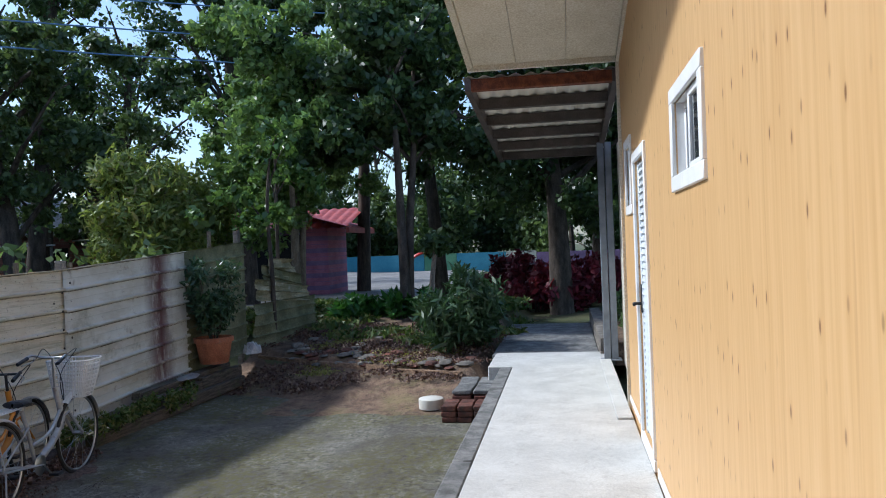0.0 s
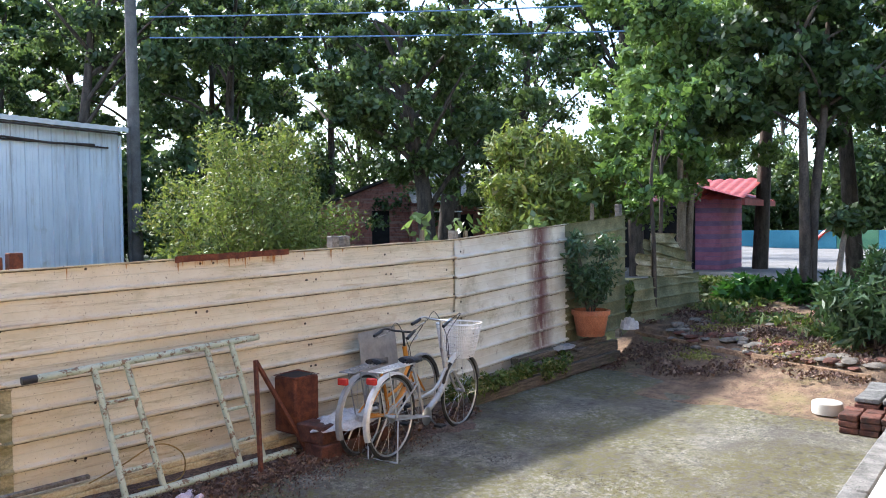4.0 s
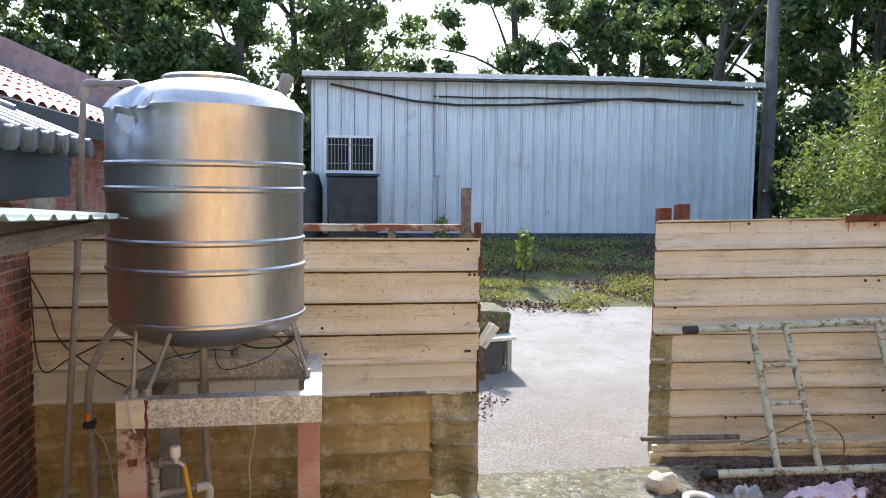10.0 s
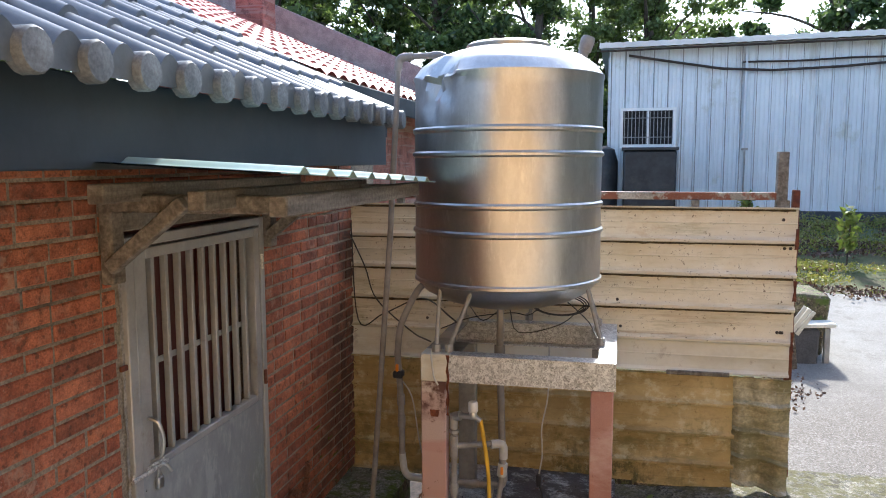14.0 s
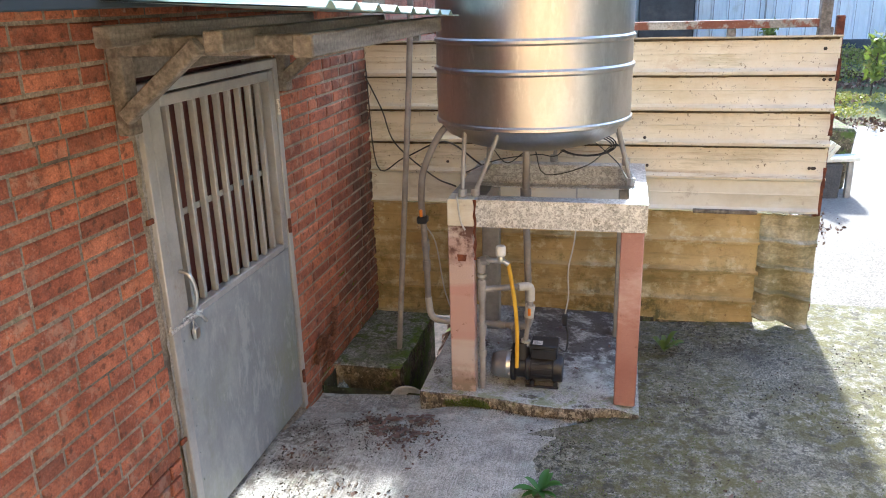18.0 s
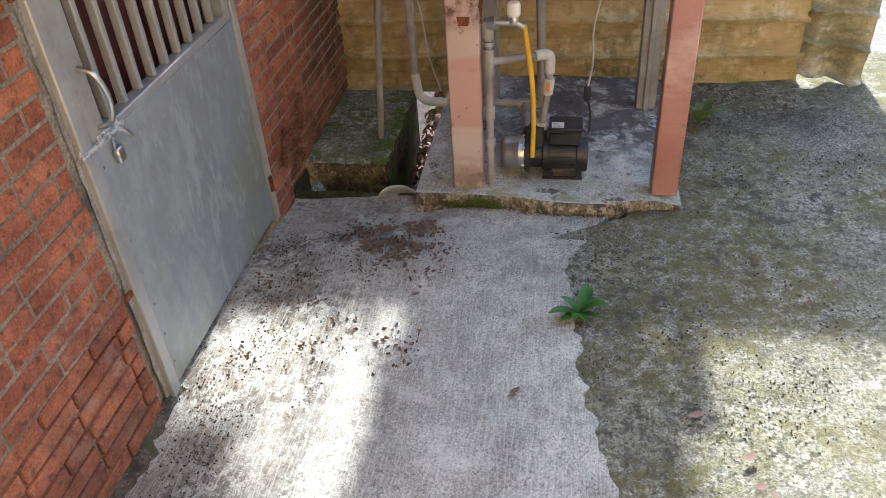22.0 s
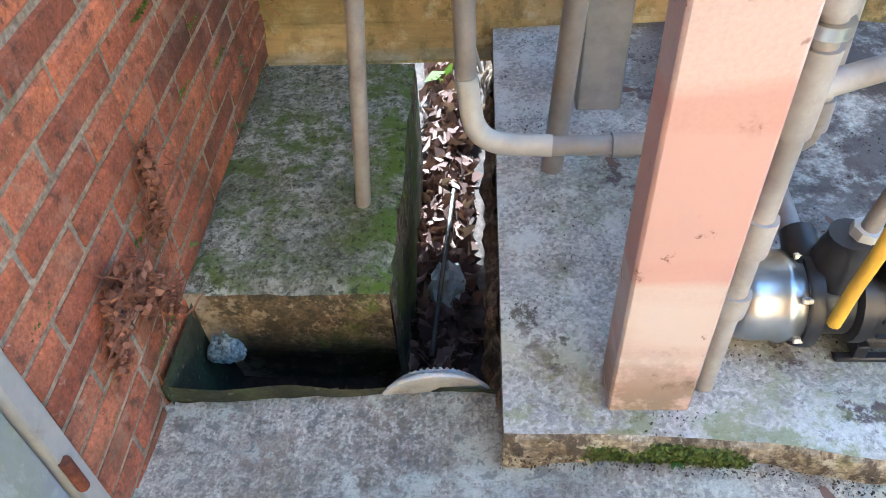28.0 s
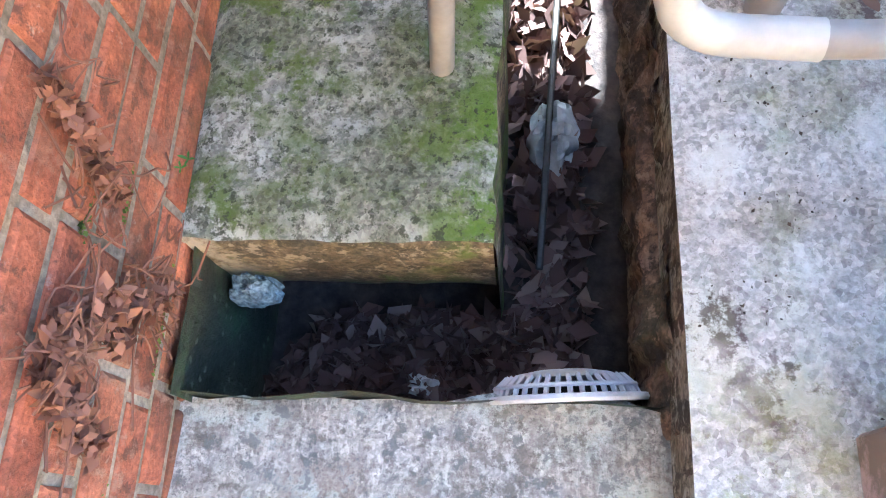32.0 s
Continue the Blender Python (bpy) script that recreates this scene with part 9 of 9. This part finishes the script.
part("wing_wall", me, M_FARBRICK, bh, smooth=0)
# Panels close the doorways; the unlit inside is put into their colour.
part("door_leaf", Mesh().box(BX - 1.07, BY + 0.12, 0.4, BX - 0.41, BY + 0.18, 2.62), M_DARK, bh, "dark plank door", 0)
part("door_leaf", Mesh().box(BX + 1.9, BY - 0.75, 0.4, BX + 2.6, BY - 0.70, 2.45), M_DARK, bh, "dark plank door", 0)
for sx in (-1, 1):
    me = Mesh()
    me.add([(BX + sx * 3.1, BY - 0.2, 2.72), (BX, BY - 0.2, 3.95), (BX, BY + 5.2, 3.95), (BX + sx * 3.1, BY + 5.2, 2.72), (BX + sx * 3.1, BY - 0.2, 2.80), (BX, BY - 0.2, 4.03), (BX, BY + 5.2, 4.03), (BX + sx * 3.1, BY + 5.2, 2.80)],
           [(0, 1, 2, 3), (4, 7, 6, 5), (0, 4, 5, 1), (0, 3, 7, 4)])
    part("gable_roof", me, M_DARKTRIM, bh, "dark tiled gable roof", 0)
me = Mesh()
me.grid([[(x, y, 2.85 + (y - BY + 1.3) * 0.42 + 0.04 * abs(math.sin(x * 9))) for x in np.linspace(BX + 0.25, BX + 9.2, 140)] for y in (BY - 1.3, BY + 2.2)])
part("roof", me, M_STEELGREY, bh, "grey weathered tile roof")
for x0, x1, z in ((0.4, 1.9, 2.52), (2.7, 4.4, 2.66)):
    me = Mesh()
    me.box(BX + x0, BY - 2.2, z, BX + x1, BY - 0.9, z + 0.04)
    part("porch_sheet", me, M_SHEDROOF, bh, "pale porch sheet")
    for x in (x0 + 0.1, x1 - 0.1):
        part("porch_post", Mesh().box(BX + x - 0.04, BY - 2.15, 0.4, BX + x + 0.04, BY - 2.07, z), M_WOOD, bh)
bh.rotation_euler = (0, 0, radians(-42))
mb = thing("mauve_building", (30, 8.4, 0.4), "low mauve brick building with a red tile roof", "building")
me = Mesh()
me.box(25.0, 6.2, 0.2, 27.2, 11.4, 3.0)
part("wall", me, M_PURPLE, mb, smooth=0)
for k in range(18):
    me = Mesh()
    me.box(25.0 - 0.01, 6.19 - 0.012, 0.3 + k * 0.14, 27.2, 6.20, 0.3 + k * 0.14 + 0.125)
    part("brick_course", me, M_PINKWALL if k % 3 else M_PURPLE, mb)
me = Mesh()
me.grid([[(24.3 + s * 2.5, y, 2.75 + s * 0.75 + 0.05 * abs(math.sin(y * 9))) for y in np.linspace(5.3, 11.9, 120)] for s in (0, 0.25, 0.5, 0.75, 1.0)])
me.grid([[(x, 5.2 + s * 2.6, 2.75 + s * 0.75 + 0.05 * abs(math.sin(x * 9))) for x in np.linspace(24.2, 27.6, 60)] for s in (0, 0.5, 1.0)])
me.box(24.2, 5.2, 2.6, 27.6, 5.3, 2.78)
part("roof", me, M_REDTILE, mb, "red tile roof")
for k in range(18):
    part("brick_course", Mesh().box(24.975, 6.2, 0.3 + k * 0.14, 24.998, 6.98, 0.3 + k * 0.14 + 0.125), M_PINKWALL if k % 3 else M_PURPLE, mb)
# Dark panel on the wall, coloured as an unlit opening.
part("dark_opening", Mesh().box(24.9, 7.0, 0.3, 25.02, 9.6, 2.6), M_DARK, mb, "", 0)
mb.location.y += 1.2
mw = thing("mural_wall", (46, 8, 0.3), "long low wall with a turquoise mural", "wall")
for k, (y0, y1, m) in enumerate(((12.0, 16.5, M_MURALBLUE), (8.0, 11.98, M_MURALBLUE), (6.0, 7.98, M_MURALGREEN), (3.0, 5.98, M_MURALBLUE), (1.2, 2.98, M_SOFFIT), (-5.0, 1.18, M_PURPLE))):
    part("wall_panel", Mesh().box(46, y0, 0.2, 46.3, y1, 1.55 if k < 5 else 1.45), m, mw, "painted wall panel", 0)
me = Mesh()
me.tube(curve([(45.97, 9.0, 1.0), (45.97, 8.5, 1.5), (45.97, 7.8, 1.7), (45.97, 7.2, 1.4), (45.97, 6.9, 1.0)], 6), 0.09, 5)
part("mural_arc", me, M_REFLECT, mw, "painted red arc")
me = Mesh()
me.grid([[(x, y, ground_z(x, y) + 0.05) for x in np.linspace(19.5, 45.9, 30)] for y in np.linspace(4.2, 17, 14)])
single("plaza", me, M_PLAZA, "bright paved court beyond the garden", "pavement", kind="structure", at=(0, 0, 0))


# ---- small plants, litter and marks near the drain ----
def weed(x, y, z, n, size, seed, label, name="weed", leaf=None, up=0.5, wide=0.13):
    r = random.Random(seed)
    th = thing(name, (x, y, z), label, "weed")
    for k in range(n):
        a = 2 * math.pi * k / n + r.uniform(-0.3, 0.3)
        L = size * r.uniform(0.6, 1.1)
        tilt = up * r.uniform(0.5, 1.3)
        d_ = Vector((math.cos(a), math.sin(a), 0))
        sd = Vector((-d_.y, d_.x, 0))
        rows = []
        for t in np.linspace(0, 1, 7):
            w = L * wide * math.sin(math.pi * min(1, t * 0.92 + 0.06)) ** 0.8
            c = Vector((x, y, z)) + d_ * L * t * (1 - 0.25 * tilt) + Vector((0, 0, L * (tilt * t - 0.55 * tilt * t * t) + 0.004))
            rows.append([c - sd * w + Vector((0, 0, w * 0.35)), c, c + sd * w + Vector((0, 0, w * 0.35))])
        me = Mesh()
        me.grid(rows)
        part("leaf", me, leaf or L_WEED, th, smooth=60)
    return th


weed(-0.20, 2.86, 0.01, 12, 0.135, 1, "broad green weed growing in the concrete joint", up=0.9)
weed(0.36, 4.27, 0.03, 8, 0.14, 2, "thin grassy weed in a crack of the yard", up=1.6, leaf=L_GRASS)
weed(-0.63, 3.53, 0.0, 6, 0.035, 3, "tiny green weed at the pad's foot", up=0.8)
weed(0.43, 4.36, 0.03, 5, 0.09, 4, "small weed in the yard", up=1.2)
rl = random.Random(15)
for k in range(9):
    y, z = rl.uniform(3.75, 4.6), rl.uniform(0.0, 0.14)
    weed(WALL_X + 0.012, y, z, 4, 0.015, 100 + k, "tiny fern sprouting from the brick wall", "wall_fern", up=0.6)


def dead_leaf(x, y, z, s, seed, group="fallen leaves"):
    r = random.Random(seed)
    a = r.random() * 6.28
    d_, sd = Vector((math.cos(a), math.sin(a), 0)), Vector((-math.sin(a), math.cos(a), 0))
    rows = []
    for t in np.linspace(-1, 1, 6):
        w = s * 0.42 * math.sqrt(max(0.02, 1 - t * t))
        c = Vector((x, y, z)) + d_ * s * t + Vector((0, 0, s * 0.25 * t * t * r.uniform(0.4, 1.4)))
        rows.append([c - sd * w + Vector((0, 0, w * r.uniform(0.2, 0.8))), c + Vector((0, 0, 0.002)), c + sd * w + Vector((0, 0, w * r.uniform(0.2, 0.8)))])
    me = Mesh()
    me.grid(rows)
    single("dead_leaf", me, L_DRY, "curled brown dead leaf on the concrete", "leaf", group, smooth=60)


for k in range(70):
    if k % 9 < 5:
        x, y = rl.gauss(-0.93, 0.11), rl.gauss(3.24, 0.08)
    elif k % 9 < 7:
        x, y = rl.gauss(-1.03, 0.06), rl.gauss(3.38, 0.035)
    else:
        x, y = rl.gauss(-0.84, 0.04), rl.gauss(3.39, 0.03)
    if x < WALL_X + 0.05:
        continue
    dead_leaf(x, y, strip_z(x, y) + 0.008, rl.uniform(0.012, 0.026), k)
for k in range(16):
    x, y = rl.uniform(-1.3, 1.0), rl.uniform(1.7, 3.5)
    dead_leaf(x, y, 0.02, rl.uniform(0.012, 0.028), 300 + k)
for k in range(10):
    x, y = rl.uniform(-0.8, 0.1), rl.uniform(3.7, 4.6)
    dead_leaf(x, y, 0.07, rl.uniform(0.012, 0.024), 400 + k)
me = Mesh()
me = leaves(None, [(-1.02, y, -0.38 + 0.12 * step(4.3, 5.6, y), 0.09, 0.12, 0.03) for y in np.linspace(3.9, 6.2, 16)] + [(-1.42 + 0.04 * k, 3.79 + 0.05 * (k % 3 - 1), -0.375, 0.08, 0.07, 0.03) for k in range(11)], 5200, 0.031, np.random.default_rng(6), 1.7)
single("drain_litter", me, L_WET, "dark dead leaves lying in the drain", "leaf litter", kind="stuff", smooth=0, at=(0, 0, 0))
me = Mesh()
me = leaves(None, [(-1.02, y, -0.36 + 0.12 * step(4.3, 5.6, y), 0.07, 0.15, 0.04) for y in np.linspace(5.0, 6.3, 6)], 60, 0.03, np.random.default_rng(9), 2.0)
single("drain_weeds", me, L_GRASS, "green leaves in the sunlit end of the drain", "weeds", kind="stuff", smooth=0, at=(0, 0, 0))
single("plastic_bag", crumple(-1.01, 4.22, -0.36, 0.045, 0.07, 0.07, 21, 16), M_BAG, "crumpled plastic bag lying in the drain", "plastic bag")
single("plastic_scrap", crumple(-1.22, 3.77, -0.37, 0.03, 0.022, 0.04, 22, 10), M_CLOTH, "pale scrap of plastic in the drain", "plastic scrap")
single("cloth_lump", crumple(-1.445, 3.862, -0.17, 0.04, 0.022, 0.08, 23, 14), M_SPONGE, "grey-blue crumbling foam lump wedged by the block", "cloth")
single("drain_rod", Mesh().tube([(-1.035, 3.95, -0.30), (-1.0, 4.55, -0.33)], 0.006, 6), M_WIRE, "thin dark rod lying in the drain", "rod")

# crumbs of dirt, bark and moss on the concrete
cr = np.random.default_rng(31)
cl = [(x, y, strip_z(x, y) + 0.003, 0.10, 0.10, 0.004) for x, y in zip(-1.45 + abs(cr.normal(0, 0.24, 90)), cr.uniform(1.4, 3.3, 90))]
cl += [(x, y, strip_z(x, y) + 0.003, 0.08, 0.05, 0.004) for x, y in zip(cr.uniform(-1.45, -0.85, 8), 3.36 - abs(cr.normal(0, 0.12, 8)))]
cl += [(x, y, strip_z(x, y) + 0.004, 0.10, 0.08, 0.005) for x, y in zip(cr.normal(-0.98, 0.15, 30), cr.normal(3.24, 0.13, 30))]
single("dirt_crumbs", leaves(None, cl, 3500, 0.006, cr, 1.5), L_CRUMB, "dark crumbs of soil and bark on the concrete", "dirt", kind="stuff", smooth=0, at=(0, 0, 0))
fr = np.random.default_rng(44)
cl = [(x, y, strip_z(x, y) + 0.005, 0.07, 0.05, 0.004) for x, y in zip(fr.normal(-0.98, 0.17, 16), fr.normal(3.26, 0.10, 16))]
cl += [(x, y, strip_z(x, y) + 0.005, 0.09, 0.09, 0.004) for x, y in zip(fr.uniform(-1.45, -0.75, 14), fr.uniform(2.3, 3.3, 14))]
single("bark_flakes", leaves(None, cl, 520, 0.012, fr, 1.6), L_DRY, "brown bark flakes and dead leaf bits on concrete", "leaf litter", kind="stuff", smooth=0, at=(0, 0, 0))
cl = [(x, y, 0.058, 0.10, 0.05, 0.004) for x, y in zip(cr.uniform(-0.85, 0.1, 40), cr.uniform(3.55, 4.7, 40))]
cl += [(x, pad_front(x) - 0.02, 0.006, 0.06, 0.02, 0.006) for x in np.linspace(-0.85, 0.2, 24)]
single("pad_dirt", leaves(None, cl, 2600, 0.0032, cr, 1.5), L_CRUMB, "dark dirt and leaf crumbs on the pad", "dirt", kind="stuff", smooth=0, at=(0, 0, 0))
cl = [(x, y, yard_z(x, y) + 0.003, 0.14, 0.14, 0.004) for x, y in zip(cr.uniform(-0.2, 2.6, 150), cr.uniform(1.6, 4.7, 150))]
cl += [(x, y, yard_z(x, y) + 0.003, 0.10, 0.10, 0.004) for x, y in zip(-0.2 + abs(cr.normal(0, 0.45, 170)), cr.uniform(1.6, 4.0, 170))]
single("yard_moss", leaves(None, cl, 4500, 0.005, cr, 1.3), L_MOSS, "thin moss and lichen tufts on the yard", "moss", kind="stuff", smooth=0, at=(0, 0, 0))
cl = [(x, y, yard_z(x, y) + 0.003, 0.2, 0.2, 0.004) for x, y in zip(cr.uniform(-0.2, 6.5, 160), cr.uniform(1.4, 4.8, 160))]
single("yard_dirt", leaves(None, cl, 14000, 0.007, cr, 1.4), L_CRUMB, "dark grit and leaf crumbs on the yard", "dirt", kind="stuff", smooth=0, at=(0, 0, 0))

# basket strainer
stn = thing("drain_strainer", (-1.02, 3.69, -0.12), "domed white plastic drain strainer in the edge", "strainer")
SM = Matrix.Translation((-1.006, 3.708, -0.112)) @ pose(0, 0, 0, -82, 0, 4)
SRr = 0.092


def st(r, a, h):
    return SM @ Vector((r * math.cos(a), r * math.sin(a), h))


part("dome_top", Mesh().lathe([(SRr * 0.80, 0.030), (SRr * 0.62, 0.037), (SRr * 0.35, 0.041), (0.0, 0.042)], 36, SM), M_DULLPLASTIC, stn)
for k in range(40):
    a = 2 * math.pi * k / 40
    part("rib", Mesh().tube([st(SRr, a, 0.004), st(SRr * 0.93, a, 0.020), st(SRr * 0.79, a, 0.032)], 0.0036, 5), M_DULLPLASTIC, stn)
part("ring", Mesh().tube([st(SRr * 0.96, a, 0.02) for a in np.linspace(0, 2 * math.pi, 40, endpoint=False)], 0.0028, 5, True), M_DULLPLASTIC, stn)
me = Mesh()
me.lathe([(SRr * 1.0, 0.0), (SRr * 1.12, 0.0), (SRr * 1.14, 0.004), (SRr * 1.12, 0.009), (SRr * 1.0, 0.010), (SRr * 1.0, 0.0)], 40, SM)
part("flange", me, M_DULLPLASTIC, stn)
# Closed dark core, coloured as the strainer's unlit inside.
part("hollow", Mesh().lathe([(SRr * 0.70, 0.003), (SRr * 0.70, 0.024), (0, 0.026)], 24, SM), M_DARK, stn)

# dry creeper on the brick wall
cp = thing("dry_creeper", (WALL_X, 3.9, 0.1), "dead brown creeper hanging on the brick wall", "creeper")
rc = random.Random(8)
spine = curve([(0.03, 3.82, 0.04), (0.035, 3.77, 0.10), (0.03, 3.72, 0.22), (0.03, 3.67, 0.25), (0.028, 3.63, 0.20), (0.02, 3.61, 0.13)], 8)
spine2 = curve([(0.02, 3.90, 0.33), (0.03, 3.88, 0.29), (0.03, 3.86, 0.24), (0.02, 3.855, 0.19)], 6)
for k in range(44):
    c = rc.choice(spine[:34] if k < 34 else spine2)
    pts = [(WALL_X + 0.010, c.y + rc.gauss(0, 0.02), c.z + rc.gauss(0, 0.02))]
    for j in range(4):
        q = pts[-1]
        pts.append((WALL_X + rc.uniform(0.010, 0.05), q[1] + rc.gauss(0.0, 0.03), q[2] - rc.uniform(-0.012, 0.03)))
    part("tendril", Mesh().tube(curve(pts, 3), 0.0013, 4), L_ROOT, cp)
for k in range(22):
    y, z = rc.gauss(4.60, 0.05), rc.uniform(0.1, 1.55)
    pts = [(WALL_X + 0.012, y, z)]
    for j in range(4):
        q = pts[-1]
        pts.append((WALL_X + rc.uniform(0.012, 0.07), q[1] + rc.gauss(0, 0.03), q[2] - rc.uniform(0.0, 0.06)))
    part("tendril", Mesh().tube(curve(pts, 3), 0.0013, 4), L_ROOT, cp)
clumps = [(WALL_X + c.x, c.y, c.z, 0.016, 0.022, 0.022) for c in spine[4:]] + [(WALL_X + c.x, c.y, c.z, 0.014, 0.012, 0.018) for c in spine2]
clumps += [(WALL_X + 0.035, 3.74, 0.16, 0.02, 0.05, 0.05)] * 6
part("dry_leaf_clump", leaves(None, clumps, 1100, 0.012, np.random.default_rng(2), 1.5), L_ROOT, cp, smooth=0)
jm = np.random.default_rng(41)
cl = []
for row in range(1, 16):
    for k in range(5):
        y = 3.45 + 1.3 * jm.random()
        if jm.random() < 0.85 - 0.045 * row:
            cl.append((WALL_X - 0.003, y, -0.46 + 0.066 * (row + 4), 0.005, 0.05, 0.006))
single("joint_moss", leaves(None, cl, 3000, 0.005, jm, 1.3), L_MOSS, "green moss growing in the mortar joints", "moss", kind="stuff", smooth=0, at=(0, 0, 0))

# ---- bricks of the wall ----
C_H, B_H, JO = 0.0637, 0.0515, 0.012


def brick_mesh(L, seed):
    """One brick, face towards +x at 0, with worn edges."""
    r = random.Random(seed)
    c = 0.005
    h = B_H / 2
    me = Mesh()
    j = lambda: r.uniform(-0.0015, 0.0015)
    f = [(-0.0 + j() * 0.6, -L / 2 + c + j(), -h + c + j()), (j() * 0.6, L / 2 - c + j(), -h + c + j()), (j() * 0.6, L / 2 - c + j(), h - c + j()), (j() * 0.6, -L / 2 + c + j(), h - c + j())]
    m_ = [(-0.004, -L / 2, -h), (-0.004, L / 2, -h), (-0.004, L / 2, h), (-0.004, -L / 2, h)]
    b = [(-0.03, -L / 2, -h), (-0.03, L / 2, -h), (-0.03, L / 2, h), (-0.03, -L / 2, h)]
    fs = [(0, 1, 2, 3)]
    for i in range(4):
        k = (i + 1) % 4
        fs += [(i, i + 4, k + 4, k), (i + 4, i + 8, k + 8, k + 4)]
    me.add(f + m_ + b, fs)
    return me


LENS = {"s": 0.226, "h": 0.108}
kinds = {(q, s): raw("brick", brick_mesh(LENS[q], s * 7 + (q == "h")), M_BRICK, 0) for q in LENS for s in range(5)}
flat = {k: brick_mesh(LENS[k[0]], k[1] * 7 + (k[0] == "h")) for k in kinds}
rest = Mesh()
made = 0
rk_ = random.Random(12)
origin = world_of(brick_wall)
for row in range(40):
    z = -0.46 + C_H * (row + 0.5)
    if z > WALL_TOP - 0.02:
        break
    y = -1.3 + (0.11 if row % 2 else 0.0) + rk_.uniform(-0.012, 0.012)
    k = 0
    while y < 4.76:
        q = "h" if rk_.random() < 0.17 else "s"
        k += 1
        L = LENS[q]
        c = y + L / 2
        y += L + JO
        lo, hi = c - L / 2, min(c + L / 2, 4.775)
        if DOOR_Z0 - 0.03 < z < DOOR_Z1 + 0.04:
            if lo < DOOR_Y0 - 0.03 < hi:
                hi = DOOR_Y0 - 0.03 - rk_.uniform(0, 0.02)
            elif lo < DOOR_Y1 + 0.012 < hi:
                lo = DOOR_Y1 + 0.012 + rk_.uniform(0, 0.01)
            elif lo >= DOOR_Y0 - 0.03 and hi <= DOOR_Y1 + 0.012:
                continue
        if hi - lo < 0.025:
            continue
        if hi - lo < L - 0.001:
            cut = brick_mesh(hi - lo, row * 31 + k)
            rest.add([(p[0] + WALL_X, p[1] + (lo + hi) / 2, p[2] + z) for p in cut.v], cut.f)
            continue
        at = Vector((WALL_X + rk_.uniform(-0.003, 0.002), c, z + rk_.uniform(-0.0015, 0.0015)))
        s = rk_.randrange(5)
        tilt = rk_.uniform(-0.5, 0.5)
        near = made < 300 and ((c > 3.45 and z < 0.75) or (1.5 < c < 2.4 and z < 0.95))
        if near:
            o = new("brick", kinds[(q, s)])
            o.parent = brick_wall
            o.matrix_local = Matrix.Translation(at - origin) @ pose(0, 0, 0, tilt, 0, 0)
            made += 1
        else:
            m = Matrix.Translation(at) @ pose(0, 0, 0, tilt, 0, 0)
            rest.add([m @ Vector(p) for p in flat[(q, s)].v], flat[(q, s)].f)
M_BRICKS = layered(surf("red_brick_run", (0.29, 0.102, 0.058), (0.50, 0.185, 0.10), 9, 0.88, 0.6, 0, 120, **BRICK_LOOK), BRICK_CRUST, cells=(260, 0.3))
tint_bricks(M_BRICKS, True)
part("brick_run", rest, M_BRICKS, brick_wall, "red bricks", 0, "stuff")
